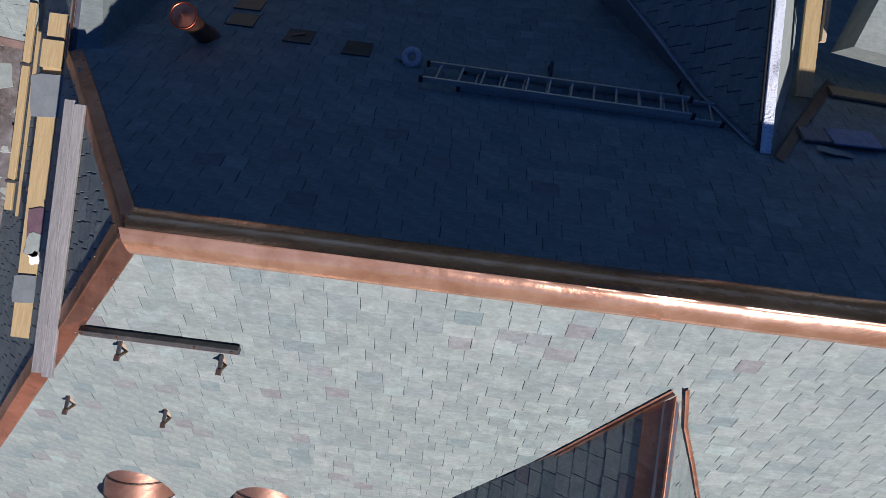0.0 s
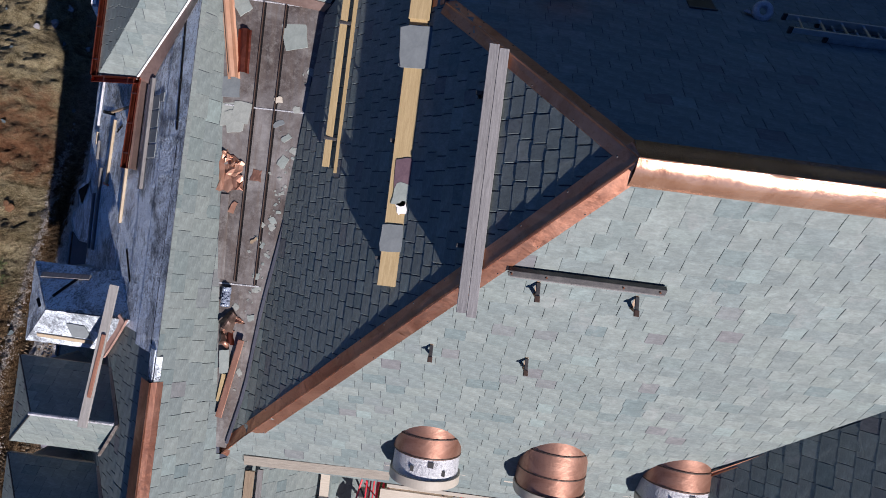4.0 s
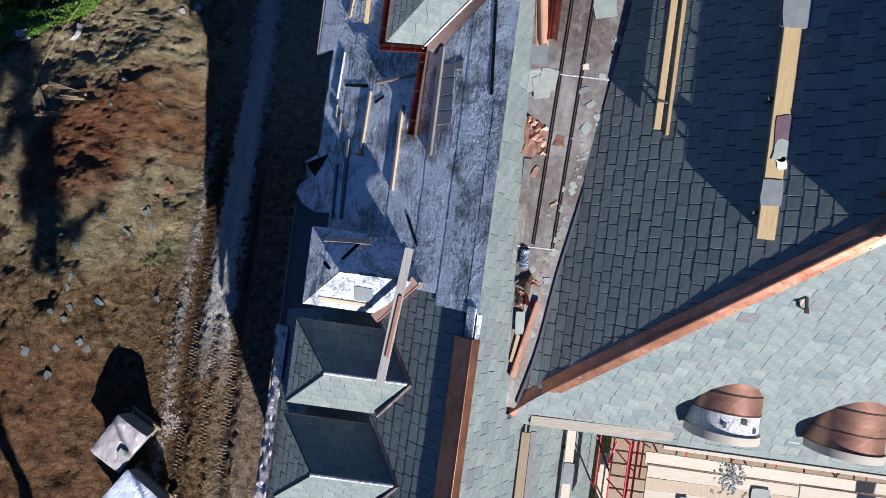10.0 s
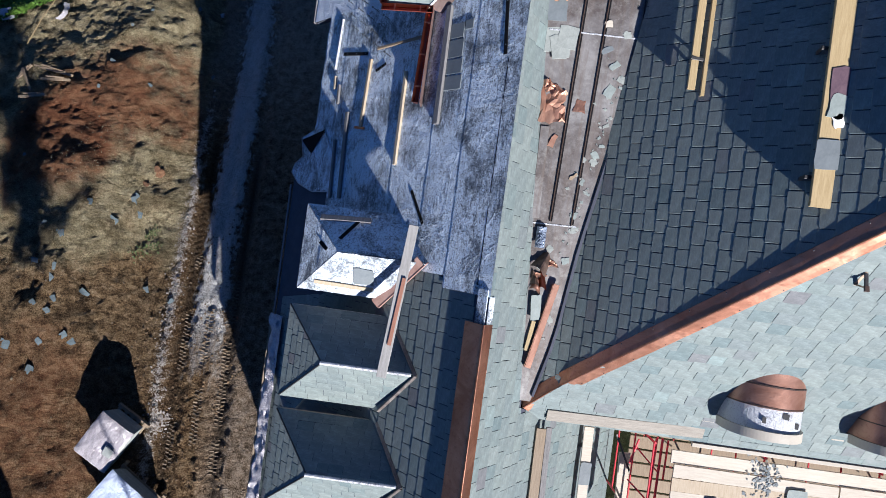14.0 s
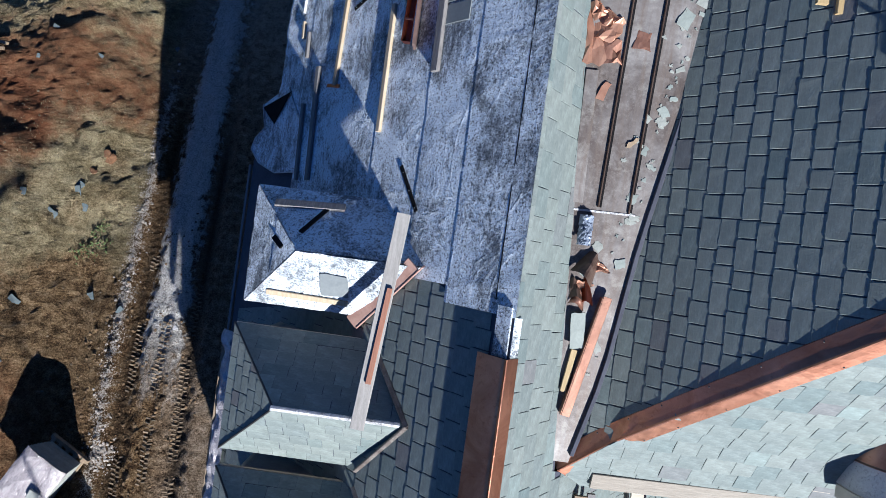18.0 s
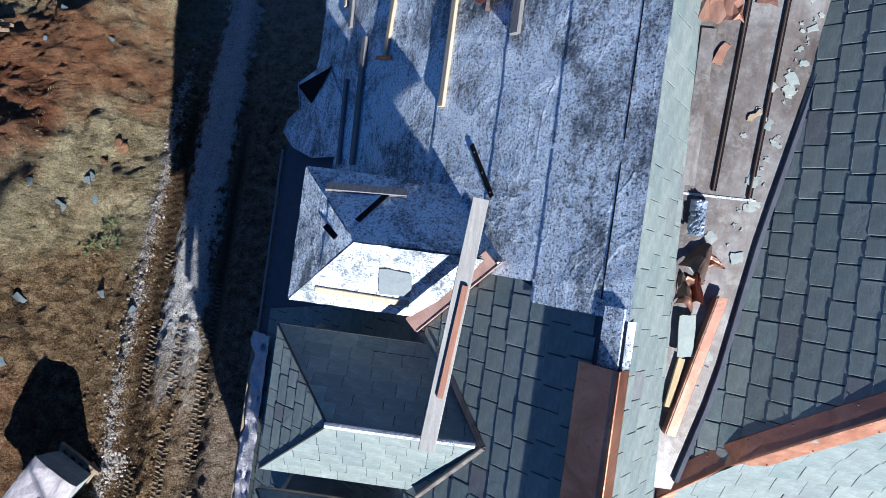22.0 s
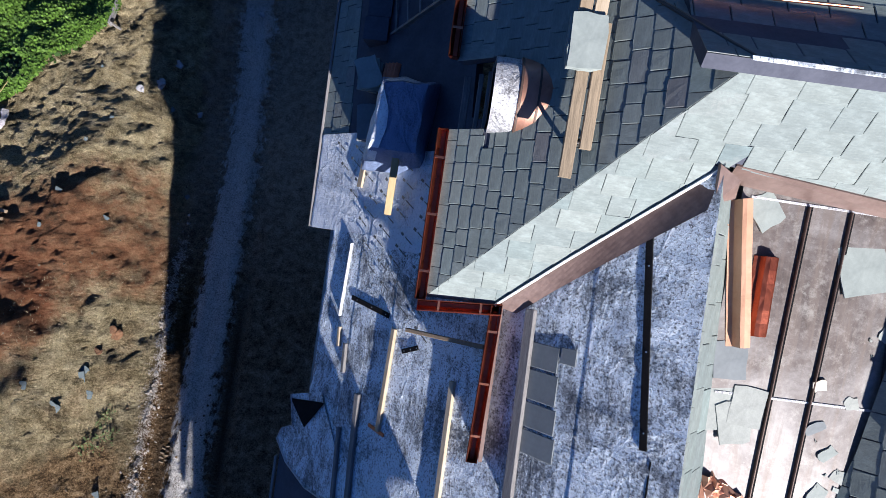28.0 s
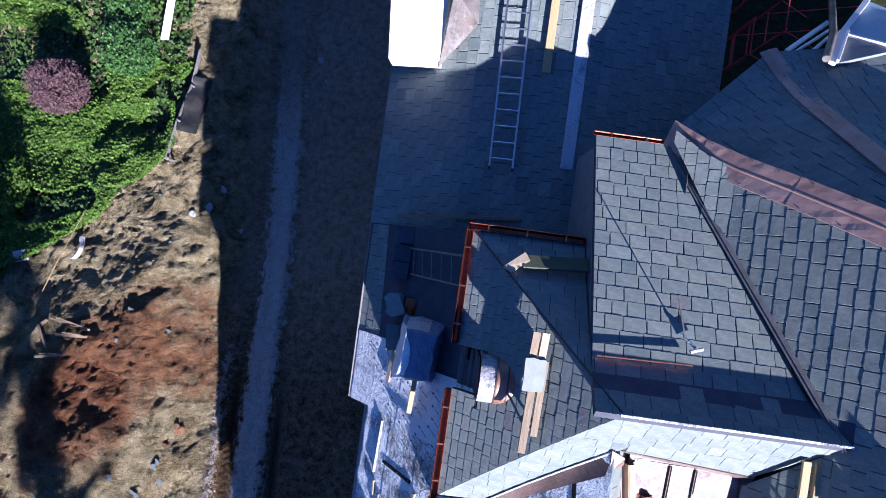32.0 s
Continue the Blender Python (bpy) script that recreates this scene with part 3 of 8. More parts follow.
def ground_grid():
    def axis(lo, hi, step, far):
        mid = list(np.arange(lo, hi + 1e-6, step))
        out, g, x = [], step, hi
        while x < far:
            g *= 1.5
            x += g
            out.append(x)
        low, g, x = [], step, lo
        while x > -far:
            g *= 1.5
            x -= g
            low.append(x)
        return low[::-1] + mid + out
    xs, ys = axis(-27.5, -13.0, 0.08, 2500), axis(-13, 15, 0.08, 2500)
    nx = len(xs)
    vs = [(x, y, ground_z(x, y)) for y in ys for x in xs]
    fs = [(j * nx + i, j * nx + i + 1, (j + 1) * nx + i + 1, (j + 1) * nx + i) for j in range(len(ys) - 1) for i in range(nx - 1)]
    return vs, fs


def ground_material():
    m, nt, b = material("dug_earth", 0.95, 0, 0.1)
    co = nt.nodes.new("ShaderNodeTexCoord")
    sep = nt.nodes.new("ShaderNodeSeparateXYZ")
    nt.links.new(co.outputs["Object"], sep.inputs[0])
    A, B = sep.outputs["X"], sep.outputs["Y"]
    n1 = tex_noise(nt, 0.5, 8, 0.65, distort=0.2)
    n2 = tex_noise(nt, 4.5, 8, 0.7)
    n3 = tex_noise(nt, 26, 6, 0.75)
    n6 = tex_noise(nt, 75, 3, 0.6)
    f = calc(nt, "ADD", calc(nt, "MULTIPLY", n2, 0.55), calc(nt, "MULTIPLY", n3, 0.45))
    tan = ramp(nt, calc(nt, "ADD", calc(nt, "MULTIPLY", f, 0.6), calc(nt, "MULTIPLY", tex_noise(nt, 1.7, 6, 0.7), 0.4)), [(0.34, (0.055, 0.043, 0.023)), (0.42, (0.165, 0.135, 0.076)), (0.49, (0.315, 0.268, 0.162)), (0.57, (0.47, 0.41, 0.268)), (0.68, (0.57, 0.51, 0.355))])
    fibre = tex_noise(nt, 7.0, 9, 0.72, (1.0, 1.6, 1.0), 2.6)
    tan = mix(nt, 0.7, tan, ramp(nt, fibre, [(0.32, (0.12, 0.11, 0.1)), (0.48, (0.48, 0.48, 0.47)), (0.62, (0.8, 0.79, 0.77))]), "OVERLAY")
    # damp patches, deepened to stand in for shade in the bank's crevices
    damp_shade = ramp(nt, tex_noise(nt, 1.15, 6, 0.66, (1, 1.3, 1), 0.5), [(0.36, (1, 1, 1)), (0.47, (0, 0, 0))])
    tan = mix(nt, calc(nt, "MULTIPLY", damp_shade, 0.72), tan, (0.055, 0.047, 0.033))
    nr = tex_noise(nt, 2.2, 7, 0.62)
    red = ramp(nt, nr, [(0.36, (0.065, 0.026, 0.015)), (0.5, (0.205, 0.084, 0.042)), (0.7, (0.37, 0.20, 0.11))])
    brown = ramp(nt, f, [(0.40, (0.026, 0.015, 0.008)), (0.46, (0.095, 0.057, 0.029)), (0.52, (0.22, 0.145, 0.075)), (0.6, (0.37, 0.27, 0.165)), (0.7, (0.46, 0.36, 0.25))])

    def spot(a0, b0, ra, rb):
        u = calc(nt, "DIVIDE", calc(nt, "SUBTRACT", A, a0), ra)
        v = calc(nt, "DIVIDE", calc(nt, "SUBTRACT", B, b0), rb)
        q = calc(nt, "ADD", calc(nt, "MULTIPLY", u, u), calc(nt, "MULTIPLY", v, v))
        q = calc(nt, "ADD", calc(nt, "SUBTRACT", 1.4, q), calc(nt, "MULTIPLY", calc(nt, "SUBTRACT", n1, 0.5), 4.0))
        q = calc(nt, "ADD", q, calc(nt, "MULTIPLY", calc(nt, "SUBTRACT", n2, 0.5), 1.6))
        return ramp(nt, q, [(0.0, (0, 0, 0)), (1.0, (0.85, 0.85, 0.85))])
    c = mix(nt, ramp(nt, tex_noise(nt, 0.9, 5, 0.6), [(0.55, (0, 0, 0)), (0.7, (0.5, 0.5, 0.5))]), tan, brown)
    south = calc(nt, "ADD", calc(nt, "SUBTRACT", -4.6, B), calc(nt, "MULTIPLY", calc(nt, "SUBTRACT", n1, 0.5), 4.0))
    c = mix(nt, ramp(nt, calc(nt, "ADD", south, n2), [(0.2, (0, 0, 0)), (1.0, (0.92, 0.92, 0.92))]), c, brown)
    c = mix(nt, spot(-21.2, 0.6, 2.6, 1.9), c, red)
    c = mix(nt, spot(-22.2, -1.3, 1.5, 2.2), c, red)
    c = mix(nt, spot(-21.0, -9.3, 3.4, 2.3), c, mix(nt, n1, brown, red))
    # soil lightened towards the north to brighten the ground in shade
    north_lift = ramp(nt, calc(nt, "MULTIPLY", calc(nt, "ADD", B, 0.5), 0.25), [(0.0, (0, 0, 0)), (1.0, (0.85, 0.85, 0.85))])
    # the track: a pale silty strip between darker wheel marks
    line = calc(nt, "ADD", calc(nt, "MULTIPLY", B, 0.125), 17.44)
    u = calc(nt, "ADD", A, line)
    band = calc(nt, "ADD", calc(nt, "SUBTRACT", 3.9, calc(nt, "ABSOLUTE", calc(nt, "SUBTRACT", u, 2.2), 0.0)), calc(nt, "MULTIPLY", calc(nt, "SUBTRACT", n1, 0.5), 1.6))
    # lighter copy of the soil, lifting the shaded ground east of the track
    lifted_soil = ramp(nt, f, [(0.39, (0.06, 0.042, 0.028)), (0.46, (0.19, 0.14, 0.095)), (0.53, (0.34, 0.265, 0.195)), (0.64, (0.52, 0.44, 0.36))])
    c = mix(nt, ramp(nt, band, [(0.2, (0, 0, 0)), (0.6, (1, 1, 1))]), c, mix(nt, ramp(nt, calc(nt, "ADD", u, calc(nt, "MULTIPLY", n1, 0.8)), [(0.5, (0, 0, 0)), (1.1, (1, 1, 1))]), brown, lifted_soil))
    streak = tex_noise(nt, 2.6, 8, 0.7, (1.9, 0.6, 1), 0.5)
    c = mix(nt, calc(nt, "MULTIPLY", north_lift, ramp(nt, band, [(0.2, (0, 0, 0)), (0.6, (1, 1, 1))])), c, ramp(nt, f, [(0.36, (0.18, 0.135, 0.098)), (0.5, (0.47, 0.38, 0.295)), (0.66, (0.66, 0.56, 0.46))]))
    silt = calc(nt, "ADD", calc(nt, "SUBTRACT", 0.80, calc(nt, "ABSOLUTE", u, 0.0)), calc(nt, "ADD", calc(nt, "MULTIPLY", calc(nt, "SUBTRACT", n2, 0.5), 0.9), calc(nt, "MULTIPLY", calc(nt, "SUBTRACT", streak, 0.5), 1.1)))
    north = ramp(nt, calc(nt, "ADD", calc(nt, "MULTIPLY", calc(nt, "ADD", B, 7.9), 0.4), calc(nt, "MULTIPLY", calc(nt, "SUBTRACT", streak, 0.5), 1.6)), [(0.1, (0, 0, 0)), (0.9, (1, 1, 1))])
    fade = ramp(nt, calc(nt, "MULTIPLY", calc(nt, "SUBTRACT", 11.5, B), 0.3), [(0.0, (0.12, 0.12, 0.12)), (1.0, (1, 1, 1))])
    sf = calc(nt, "MULTIPLY", calc(nt, "MULTIPLY", ramp(nt, silt, [(0.26, (0, 0, 0)), (0.40, (1, 1, 1))]), north), fade)
    c = mix(nt, sf, c, mix(nt, 0.6, ramp(nt, n3, [(0.34, (0.30, 0.285, 0.27)), (0.47, (0.60, 0.585, 0.56)), (0.6, (0.80, 0.785, 0.77))]), ramp(nt, calc(nt, "ADD", calc(nt, "MULTIPLY", streak, 0.5), calc(nt, "MULTIPLY", n2, 0.5)), [(0.38, (0.22, 0.22, 0.22)), (0.5, (0.52, 0.52, 0.52)), (0.6, (0.75, 0.75, 0.75))]), "OVERLAY"))
    edge = calc(nt, "ADD", calc(nt, "SUBTRACT", 0.22, calc(nt, "ABSOLUTE", calc(nt, "ADD", calc(nt, "ADD", u, 1.18), calc(nt, "MULTIPLY", calc(nt, "SUBTRACT", n1, 0.5), 0.35)), 0.0)), calc(nt, "ADD", calc(nt, "MULTIPLY", calc(nt, "SUBTRACT", n2, 0.5), 1.1), calc(nt, "MULTIPLY", calc(nt, "SUBTRACT", n3, 0.5), 1.3)))
    c = mix(nt, calc(nt, "MULTIPLY", ramp(nt, edge, [(0.1, (0, 0, 0)), (0.26, (1, 1, 1))]), ramp(nt, calc(nt, "ADD", calc(nt, "MULTIPLY", calc(nt, "SUBTRACT", 1.0, B), 0.5), n2), [(0.4, (0, 0, 0)), (1.0, (0.95, 0.95, 0.95))])), c, ramp(nt, n3, [(0.36, (0.26, 0.23, 0.20)), (0.52, (0.62, 0.58, 0.54)), (0.66, (0.78, 0.75, 0.71))]))
    # wet ruts, coloured darker still for the shade down among the treads
    rut = calc(nt, "ADD", calc(nt, "SUBTRACT", 0.30, calc(nt, "ABSOLUTE", calc(nt, "SUBTRACT", calc(nt, "ABSOLUTE", u, 0.0), 0.74), 0.0)), calc(nt, "MULTIPLY", calc(nt, "SUBTRACT", n2, 0.5), 0.7))
    wet_shade = calc(nt, "MULTIPLY", ramp(nt, rut, [(0.05, (0, 0, 0)), (0.3, (0.93, 0.93, 0.93))]), calc(nt, "SUBTRACT", 1.0, north_lift))
    wet_shade = calc(nt, "MULTIPLY", wet_shade, ramp(nt, calc(nt, "MULTIPLY", calc(nt, "SUBTRACT", 1.0, B), 0.3), [(0.15, (0, 0, 0)), (0.8, (0.9, 0.9, 0.9))]))
    c = mix(nt, wet_shade, c, ramp(nt, n3, [(0.35, (0.010, 0.007, 0.005)), (0.65, (0.04, 0.029, 0.02))]))
    # woods and rough grass beyond the site, unseen and dark to cut bounced light
    off = None
    for sock, mid, half in ((A, -21.5, 11.0), (B, 1.0, 17.0)):
        x = calc(nt, "SUBTRACT", calc(nt, "ABSOLUTE", calc(nt, "SUBTRACT", sock, mid), 0.0), half)
        off = x if off is None else calc(nt, "MAXIMUM", off, x)
    woods = ramp(nt, calc(nt, "ADD", calc(nt, "MULTIPLY", off, 0.25), calc(nt, "MULTIPLY", calc(nt, "SUBTRACT", n1, 0.5), 1.2)), [(0.0, (0, 0, 0)), (0.5, (1, 1, 1))])
    c = mix(nt, woods, c, ramp(nt, n2, [(0.35, (0.018, 0.026, 0.010)), (0.7, (0.06, 0.07, 0.032))]))
    c = mix(nt, 0.45, c, ramp(nt, n3, [(0.25, (0.2, 0.2, 0.2)), (0.5, (0.5, 0.5, 0.5)), (0.75, (0.85, 0.85, 0.85))]), "OVERLAY")
    nt.links.new(c, b.inputs["Base Color"])
    # tyre treads across the wheel ruts
    tread = None
    for off in (-0.68, 0.62):
        x = calc(nt, "ABSOLUTE", calc(nt, "SUBTRACT", u, off), 0.0)
        lug = calc(nt, "SINE", calc(nt, "ADD", calc(nt, "MULTIPLY", B, 34.0), calc(nt, "MULTIPLY", x, 16.0)), 0.0)
        on = ramp(nt, calc(nt, "ADD", x, calc(nt, "MULTIPLY", calc(nt, "SUBTRACT", n2, 0.5), 0.5)), [(0.12, (1, 1, 1)), (0.2, (0, 0, 0))])
        lug = calc(nt, "MULTIPLY", lug, on)
        tread = lug if tread is None else calc(nt, "ADD", tread, lug)
    tread = calc(nt, "MULTIPLY", tread, calc(nt, "MULTIPLY", calc(nt, "MULTIPLY", n1, n2), 1.5))
    lump = tex_noise(nt, 1.9, 4, 0.55, (1, 1.4, 1), 0.15)
    h = calc(nt, "ADD", calc(nt, "ADD", calc(nt, "MULTIPLY", n2, 1.6), calc(nt, "MULTIPLY", n3, 0.85)), calc(nt, "ADD", calc(nt, "ADD", calc(nt, "MULTIPLY", n6, 0.5), calc(nt, "MULTIPLY", fibre, 1.3)), calc(nt, "MULTIPLY", lump, 3.4)))
    flat = calc(nt, "SUBTRACT", 1.0, calc(nt, "MULTIPLY", calc(nt, "MAXIMUM", sf, north_lift), 0.55))
    bump(nt, b, calc(nt, "ADD", calc(nt, "MULTIPLY", h, flat), calc(nt, "MULTIPLY", tread, 0.95)), 1.0, 0.26)
    return m


solo("ground", ground_grid(), ground_material(), "bare dug-over tan and red earth with wheel tracks", "ground", (0, 0, 0), kind="structure", smooth=True)

# ---- the large roof slopes ----
line45 = lambda z0: (lambda d: z0 + d)
# south slope of the main roof: eave b = -5.7
kick = lambda z0: (lambda d: z0 + d if d > 0.9 else z0 + 0.9 - 0.65 * (0.9 - d))
S_AT = slope("S", -5.7, kick(8.18))
S_POLY = to_sd("S", -5.7, [(-2.96, -0.18), (-8.2, -5.42), (-7.9, -5.62), (9.0, -5.7), (9.0, -0.18)])
roof_south = roof("roof_south", "sunlit pale grey-green slate south slope", S_AT, S_POLY, 24)
# west slope: z = 16.66 + a
W_AT = slope("W", -8.6, kick(8.06))
W_POLY = to_sd("W", -8.6, [(-2.96, -0.18), (-8.22, -5.42), (-7.97, -4.2), (-7.83, -2.7), (-7.59, -1.2), (-7.35, 0.4), (-7.2, 1.7), (-7.15, 2.3), (-6.3, 3.28), (-6.75, 3.9), (-8.43, 7.27), (-8.42, 7.46), (-8.05, 7.13), (-7.63, 6.86), (-7.25, 6.65), (-6.31, 6.12), (-5.2, 5.45), (-5.08, 1.93)])
roof_west = roof("roof_west", "grazing-lit dark grey slate west slope", W_AT, W_POLY, 24)
# north slope: z = 13.52 - b
N_AT = slope("N", 8.5, line45(5.02))
N_POLY = to_sd("N", 8.5, [(9.0, -0.18), (-2.96, -0.18), (-5.05, 1.9), (-4.7, 3.0), (-4.6, 8.5), (9.0, 8.5)])
roof_north = roof("roof_north", "shaded dark slate north slope of the main roof", N_AT, N_POLY)
# west range: ridge at a = -9.1, z = 9.75; west side z = 18.83 + a
RW_AT = slope("W", -13.45, line45(5.38))
RW_POLY = to_sd("W", -13.45, [(-9.1, -12), (-12.3, -12), (-12.3, -10.6), (-13.45, -9.4), (-13.45, -1.9), (-12.95, -1.5), (-12.95, 1.65), (-13.42, 1.65), (-13.45, 5.4), (-11.3, 5.4), (-11.2, 3.2), (-9.1, 2.6)])
roof_range = roof("roof_range_west", "mansard west slope of the lower range", RW_AT, RW_POLY)
RE_AT = slope("E", -5.6, lambda d: 5.375 + 1.25 * d)
RE_POLY = to_sd("E", -5.6, [(-9.1, -12), (-5.6, -12), (-5.6, -5.95), (-7.85, -5.62), (-8.25, -5.45), (-8.36, -3.9), (-8.6, -0.6), (-8.66, 2.5), (-9.1, 2.7)])
roof_range_east = roof("roof_range_east", "narrow pale slate east slope below the range's ridge", RE_AT, RE_POLY, 1, 0.025)
# north-west bay: a hipped, slightly bell-cast roof
bell = lambda d: 8.44 + 0.75 * d + 0.065 * d * d
R3 = dict(S=(slope("S", 1.1, bell), to_sd("S", 1.1, [(-11.43, 1.1), (-10.68, 1.1), (-9.05, 2.62), (-7.1, 2.45), (-6.3, 3.28), (-9.25, 3.28)])),
          W=(slope("W", -11.43, bell), to_sd("W", -11.43, [(-11.43, 1.1), (-9.25, 3.28), (-11.43, 5.46), (-11.43, 3.58), (-11.0, 3.58), (-11.0, 2.86), (-11.43, 2.86)])),
          N=(slope("N", 5.46, bell), to_sd("N", 5.46, [(-11.43, 5.46), (-9.62, 3.65), (-9.62, 5.46)])))
bay_roof = {k: roof("roof_bay_" + dict(S="south", W="west", N="north")[k], "bell-cast slate slope of the hipped bay roof", at, poly, 5) for k, (at, poly) in R3.items()}
# north slope behind the bay, flaring from steep to shallow
flare = lambda d: 8.21 + 0.49 * d if d < 3.55 else 8.21 + 0.49 * 3.55 + 1.02 * (d - 3.55)
A_AT = slope("N", 7.27, flare)
A_POLY = to_sd("N", 7.27, [(-9.62, 7.27), (-9.62, 3.28), (-6.3, 3.28), (-6.75, 3.9), (-8.44, 7.27)])
roof_flare = roof("roof_flare_north", "shallow grey slate slope flaring northwards from the bay's ridge", A_AT, A_POLY, 8)
# the low north range, in shade
low = lambda d: 5.42 + 0.52 * d if d < 1.7 else (6.304 + 0.22 * (d - 1.7) if d < 3.85 else 6.777 - 0.2 * (d - 3.85))
L_AT = slope("W", -13.5, low)
L_POLY = to_sd("W", -13.5, [(-13.5, 5.4), (-9.0, 5.4), (-6.9, 7.4), (-6.9, 20), (-13.5, 20)])
roof_low = roof("roof_low_north", "low dark slate roof of the north range in shade", L_AT, L_POLY, 16)
# steep north end of the west slope, and the wing behind it
WING = []


wing_e = prism([(-5.1, 1.9, 11.55), (-4.72, 1.95, 11.5), (-4.62, 3.2, 10.2), (-4.5, 5.5, 8.2), (-5.15, 5.45, 11.42)], 0.1)
solo("roof_wing_east", wing_e, SLATE, "steep narrow east side of the wing roof", "roof", kind="structure")


# the wing's corner: bell-cast faces that meet at one peak
PEAK = (-5.2, 5.45)
FEET = [(-8.43, 7.47), (-7.01, 9.0), (-4.9, 9.43), (-2.9, 8.6)]
wing_z = lambda d: 8.2 + 0.45 * d + 0.22 * d * d if d < 1.2 else 9.057 + 0.944 * (d - 1.2)


def face_slope(p, q, profile):
    """A slope above any straight eave from p to q (seen from outside, left to right): s along the eave, d inwards."""
    ex, ey = q[0] - p[0], q[1] - p[1]
    n = math.hypot(ex, ey)
    ex, ey = ex / n, ey / n

    def at(s, d, h=0.0):
        k = (profile(d + 0.01) - profile(d - 0.01)) / 0.02
        m = math.hypot(1, k)
        d2 = d - h * k / m
        return Vector((p[0] + ex * s - ey * d2, p[1] + ey * s + ex * d2, profile(d) + h / m))
    return at, lambda a, b: ((a - p[0]) * ex + (b - p[1]) * ey, (b - p[1]) * ex - (a - p[0]) * ey)


for nm, lab, k in (("roof_wing_northwest", "shaded bell-cast slate face between two copper hips", 0), ("roof_wing_north", "shaded bell-cast slate face beyond the copper hip", 1), ("roof_wing_northeast", "shaded far slate face of the wing's peak", 2)):
    at, into = face_slope(FEET[k + 1], FEET[k], wing_z)
    poly = [into(*p) for p in (FEET[k + 1], FEET[k], PEAK)]
    at, into = face_slope(FEET[k + 1], FEET[k], lambda d, far=poly[2][1]: wing_z(d * 3.74 / far))
    WING.append((roof(nm, lab, at, poly, 40, 0.1), at, poly))


# cross gable on the south slope: steep above, flaring below
gab = lambda d: 12.55 - 1.12 * (3.4 - d)
gab_east = lambda d: 12.55 - 1.46 * (3.4 - d)
GW_AT = slope("W", -0.6, gab)
GW_POLY = to_sd("W", -0.6, [(2.8, -1.25), (2.8, -9), (-0.5, -9), (-0.5, -5.0), (0.62, -3.76), (1.32, -3.02), (1.88, -2.3)])
roof_gable_w = roof("roof_gable_west", "dark slate west side of the cross gable", GW_AT, GW_POLY, 6)
GE_AT = slope("E", 6.2, gab_east)
GE_POLY = to_sd("E", 6.2, [(2.8, -1.25), (2.8, -9), (5.5, -9), (5.5, -5.3), (4.6, -3.97), (3.96, -3.03), (3.49, -2.33), (3.1, -1.77)])
roof_gable_e = roof("roof_gable_east", "sunlit slate east side of the cross gable", GE_AT, GE_POLY, 6)
# flat copper deck between the range and the west slope
deck_z = lambda b: 9.24 + 0.09 * b
deck_edge = lambda b: lerp_table(b, [(-5.4, -8.15), (-4.2, -7.88), (-2.7, -7.72), (-1.2, -7.48), (0.4, -7.24), (1.7, -7.08), (2.6, -7.0)])
deck = solo("deck", sheet_grid(lambda u, v: (-8.78 + u * (deck_edge(-5.3 + v * 7.9) + 8.78), -5.3 + v * 7.9, deck_z(-5.3 + v * 7.9)), 10, 40, 0.1), DECK, "flat brown weathered sheet-copper roof deck", "roof deck", kind="structure")

# ---- walls that close the house ----
# the first block is unseen, added to stop sun leaking under the wing roof
for nm, g in (("wall_wing", block(-5.9, -4.75, 5.5, 5.75, 5.5, 10.5)), ("wall_southwest", block(-12.1, -11.9, -12, -9.5, -2, 6.4)), ("wall_west_end", block(-13.0, -11.9, -9.5, -9.3, -2, 5.5)), ("wall_west", block(-13.1, -12.85, -9.3, 20, -8, 5.5)), ("wall_south_range", block(-12.2, -6.6, -12.1, -11.9, -2, 6.4)), ("wall_south", block(-7.2, 9, -5.35, -5.1, -2, 8.25)),
              ("wall_east", block(8.8, 9.05, -5.3, 8.4, -4, 9.3)), ("wall_north", block(-4.5, 9, 8.2, 8.4, -8, 5.2)), ("wall_bay_west", block(-10.98, -10.85, 1.3, 5.2, 6.5, 8.3)),
              ("wall_bay_north", block(-11.1, -9.5, 5.05, 5.2, 5.5, 8.4)), ("wall_bay_south", block(-11.1, -10.3, 1.3, 1.42, 6.5, 8.42)), ("wall_flare_west", block(-9.58, -9.45, 3.3, 7.1, 6, 8.25)),
              ("wall_flare_north", block(-9.58, -8.2, 6.98, 7.1, 6, 8.2)), ("wall_range_east", block(-6.1, -5.9, -12, -5.4, -2, 5.6))):
    # bay walls take the dark underlay colour in place of shade in the opening
    solo(nm, g, BOARDING if "bay" in nm else WALL, "plain rendered house wall", "wall", kind="structure")
solo("wall_flare_west", prism([(-9.6, 3.5, 6.2), (-9.6, 7.1, 6.2), (-9.6, 7.1, 8.2), (-9.6, 3.72, 9.85), (-9.6, 3.5, 10.0)][::-1], 0.1), LEAD, "narrow lead-clad wall beside the shallow slope", "wall", kind="structure")


# ---- copper caps, valleys and gutters ----
r2 = math.sqrt(0.5)
DOWN = dict(S=(0, -r2, -r2), W=(-r2, 0, -r2), N=(0, r2, -r2), E=(r2, 0, -r2))


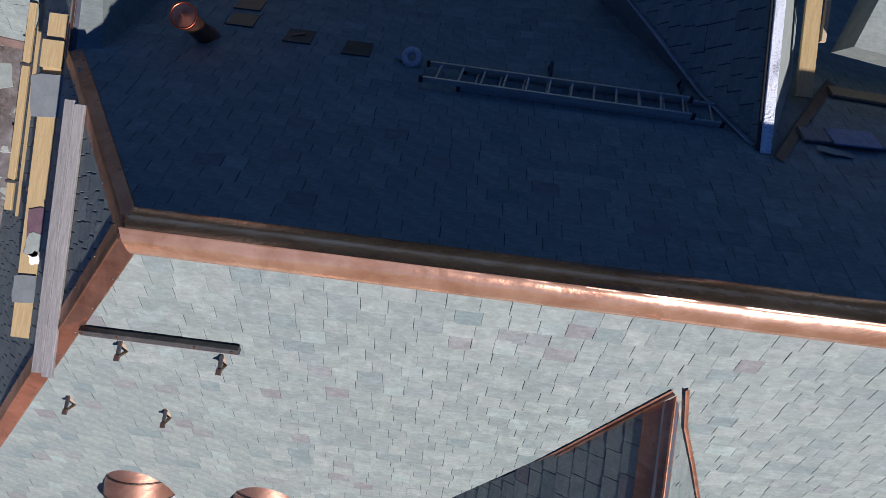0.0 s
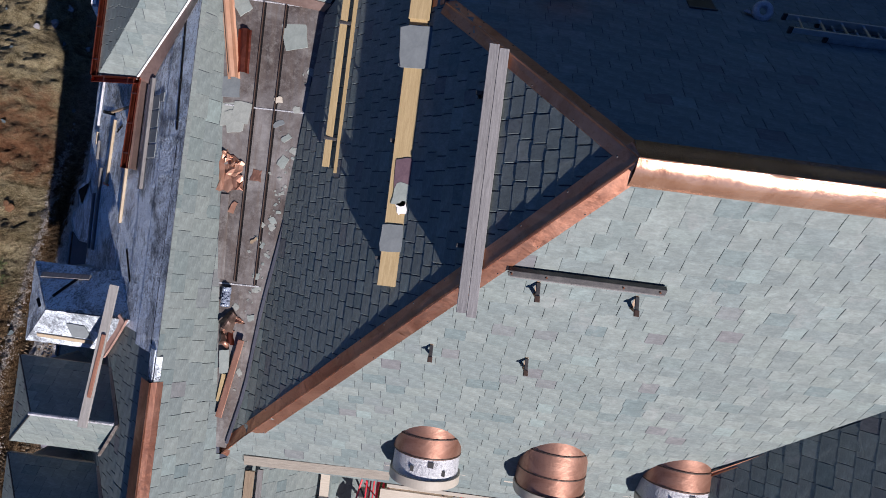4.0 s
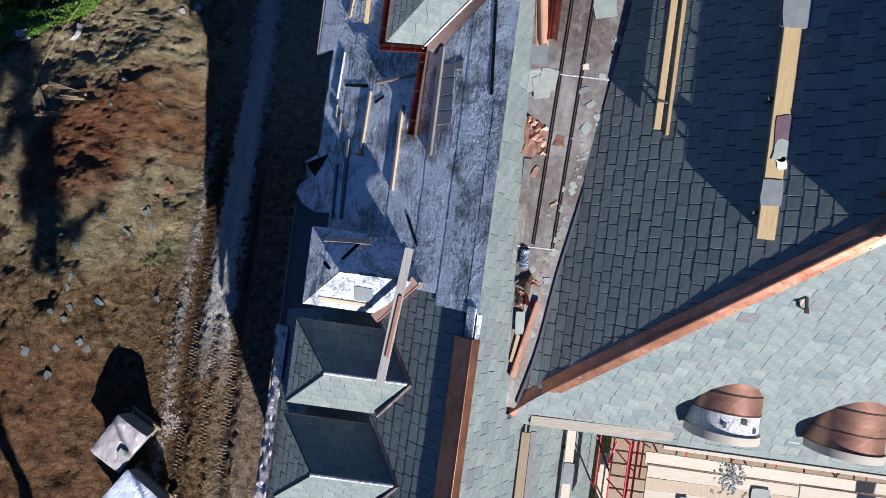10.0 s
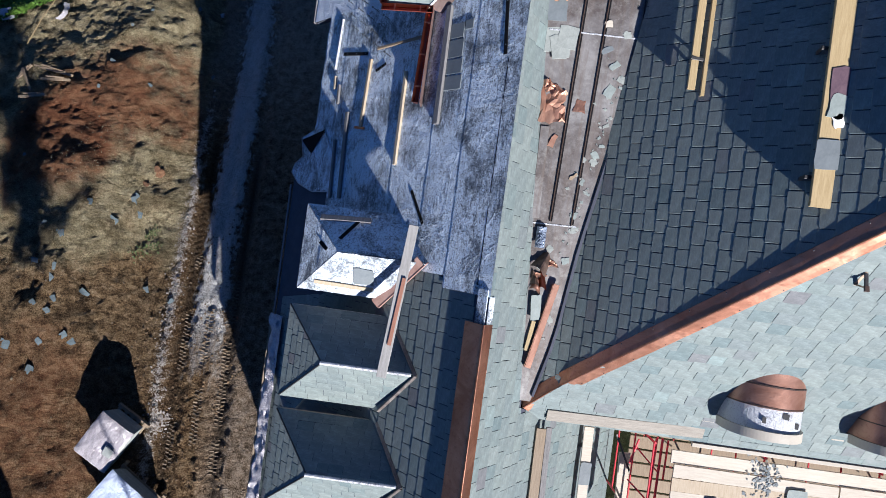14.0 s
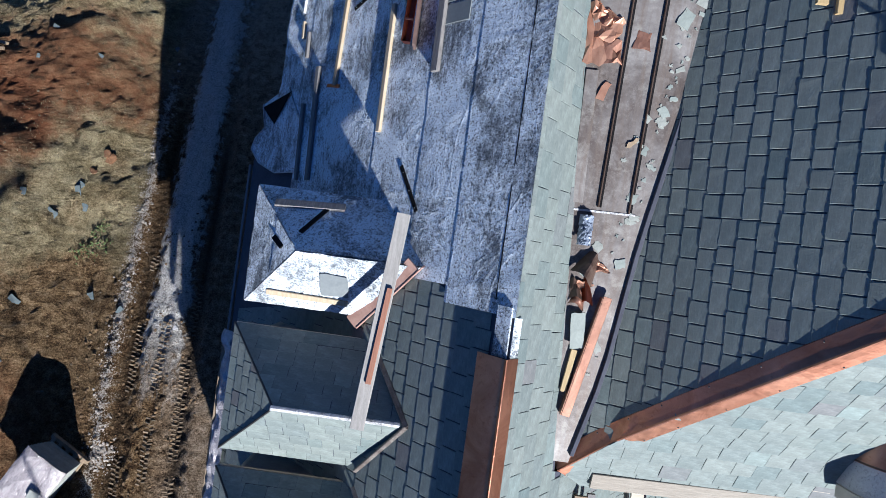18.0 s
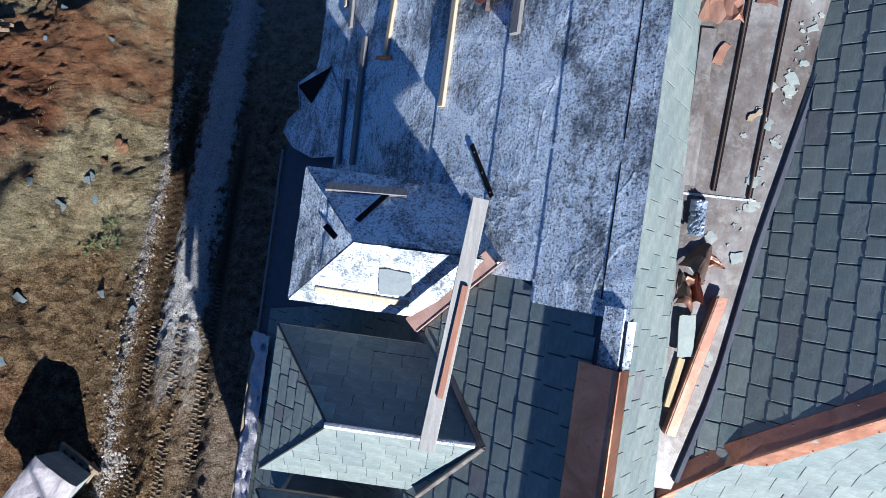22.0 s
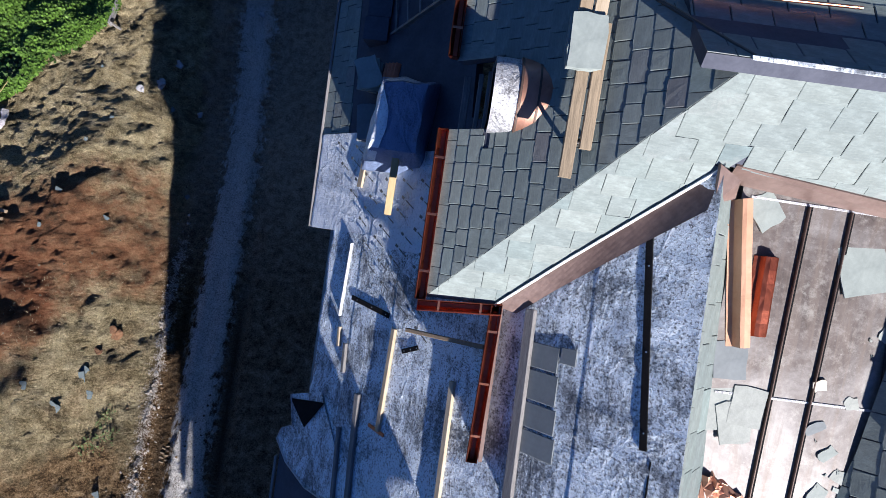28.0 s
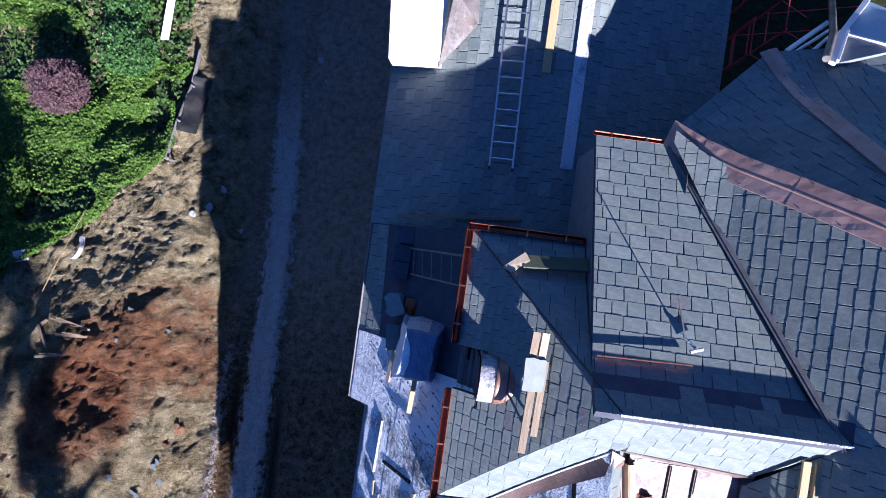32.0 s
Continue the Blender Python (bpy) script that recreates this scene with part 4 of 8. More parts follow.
def cap2(name, pts, dl, dr, wl, wr, mat, label, seed, each, lift, bow=0.007):
    rnd = random.Random(seed)
    th = thing(name, label, "roof cap", pts[0], kind="structure")
    dl, dr = Vector(dl).normalized(), Vector(dr).normalized()
    for p, q in zip(pts, pts[1:]):
        p, q = Vector(p), Vector(q)
        n = max(1, round((q - p).length / each))
        for i in range(n):
            u, v = p.lerp(q, i / n), p.lerp(q, (i + 1) / n) + (q - p).normalized() * 0.03
            vs, fs = [], []
            steps = 16 if bow > 0.03 else 6
            for j in range(steps + 1):
                o = u.lerp(v, j / steps) + Vector((0, 0, lift + 0.004 * (i % 2)))
                g = [rnd.gauss(0, 0.003) for _ in range(2)]
                up = lambda h: Vector((0, 0, h))
                roll = [o + dl * wl * s + up(4 * bow * s * (1 - s) + 0.006 + g[0] * math.sin(3.1 * s) + (0.012 * noise.noise(o * 2.6 + Vector((0, 0, s * 3))) if bow > 0.03 else 0)) for s in (1.0, 0.85, 0.7, 0.5, 0.32, 0.18, 0.07)]
                vs += [o + dl * wl - up(0.012)] + roll + [o + dl * 0.008 + up(0.024),
                       o + dr * 0.008 + up(0.024), o + dr * 0.02, o + dr * wr * 0.55 + up(0.007 + g[1]), o + dr * wr + up(0.006), o + dr * wr - up(0.012)]
            for j in range(steps):
                fs += [(j * 14 + c, j * 14 + c + 1, j * 14 + 15 + c, j * 14 + 14 + c) for c in range(13)]
            part("cap_length", (vs, fs), mat, th, smooth=bow > 0.03)
    return th


# directions across each hip, down the two slopes
cap2("ridge_cap", [(9.0, -0.18, 13.72), (-2.96, -0.18, 13.72)], DOWN["S"], DOWN["N"], 0.34, 0.30, COPPER_NEW, "folded copper ridge cap with dented sunlit side", 2, 1.6, 0.02, 0.052)
across = lambda along, down: (Vector(down) - Vector(along).normalized() * Vector(down).dot(Vector(along).normalized())).normalized()
cap("hip_cap_south", [(-2.96, -0.18, 13.72), (-5.2, -2.42, 11.48), (-7.2, -4.42, 9.46), (-7.72, -4.94, 8.96), (-8.2, -5.42, 8.68)], (-1, 2, -1), (2, -1, -1), 0.2, COPPER, "folded copper hip cap with screw heads", seed=3)
cap("hip_cap_north", [(-2.96, -0.18, 13.72), (-4.6, 1.46, 12.06), (-5.06, 1.9, 11.62)], (-1, -2, -1), (2, 1, -1), 0.15, COPPER, "folded copper hip cap in half shade", seed=4)
cap2("wing_ridge_cap", [(-5.1, 1.9, 11.56), (-5.14, 3.6, 11.5), (-5.18, 5.45, 11.45)], DOWN["W"], (0.35, 0, -1), 0.24, 0.5, COPPER, "copper cap on the wing ridge", 5, 1.3, 0.02)
cap("hip_cap_wing", [(-8.46, 7.46, 8.24), (-8.05, 7.13, 8.62), (-7.63, 6.86, 9.04), (-7.08, 6.56, 9.60), (-6.31, 6.12, 10.37), (-5.2, 5.45, 11.45)], (-1.22, -4.34, -1.22), across((2.17, -1.22, 2.17), (-0.5, 1, -0.5)), 0.22, COPPER_WORN, "weathered copper cap curving down the wing hip", seed=6)
cap("hip_cap_far", [(-7.03, 9.04, 8.2), (-6.79, 8.57, 8.42), (-6.63, 8.25, 8.66), (-6.45, 7.9, 9.0), (-6.03, 7.08, 9.86), (-5.2, 5.45, 11.45)], across((1.8, -3.55, 3.2), (-1, -0.1, -0.35)), across((1.8, -3.55, 3.2), (1, 0.9, -0.6)), 0.15, COPPER_WORN, "curved copper cap on the far hip", lift=0.03, seed=7)
cap2("range_ridge_cap", [(-9.13, -4.02, 9.79), (-9.13, -12.0, 9.79)], DOWN["W"], (0.62, 0, -0.78), 0.40, 0.22, COPPER, "smooth copper ridge cap of the lower range", 8, 2.4, 0.012)
cap2("gable_ridge_cap", [(2.8, -1.22, 12.55), (2.8, -9.0, 12.55)], (-0.666, 0, -0.746), (0.565, 0, -0.825), 0.36, 0.26, COPPER, "copper ridge cap of the cross gable", 9, 1.8, 0.02)


def valley(name, pts, side, w, mat, label, lift=0.045):
    """A bent strip of sheet metal along a line where two slopes meet; side: across it, on the near slope."""
    pts, side = [Vector(p) for p in pts], [Vector(x) for x in side]
    n = len(pts) - 1

    def f(u, v):
        k = min(int(u * n), n - 1)
        t = u * n - k
        p, x = pts[k].lerp(pts[k + 1], t), side[k].lerp(side[k + 1], t)
        return p + x.normalized() * w * v + Vector((0, 0, lift + 0.05 * (1 - v) ** 6 + 0.003 * math.sin(u * 31)))
    return solo(name, sheet_grid(f, n * 5, 4, 0.006), mat, label, "flashing", kind="structure")


valley("valley_gable_west", [S_AT(*to_sd("S", -5.7, [p, p, p])[0]) for p in ((2.74, -1.27), (1.94, -2.35), (1.38, -3.08), (0.68, -3.82), (-0.44, -5.0))],
       [(-0.7, 0.7, 0.6)] * 5, 0.07, COPPER, "thin copper valley edge against the cross gable")
valley("valley_gable_east", [S_AT(*to_sd("S", -5.7, [p, p, p])[0]) for p in ((2.82, -1.22), (3.1, -1.77), (3.49, -2.33), (3.96, -3.03), (4.6, -3.97), (5.5, -5.3))],
       [(0.7, 0.5, 0.6)] * 6, 0.07, COPPER, "thin copper valley edge on the sunlit side")
BAY_TOP = [(-10.70, 1.10), (-10.12, 1.66), (-9.58, 2.16), (-9.10, 2.60)]
BAY_FOOT = [(-10.46, 1.04, 8.40), (-10.10, 1.40, 8.76), (-9.62, 1.84, 9.24), (-9.17, 2.24, 9.69)]


def bay_flash(u, v):
    """The upstand below the white slope's edge, down to the membrane."""
    k = min(2, int(u * 3))
    t = u * 3 - k
    a, b = (BAY_TOP[k][i] + (BAY_TOP[k + 1][i] - BAY_TOP[k][i]) * t for i in (0, 1))
    return Vector((a, b, bell(b - 1.1) + 0.03)).lerp(Vector(BAY_FOOT[k]).lerp(Vector(BAY_FOOT[k + 1]), t) + Vector((0, 0, 0.03)), v) + Vector((0, 0, 0.004 * math.sin(u * 23)))


solo("valley_bay", sheet_grid(lambda u, v: bay_flash(1 - u, v), 15, 4, 0.006), COPPER_BROWN, "dull brown copper upstand beside the white slope", "flashing", kind="structure")
solo("valley_bay_end", prism([(-9.14, 2.62, 9.79), (-8.93, 2.52, 9.72), (-8.90, 2.38, 9.60), (-9.12, 2.30, 9.72)][::-1], 0.03), COPPER_BROWN, "folded copper end piece at the ridge", "flashing", kind="structure")
solo("deck_upstand", prism([(-9.0, 2.63, 9.76), (-8.95, 2.53, 9.478), (-7.05, 2.37, 9.466), (-7.05, 2.46, 9.62)], 0.03), COPPER_BROWN, "stained copper upstand between the deck and the white slope", "flashing", kind="structure")
solo("drip_edge", join(*[bar((*p, bell(p[1] - 1.1) + 0.04), (*q, bell(q[1] - 1.1) + 0.04), 0.03, 0.02, (0.3, -0.6, 0.8)) for p, q in zip(BAY_TOP, BAY_TOP[1:])]), WHITE, "thin white metal edge above the copper valley", "edge trim", kind="structure")
solo("valley_strip_flare", join(bar((-8.44, 7.24, 8.27), (-6.35, 3.2, 10.36), 0.11, 0.012, (-0.5, 0.3, 0.8)), bar((-8.45, 7.24, 8.285), (-6.36, 3.2, 10.375), 0.02, 0.022, (-0.5, 0.3, 0.8))), LEAD_DARK, "dull grey lead valley strip", "flashing", kind="structure")
solo("hip_strip_bay", tube([(-11.43 + 0.27 * k, 5.46 - 0.27 * k, bell(0.27 * k) + 0.02) for k in range(9)], 0.018, 6), BLACK, "thin dark lead hip strip of the bay", "flashing", kind="structure")
solo("ridge_strip_bay", bar((-9.3, 3.28, 10.41), (-6.3, 3.28, 10.41), 0.035, 0.015), MEMBRANE, "torn pale membrane along the bay's ridge", "flashing", kind="structure")
gutter("copper_gutter", (-10.62, 1.1, 8.5), (-10.66, -0.55, 8.5), COPPER_RED, "open red copper gutter running south from the bay corner", out=(-1, 0, 0))
gutter("copper_gutter", (-10.62, 1.12, 8.5), (-11.5, 1.06, 8.5), COPPER_RED, "short red copper gutter under the white slope", out=(0, -1, 0), brackets=2)
gutter("copper_gutter", (-11.42, 1.06, 8.5), (-11.42, 2.85, 8.5), COPPER_RED, "red copper gutter under the bay's west slope", out=(-1, 0, 0))
gutter("copper_gutter", (-11.42, 3.6, 8.5), (-11.42, 5.46, 8.5), COPPER_RED, "red copper gutter at the bay's north-west corner", out=(-1, 0, 0))
gutter("copper_gutter", (-11.5, 5.44, 8.5), (-9.62, 5.44, 8.5), COPPER_RED, "red copper gutter under the bay's north slope", out=(0, 1, 0))
gutter("copper_gutter", (-9.66, 7.27, 8.2), (-8.5, 7.27, 8.2), COPPER_RED, "narrow red copper gutter at the foot of the shallow slope", 0.065, 0.06, out=(0, 1, 0), brackets=2)
solo("snow_rail", bar((-9.58, 3.93, 9.93), (-8.27, 3.97, 9.93), 0.02, 0.035), COPPER_BRIGHT, "thin bright copper rail lying across the slates", "snow rail")

# ---- dormers of the lower range ----
DORM = lambda d: 8.07 + 0.86 * d + 0.02 * d * d


def dormer(b0, covered, seed, EAVE_A=-12.47, HALF=0.82, foot=-10.64):
    th = thing("dormer", "hipped dormer still covered in scuffed silver membrane" if covered else "small hipped slate dormer with swept eaves", "dormer", (-11.6, b0, 6.8), group="dormers of the lower range")
    part("cheek", block(-12.25, -9.9, b0 - 0.66, b0 - 0.56, 6.2, 8.03), LEAD, th)
    part("cheek", block(-12.25, -9.9, b0 + 0.56, b0 + 0.66, 6.2, 8.03), LEAD, th)
    front = part("front", block(-12.3, -12.2, b0 - 0.66, b0 + 0.66, 5.9, 8.03), CREAM, th)
    part("window_frame", join(block(-12.36, -12.3, b0 - 0.45, b0 - 0.38, 6.75, 7.95), block(-12.36, -12.3, b0 + 0.38, b0 + 0.45, 6.75, 7.95), block(-12.36, -12.3, b0 - 0.38, b0 + 0.38, 7.88, 7.95), block(-12.36, -12.3, b0 - 0.38, b0 + 0.38, 6.75, 6.82)), WHITE, front)
    part("pane", block(-12.32, -12.305, b0 - 0.38, b0 + 0.38, 6.82, 7.88), BLACK, front)
    part("soffit", block(EAVE_A, foot - 0.06, b0 - HALF, b0 + HALF, 7.98, 8.03), CREAM, th)
    sides = dict(S=("S", b0 - HALF, [(EAVE_A, b0 - HALF), (foot, b0 - HALF), (-10.1, b0), (EAVE_A + HALF, b0)]),
                 N=("N", b0 + HALF, [(EAVE_A, b0 + HALF), (-10.64, b0 + HALF), (-10.1, b0), (EAVE_A + HALF, b0)]),
                 W=("W", EAVE_A, [(EAVE_A, b0 - HALF), (EAVE_A + HALF, b0), (EAVE_A, b0 + HALF)]))
    for k, (face, edge, pts) in sides.items():
        at, poly = slope(face, edge, DORM), to_sd(face, edge, pts)
        vs, fs = [], []
        for i in range(6):
            y0, y1 = HALF * i / 6, HALF * (i + 1) / 6
            cell = clip(clip(poly, (0, y0), (1, y0)), (1, y1), (0, y1))
            if len(cell) < 3:
                continue
            n, c = len(vs), len(cell)
            vs += [at(x, y, 0.0) for x, y in cell] + [at(x, y, -0.05) for x, y in cell]
            fs += [tuple(range(n, n + c)), tuple(range(n + 2 * c - 1, n + c - 1, -1))] + [(n + j, n + c + j, n + c + (j + 1) % c, n + (j + 1) % c) for j in range(c)]
        part("roof_side", weld((vs, fs)), BOARDING if not covered else MEMBRANE, th)
        if covered:
            lo, hi = min(p[0] for p in poly), max(p[0] for p in poly)
            for i, (y0, y1) in enumerate(((0.0, 0.46), (0.4, HALF))):
                def f(u, v):
                    d = y0 + (y1 - y0) * v
                    row = clip(clip(poly, (0, d - 1e-3), (1, d - 1e-3)), (1, d + 1e-3), (0, d + 1e-3))
                    xs = [p[0] for p in row] or [(lo + hi) / 2]
                    s = min(xs) + (max(xs) - min(xs)) * u
                    return at(s, d, 0.012 + 0.008 * i + 0.018 * noise.noise(Vector((s * 3, d * 3, seed))) ** 2 + 0.012 * noise.noise(Vector((s * 7, d * 7, seed))))
                part("membrane_sheet", sheet_grid(f, 16, 6), MEMBRANE, th, smooth=True)
        else:
            slates(th, at, poly, 0.17, ((poly[0][0] + poly[1][0]) / 2, 0.3), seed + ord(k), most=300, scale=0.85, single=True, gap=0.0045 if k == "W" else 0.0018, tail=0.012 if k == "W" else 0.0065)
    if not covered:
        part("ridge_roll", tube([(EAVE_A + HALF - 0.03, b0, 8.80), (-11.2, b0, 8.80), (-10.15, b0, 8.79)], 0.03, 8), MEMBRANE_CLEAN, th, "crinkled pale ridge roll")
        for sg in (-1, 1):
            part("hip_strip", tube([(EAVE_A + HALF * k / 8, b0 + sg * HALF * (1 - k / 8), DORM(HALF * k / 8) + 0.008) for k in range(9)], 0.014, 6), BLACK, th)
    for sg in () if covered else (-1, 1):
        part("valley_flashing", bar((-10.66, b0 + sg * (HALF + 0.02), 8.2), (-10.07, b0, 8.83), 0.06, 0.03, (0.2, sg * 0.5, 0.8)), DECK, th, "dull copper valley strip")
    return th


dormer(-3.25, True, 11, -12.40, 0.755, -11.0)
dormer(-5.13, False, 21)
dormer(-7.01, False, 31)


# ---- round-topped copper dormers ----
def barrel(name, place, base_z, back, ends, label, group, bare, trim=None, rx=0.57, rz=0.54):
    """place(u, v, z): u across, v outwards. ends: where the copper lengths end; bare: how far a strip of membrane goes on."""
    th = thing(name, label, "dormer", place(0, ends[-1], base_z), group=group)

    def arc(v0, v1, grow, thick, n=22, seg=6, deep=0.7):
        vs, fs = [], []
        for j in range(seg + 1):
            v = v0 + (v1 - v0) * j / seg
            vs.append(place(-(rx + grow), v, base_z - deep))
            for i in range(n - 1):
                t = math.pi * (i / (n - 2))
                vs.append(place(-(rx + grow) * math.cos(t), v, base_z + (rz + grow) * math.sin(t)))
            vs.append(place(rx + grow, v, base_z - deep))
        m = n + 1
        k = len(vs)
        for j in range(seg + 1):
            v = v0 + (v1 - v0) * j / seg
            vs.append(place(-(rx + grow - thick), v, base_z - deep))
            for i in range(n - 1):
                t = math.pi * (i / (n - 2))
                vs.append(place(-(rx + grow - thick) * math.cos(t), v, base_z + (rz + grow - thick) * math.sin(t)))
            vs.append(place(rx + grow - thick, v, base_z - deep))
        for j in range(seg):
            for i in range(n):
                q = (j * m + i, j * m + i + 1, (j + 1) * m + i + 1, (j + 1) * m + i)
                fs += [q, tuple(k + x for x in q[::-1])]
        for i in range(n):
            a, b = seg * m + i, seg * m + i + 1
            fs += [(a, b, k + b, k + a), (i + 1, i, k + i, k + i + 1)]
        return vs, fs
    v = back
    for i, e in enumerate(ends):
        part("copper_sheet", arc(v, e + 0.02, 0.004 * (i % 2), 0.02), COPPER_DULL, th, smooth=True)
        part("seam", arc(e - 0.005, e + 0.015, 0.01, 0.02, seg=1), COPPER_DARK, th)
        v = e
    if bare:
        part("membrane_band", arc(v, v + bare, -0.01, 0.03, deep=0.4), MEMBRANE_CLEAN if rx > 0.5 else MEMBRANE_SOOTY, th, "scuffed white membrane band", smooth=True)
        for u, w, h in ((0.08, 0.1, 0.05), (-0.22, 0.2, 0.03), (0.3, 0.24, 0.03)) if rx > 0.5 else ():
            top = base_z + rz * math.sqrt(max(0.0, 1 - (u * rx / 0.57 / rx) ** 2)) + 0.004
            q = [place(u * rx / 0.57 + du, v + w * bare / 0.36 + dv, top) for du, dv in ((-h, -0.05), (h, -0.04), (h * 0.9, 0.05), (-h, 0.04))]
            part("tear", prism(q if (q[1] - q[0]).cross(q[2] - q[1]).z > 0 else q[::-1], 0.004), BLACK, th, "dark tear in the membrane")
        v += bare
    if rx > 0.5:
        part("arch_trim", arc(v, v + (0.14 if rx > 0.5 else 0.05), 0.03 if rx > 0.5 else 0.0, 0.14, n=40, seg=1, deep=0.2), trim or CREAM, th, "painted arch", smooth=False)
    for sg in (-1, 1) if rx > 0.5 else ():
        u0, u1 = sorted((sg * (rx - 0.04), sg * (rx + 0.16)))
        vs = [place(u, w, z) for z in (base_z - 1.3, base_z - 0.38) for w in (v - 0.1, v + 0.18) for u in (u0, u1)]
        part("pilaster", (vs, [(0, 1, 3, 2), (4, 6, 7, 5), (0, 4, 5, 1), (2, 3, 7, 6), (0, 2, 6, 4), (1, 5, 7, 3)]), trim or CREAM, th)
    n = 16
    disc = [place(-(rx - 0.07) * math.cos(math.pi * i / n), v + 0.02, base_z + (rz - 0.09) * math.sin(math.pi * i / n)) for i in range(n + 1)] + [place(rx - 0.07, v + 0.02, base_z - 1.2), place(0.07 - rx, v + 0.02, base_z - 1.2)]
    part("pane", (disc, [tuple(range(len(disc)))]), BLACK if rx > 0.5 else BOARDING, th)
    return th


for a0, ends, bare in ((-4.55, (-4.36, -4.68), 0.36), (-2.4, (-4.36, -4.75, -5.06), 0.0), (-0.28, (-4.36, -4.68), 0.36)):
    barrel("round_dormer", lambda u, v, z, a0=a0: Vector((a0 + u, -v, z)), 9.2, 3.7, [-e for e in ends], "round-topped copper dormer at the south eave" + (", front strip bare membrane" if bare else ""), "round copper dormers", bare)
barrel("round_dormer", lambda u, v, z: Vector((-v, 3.18 - u, z)), 8.86, 10.0, [10.62, 10.79], "round-topped copper dormer on the bay, half finished in membrane", "round copper dormers", 0.26, COPPER_DARK, 0.37, 0.34)

bay_window = thing("bay_window", "unglazed blue-grey window frame under the bay's round dormer", "window", (-11.2, 3.18, 8.0))
for k, (a, z, w) in enumerate(((-11.06, 8.5, 0.07), (-11.16, 8.36, 0.05), (-11.3, 8.2, 0.08))):
    part("frame_rail" if k < 2 else "sill", bar((a, 2.9, z), (a, 3.5, z), w, 0.05), WOOD_GREY, bay_window)
rw = lambda a, h: 18.83 + a + h


# ---- membrane sheets on the unfinished part of the range's west slope ----
def membrane(a0, a1, b0, b1, lift, mat, seed, ragged=0.012, label=""):
    """A lap of membrane on the range's west slope between two heights, wavy and puckered."""
    def f(u, v):
        d0, d1 = a0 + 13.45, a1 + 13.45
        b = b0 + (b1 - b0) * u
        d = d0 + (d1 - d0) * v
        rag = ragged * (noise.noise(Vector((b * 1.7, seed, 2.0))) + 0.5 * noise.noise(Vector((b * 6.0, seed, 4.0)))) * (1 - v)
        crease = (1 - abs(noise.noise(Vector((b * 1.6 + d * 0.5, d * 0.7 - b * 0.3, 3.0))))) ** 14
        n = 0.008 * noise.noise(Vector((b * 1.1, d * 2.2, 1.0))) + 0.012 * noise.noise(Vector((b * 4, d * 5, 3.0))) + 0.012 * abs(noise.noise(Vector((b * 9, d * 4, 5.0)))) + 0.03 * crease
        lap = 0.0006 * max(0.0, 1 - v * (a1 - a0) / 0.07) * (0.6 + 0.8 * abs(noise.noise(Vector((b * 2.1, seed * 1.3, 8.0)))))
        seam = 0.0015 * max(0.0, 1 - u * (b1 - b0) / 0.08)
        return RW_AT(-b, d + rag, lift * 0.08 + 0.018 + n * 0.24 + lap + seam)
    g = sheet_grid(lambda u, v: f(1 - u, v), max(8, int((b1 - b0) * 26)), max(8, int((a1 - a0) * 34)), 0.002)
    return part("membrane_sheet", g, mat, roof_range, label, smooth=True)


membrane(-12.99, -12.35, -2.1, 1.66, 0.0, MEMBRANE, 1, 0.06)
membrane(-12.45, -11.75, -2.6, 2.75, 0.01, MEMBRANE, 2)
membrane(-11.85, -10.95, -2.7, 2.75, 0.02, MEMBRANE, 3)
membrane(-11.05, -10.28, -3.3, -0.7, 0.03, MEMBRANE, 4)
membrane(-11.05, -10.28, -0.76, 1.9, 0.034, MEMBRANE, 5)
membrane(-10.36, -9.74, -3.4, -2.05, 0.04, MEMBRANE, 6)
membrane(-10.36, -9.74, -2.10, 0.9, 0.044, MEMBRANE, 7)
membrane(-10.36, -9.74, 0.85, 2.6, 0.04, MEMBRANE, 8)
membrane(-9.82, -9.08, -3.6, -1.01, 0.05, MEMBRANE, 9)
membrane(-9.82, -9.08, -1.05, 2.7, 0.054, MEMBRANE, 10)
# thin black bar laid in for the shadow of the lap near the ridge
part("lap_edge", bar((-9.30, -3.45, rw(-9.30, 0.034)), (-9.29, 0.05, rw(-9.29, 0.034)), 0.016, 0.008, (-r2, 0, r2), steps=12, sag=0.004), FELT, roof_range, "dark line in place of the shadow along a membrane lap")
solo("gutter_fascia", block(-10.645, -10.605, -0.55, 1.1, 8.05, 8.47), COPPER_BROWN, "brown copper fascia behind the open gutter", "fascia", kind="structure")
membrane(-13.42, -12.3, 1.65, 3.1, 0.02, PRINTED, 13)
membrane(-12.35, -11.3, 1.5, 2.8, 0.03, PRINTED, 14)
part("ridge_fold", join(bar((-9.2, -4.02, 9.675), (-9.2, -3.5, 9.675), 0.2, 0.02, (-r2, 0, r2)), bar((-9.06, -4.0, 9.73), (-9.06, -3.6, 9.73), 0.1, 0.015, (0.5, 0, 0.8))), MEMBRANE, roof_range, "crumpled pale membrane end of the ridge")
rndm = random.Random(77)
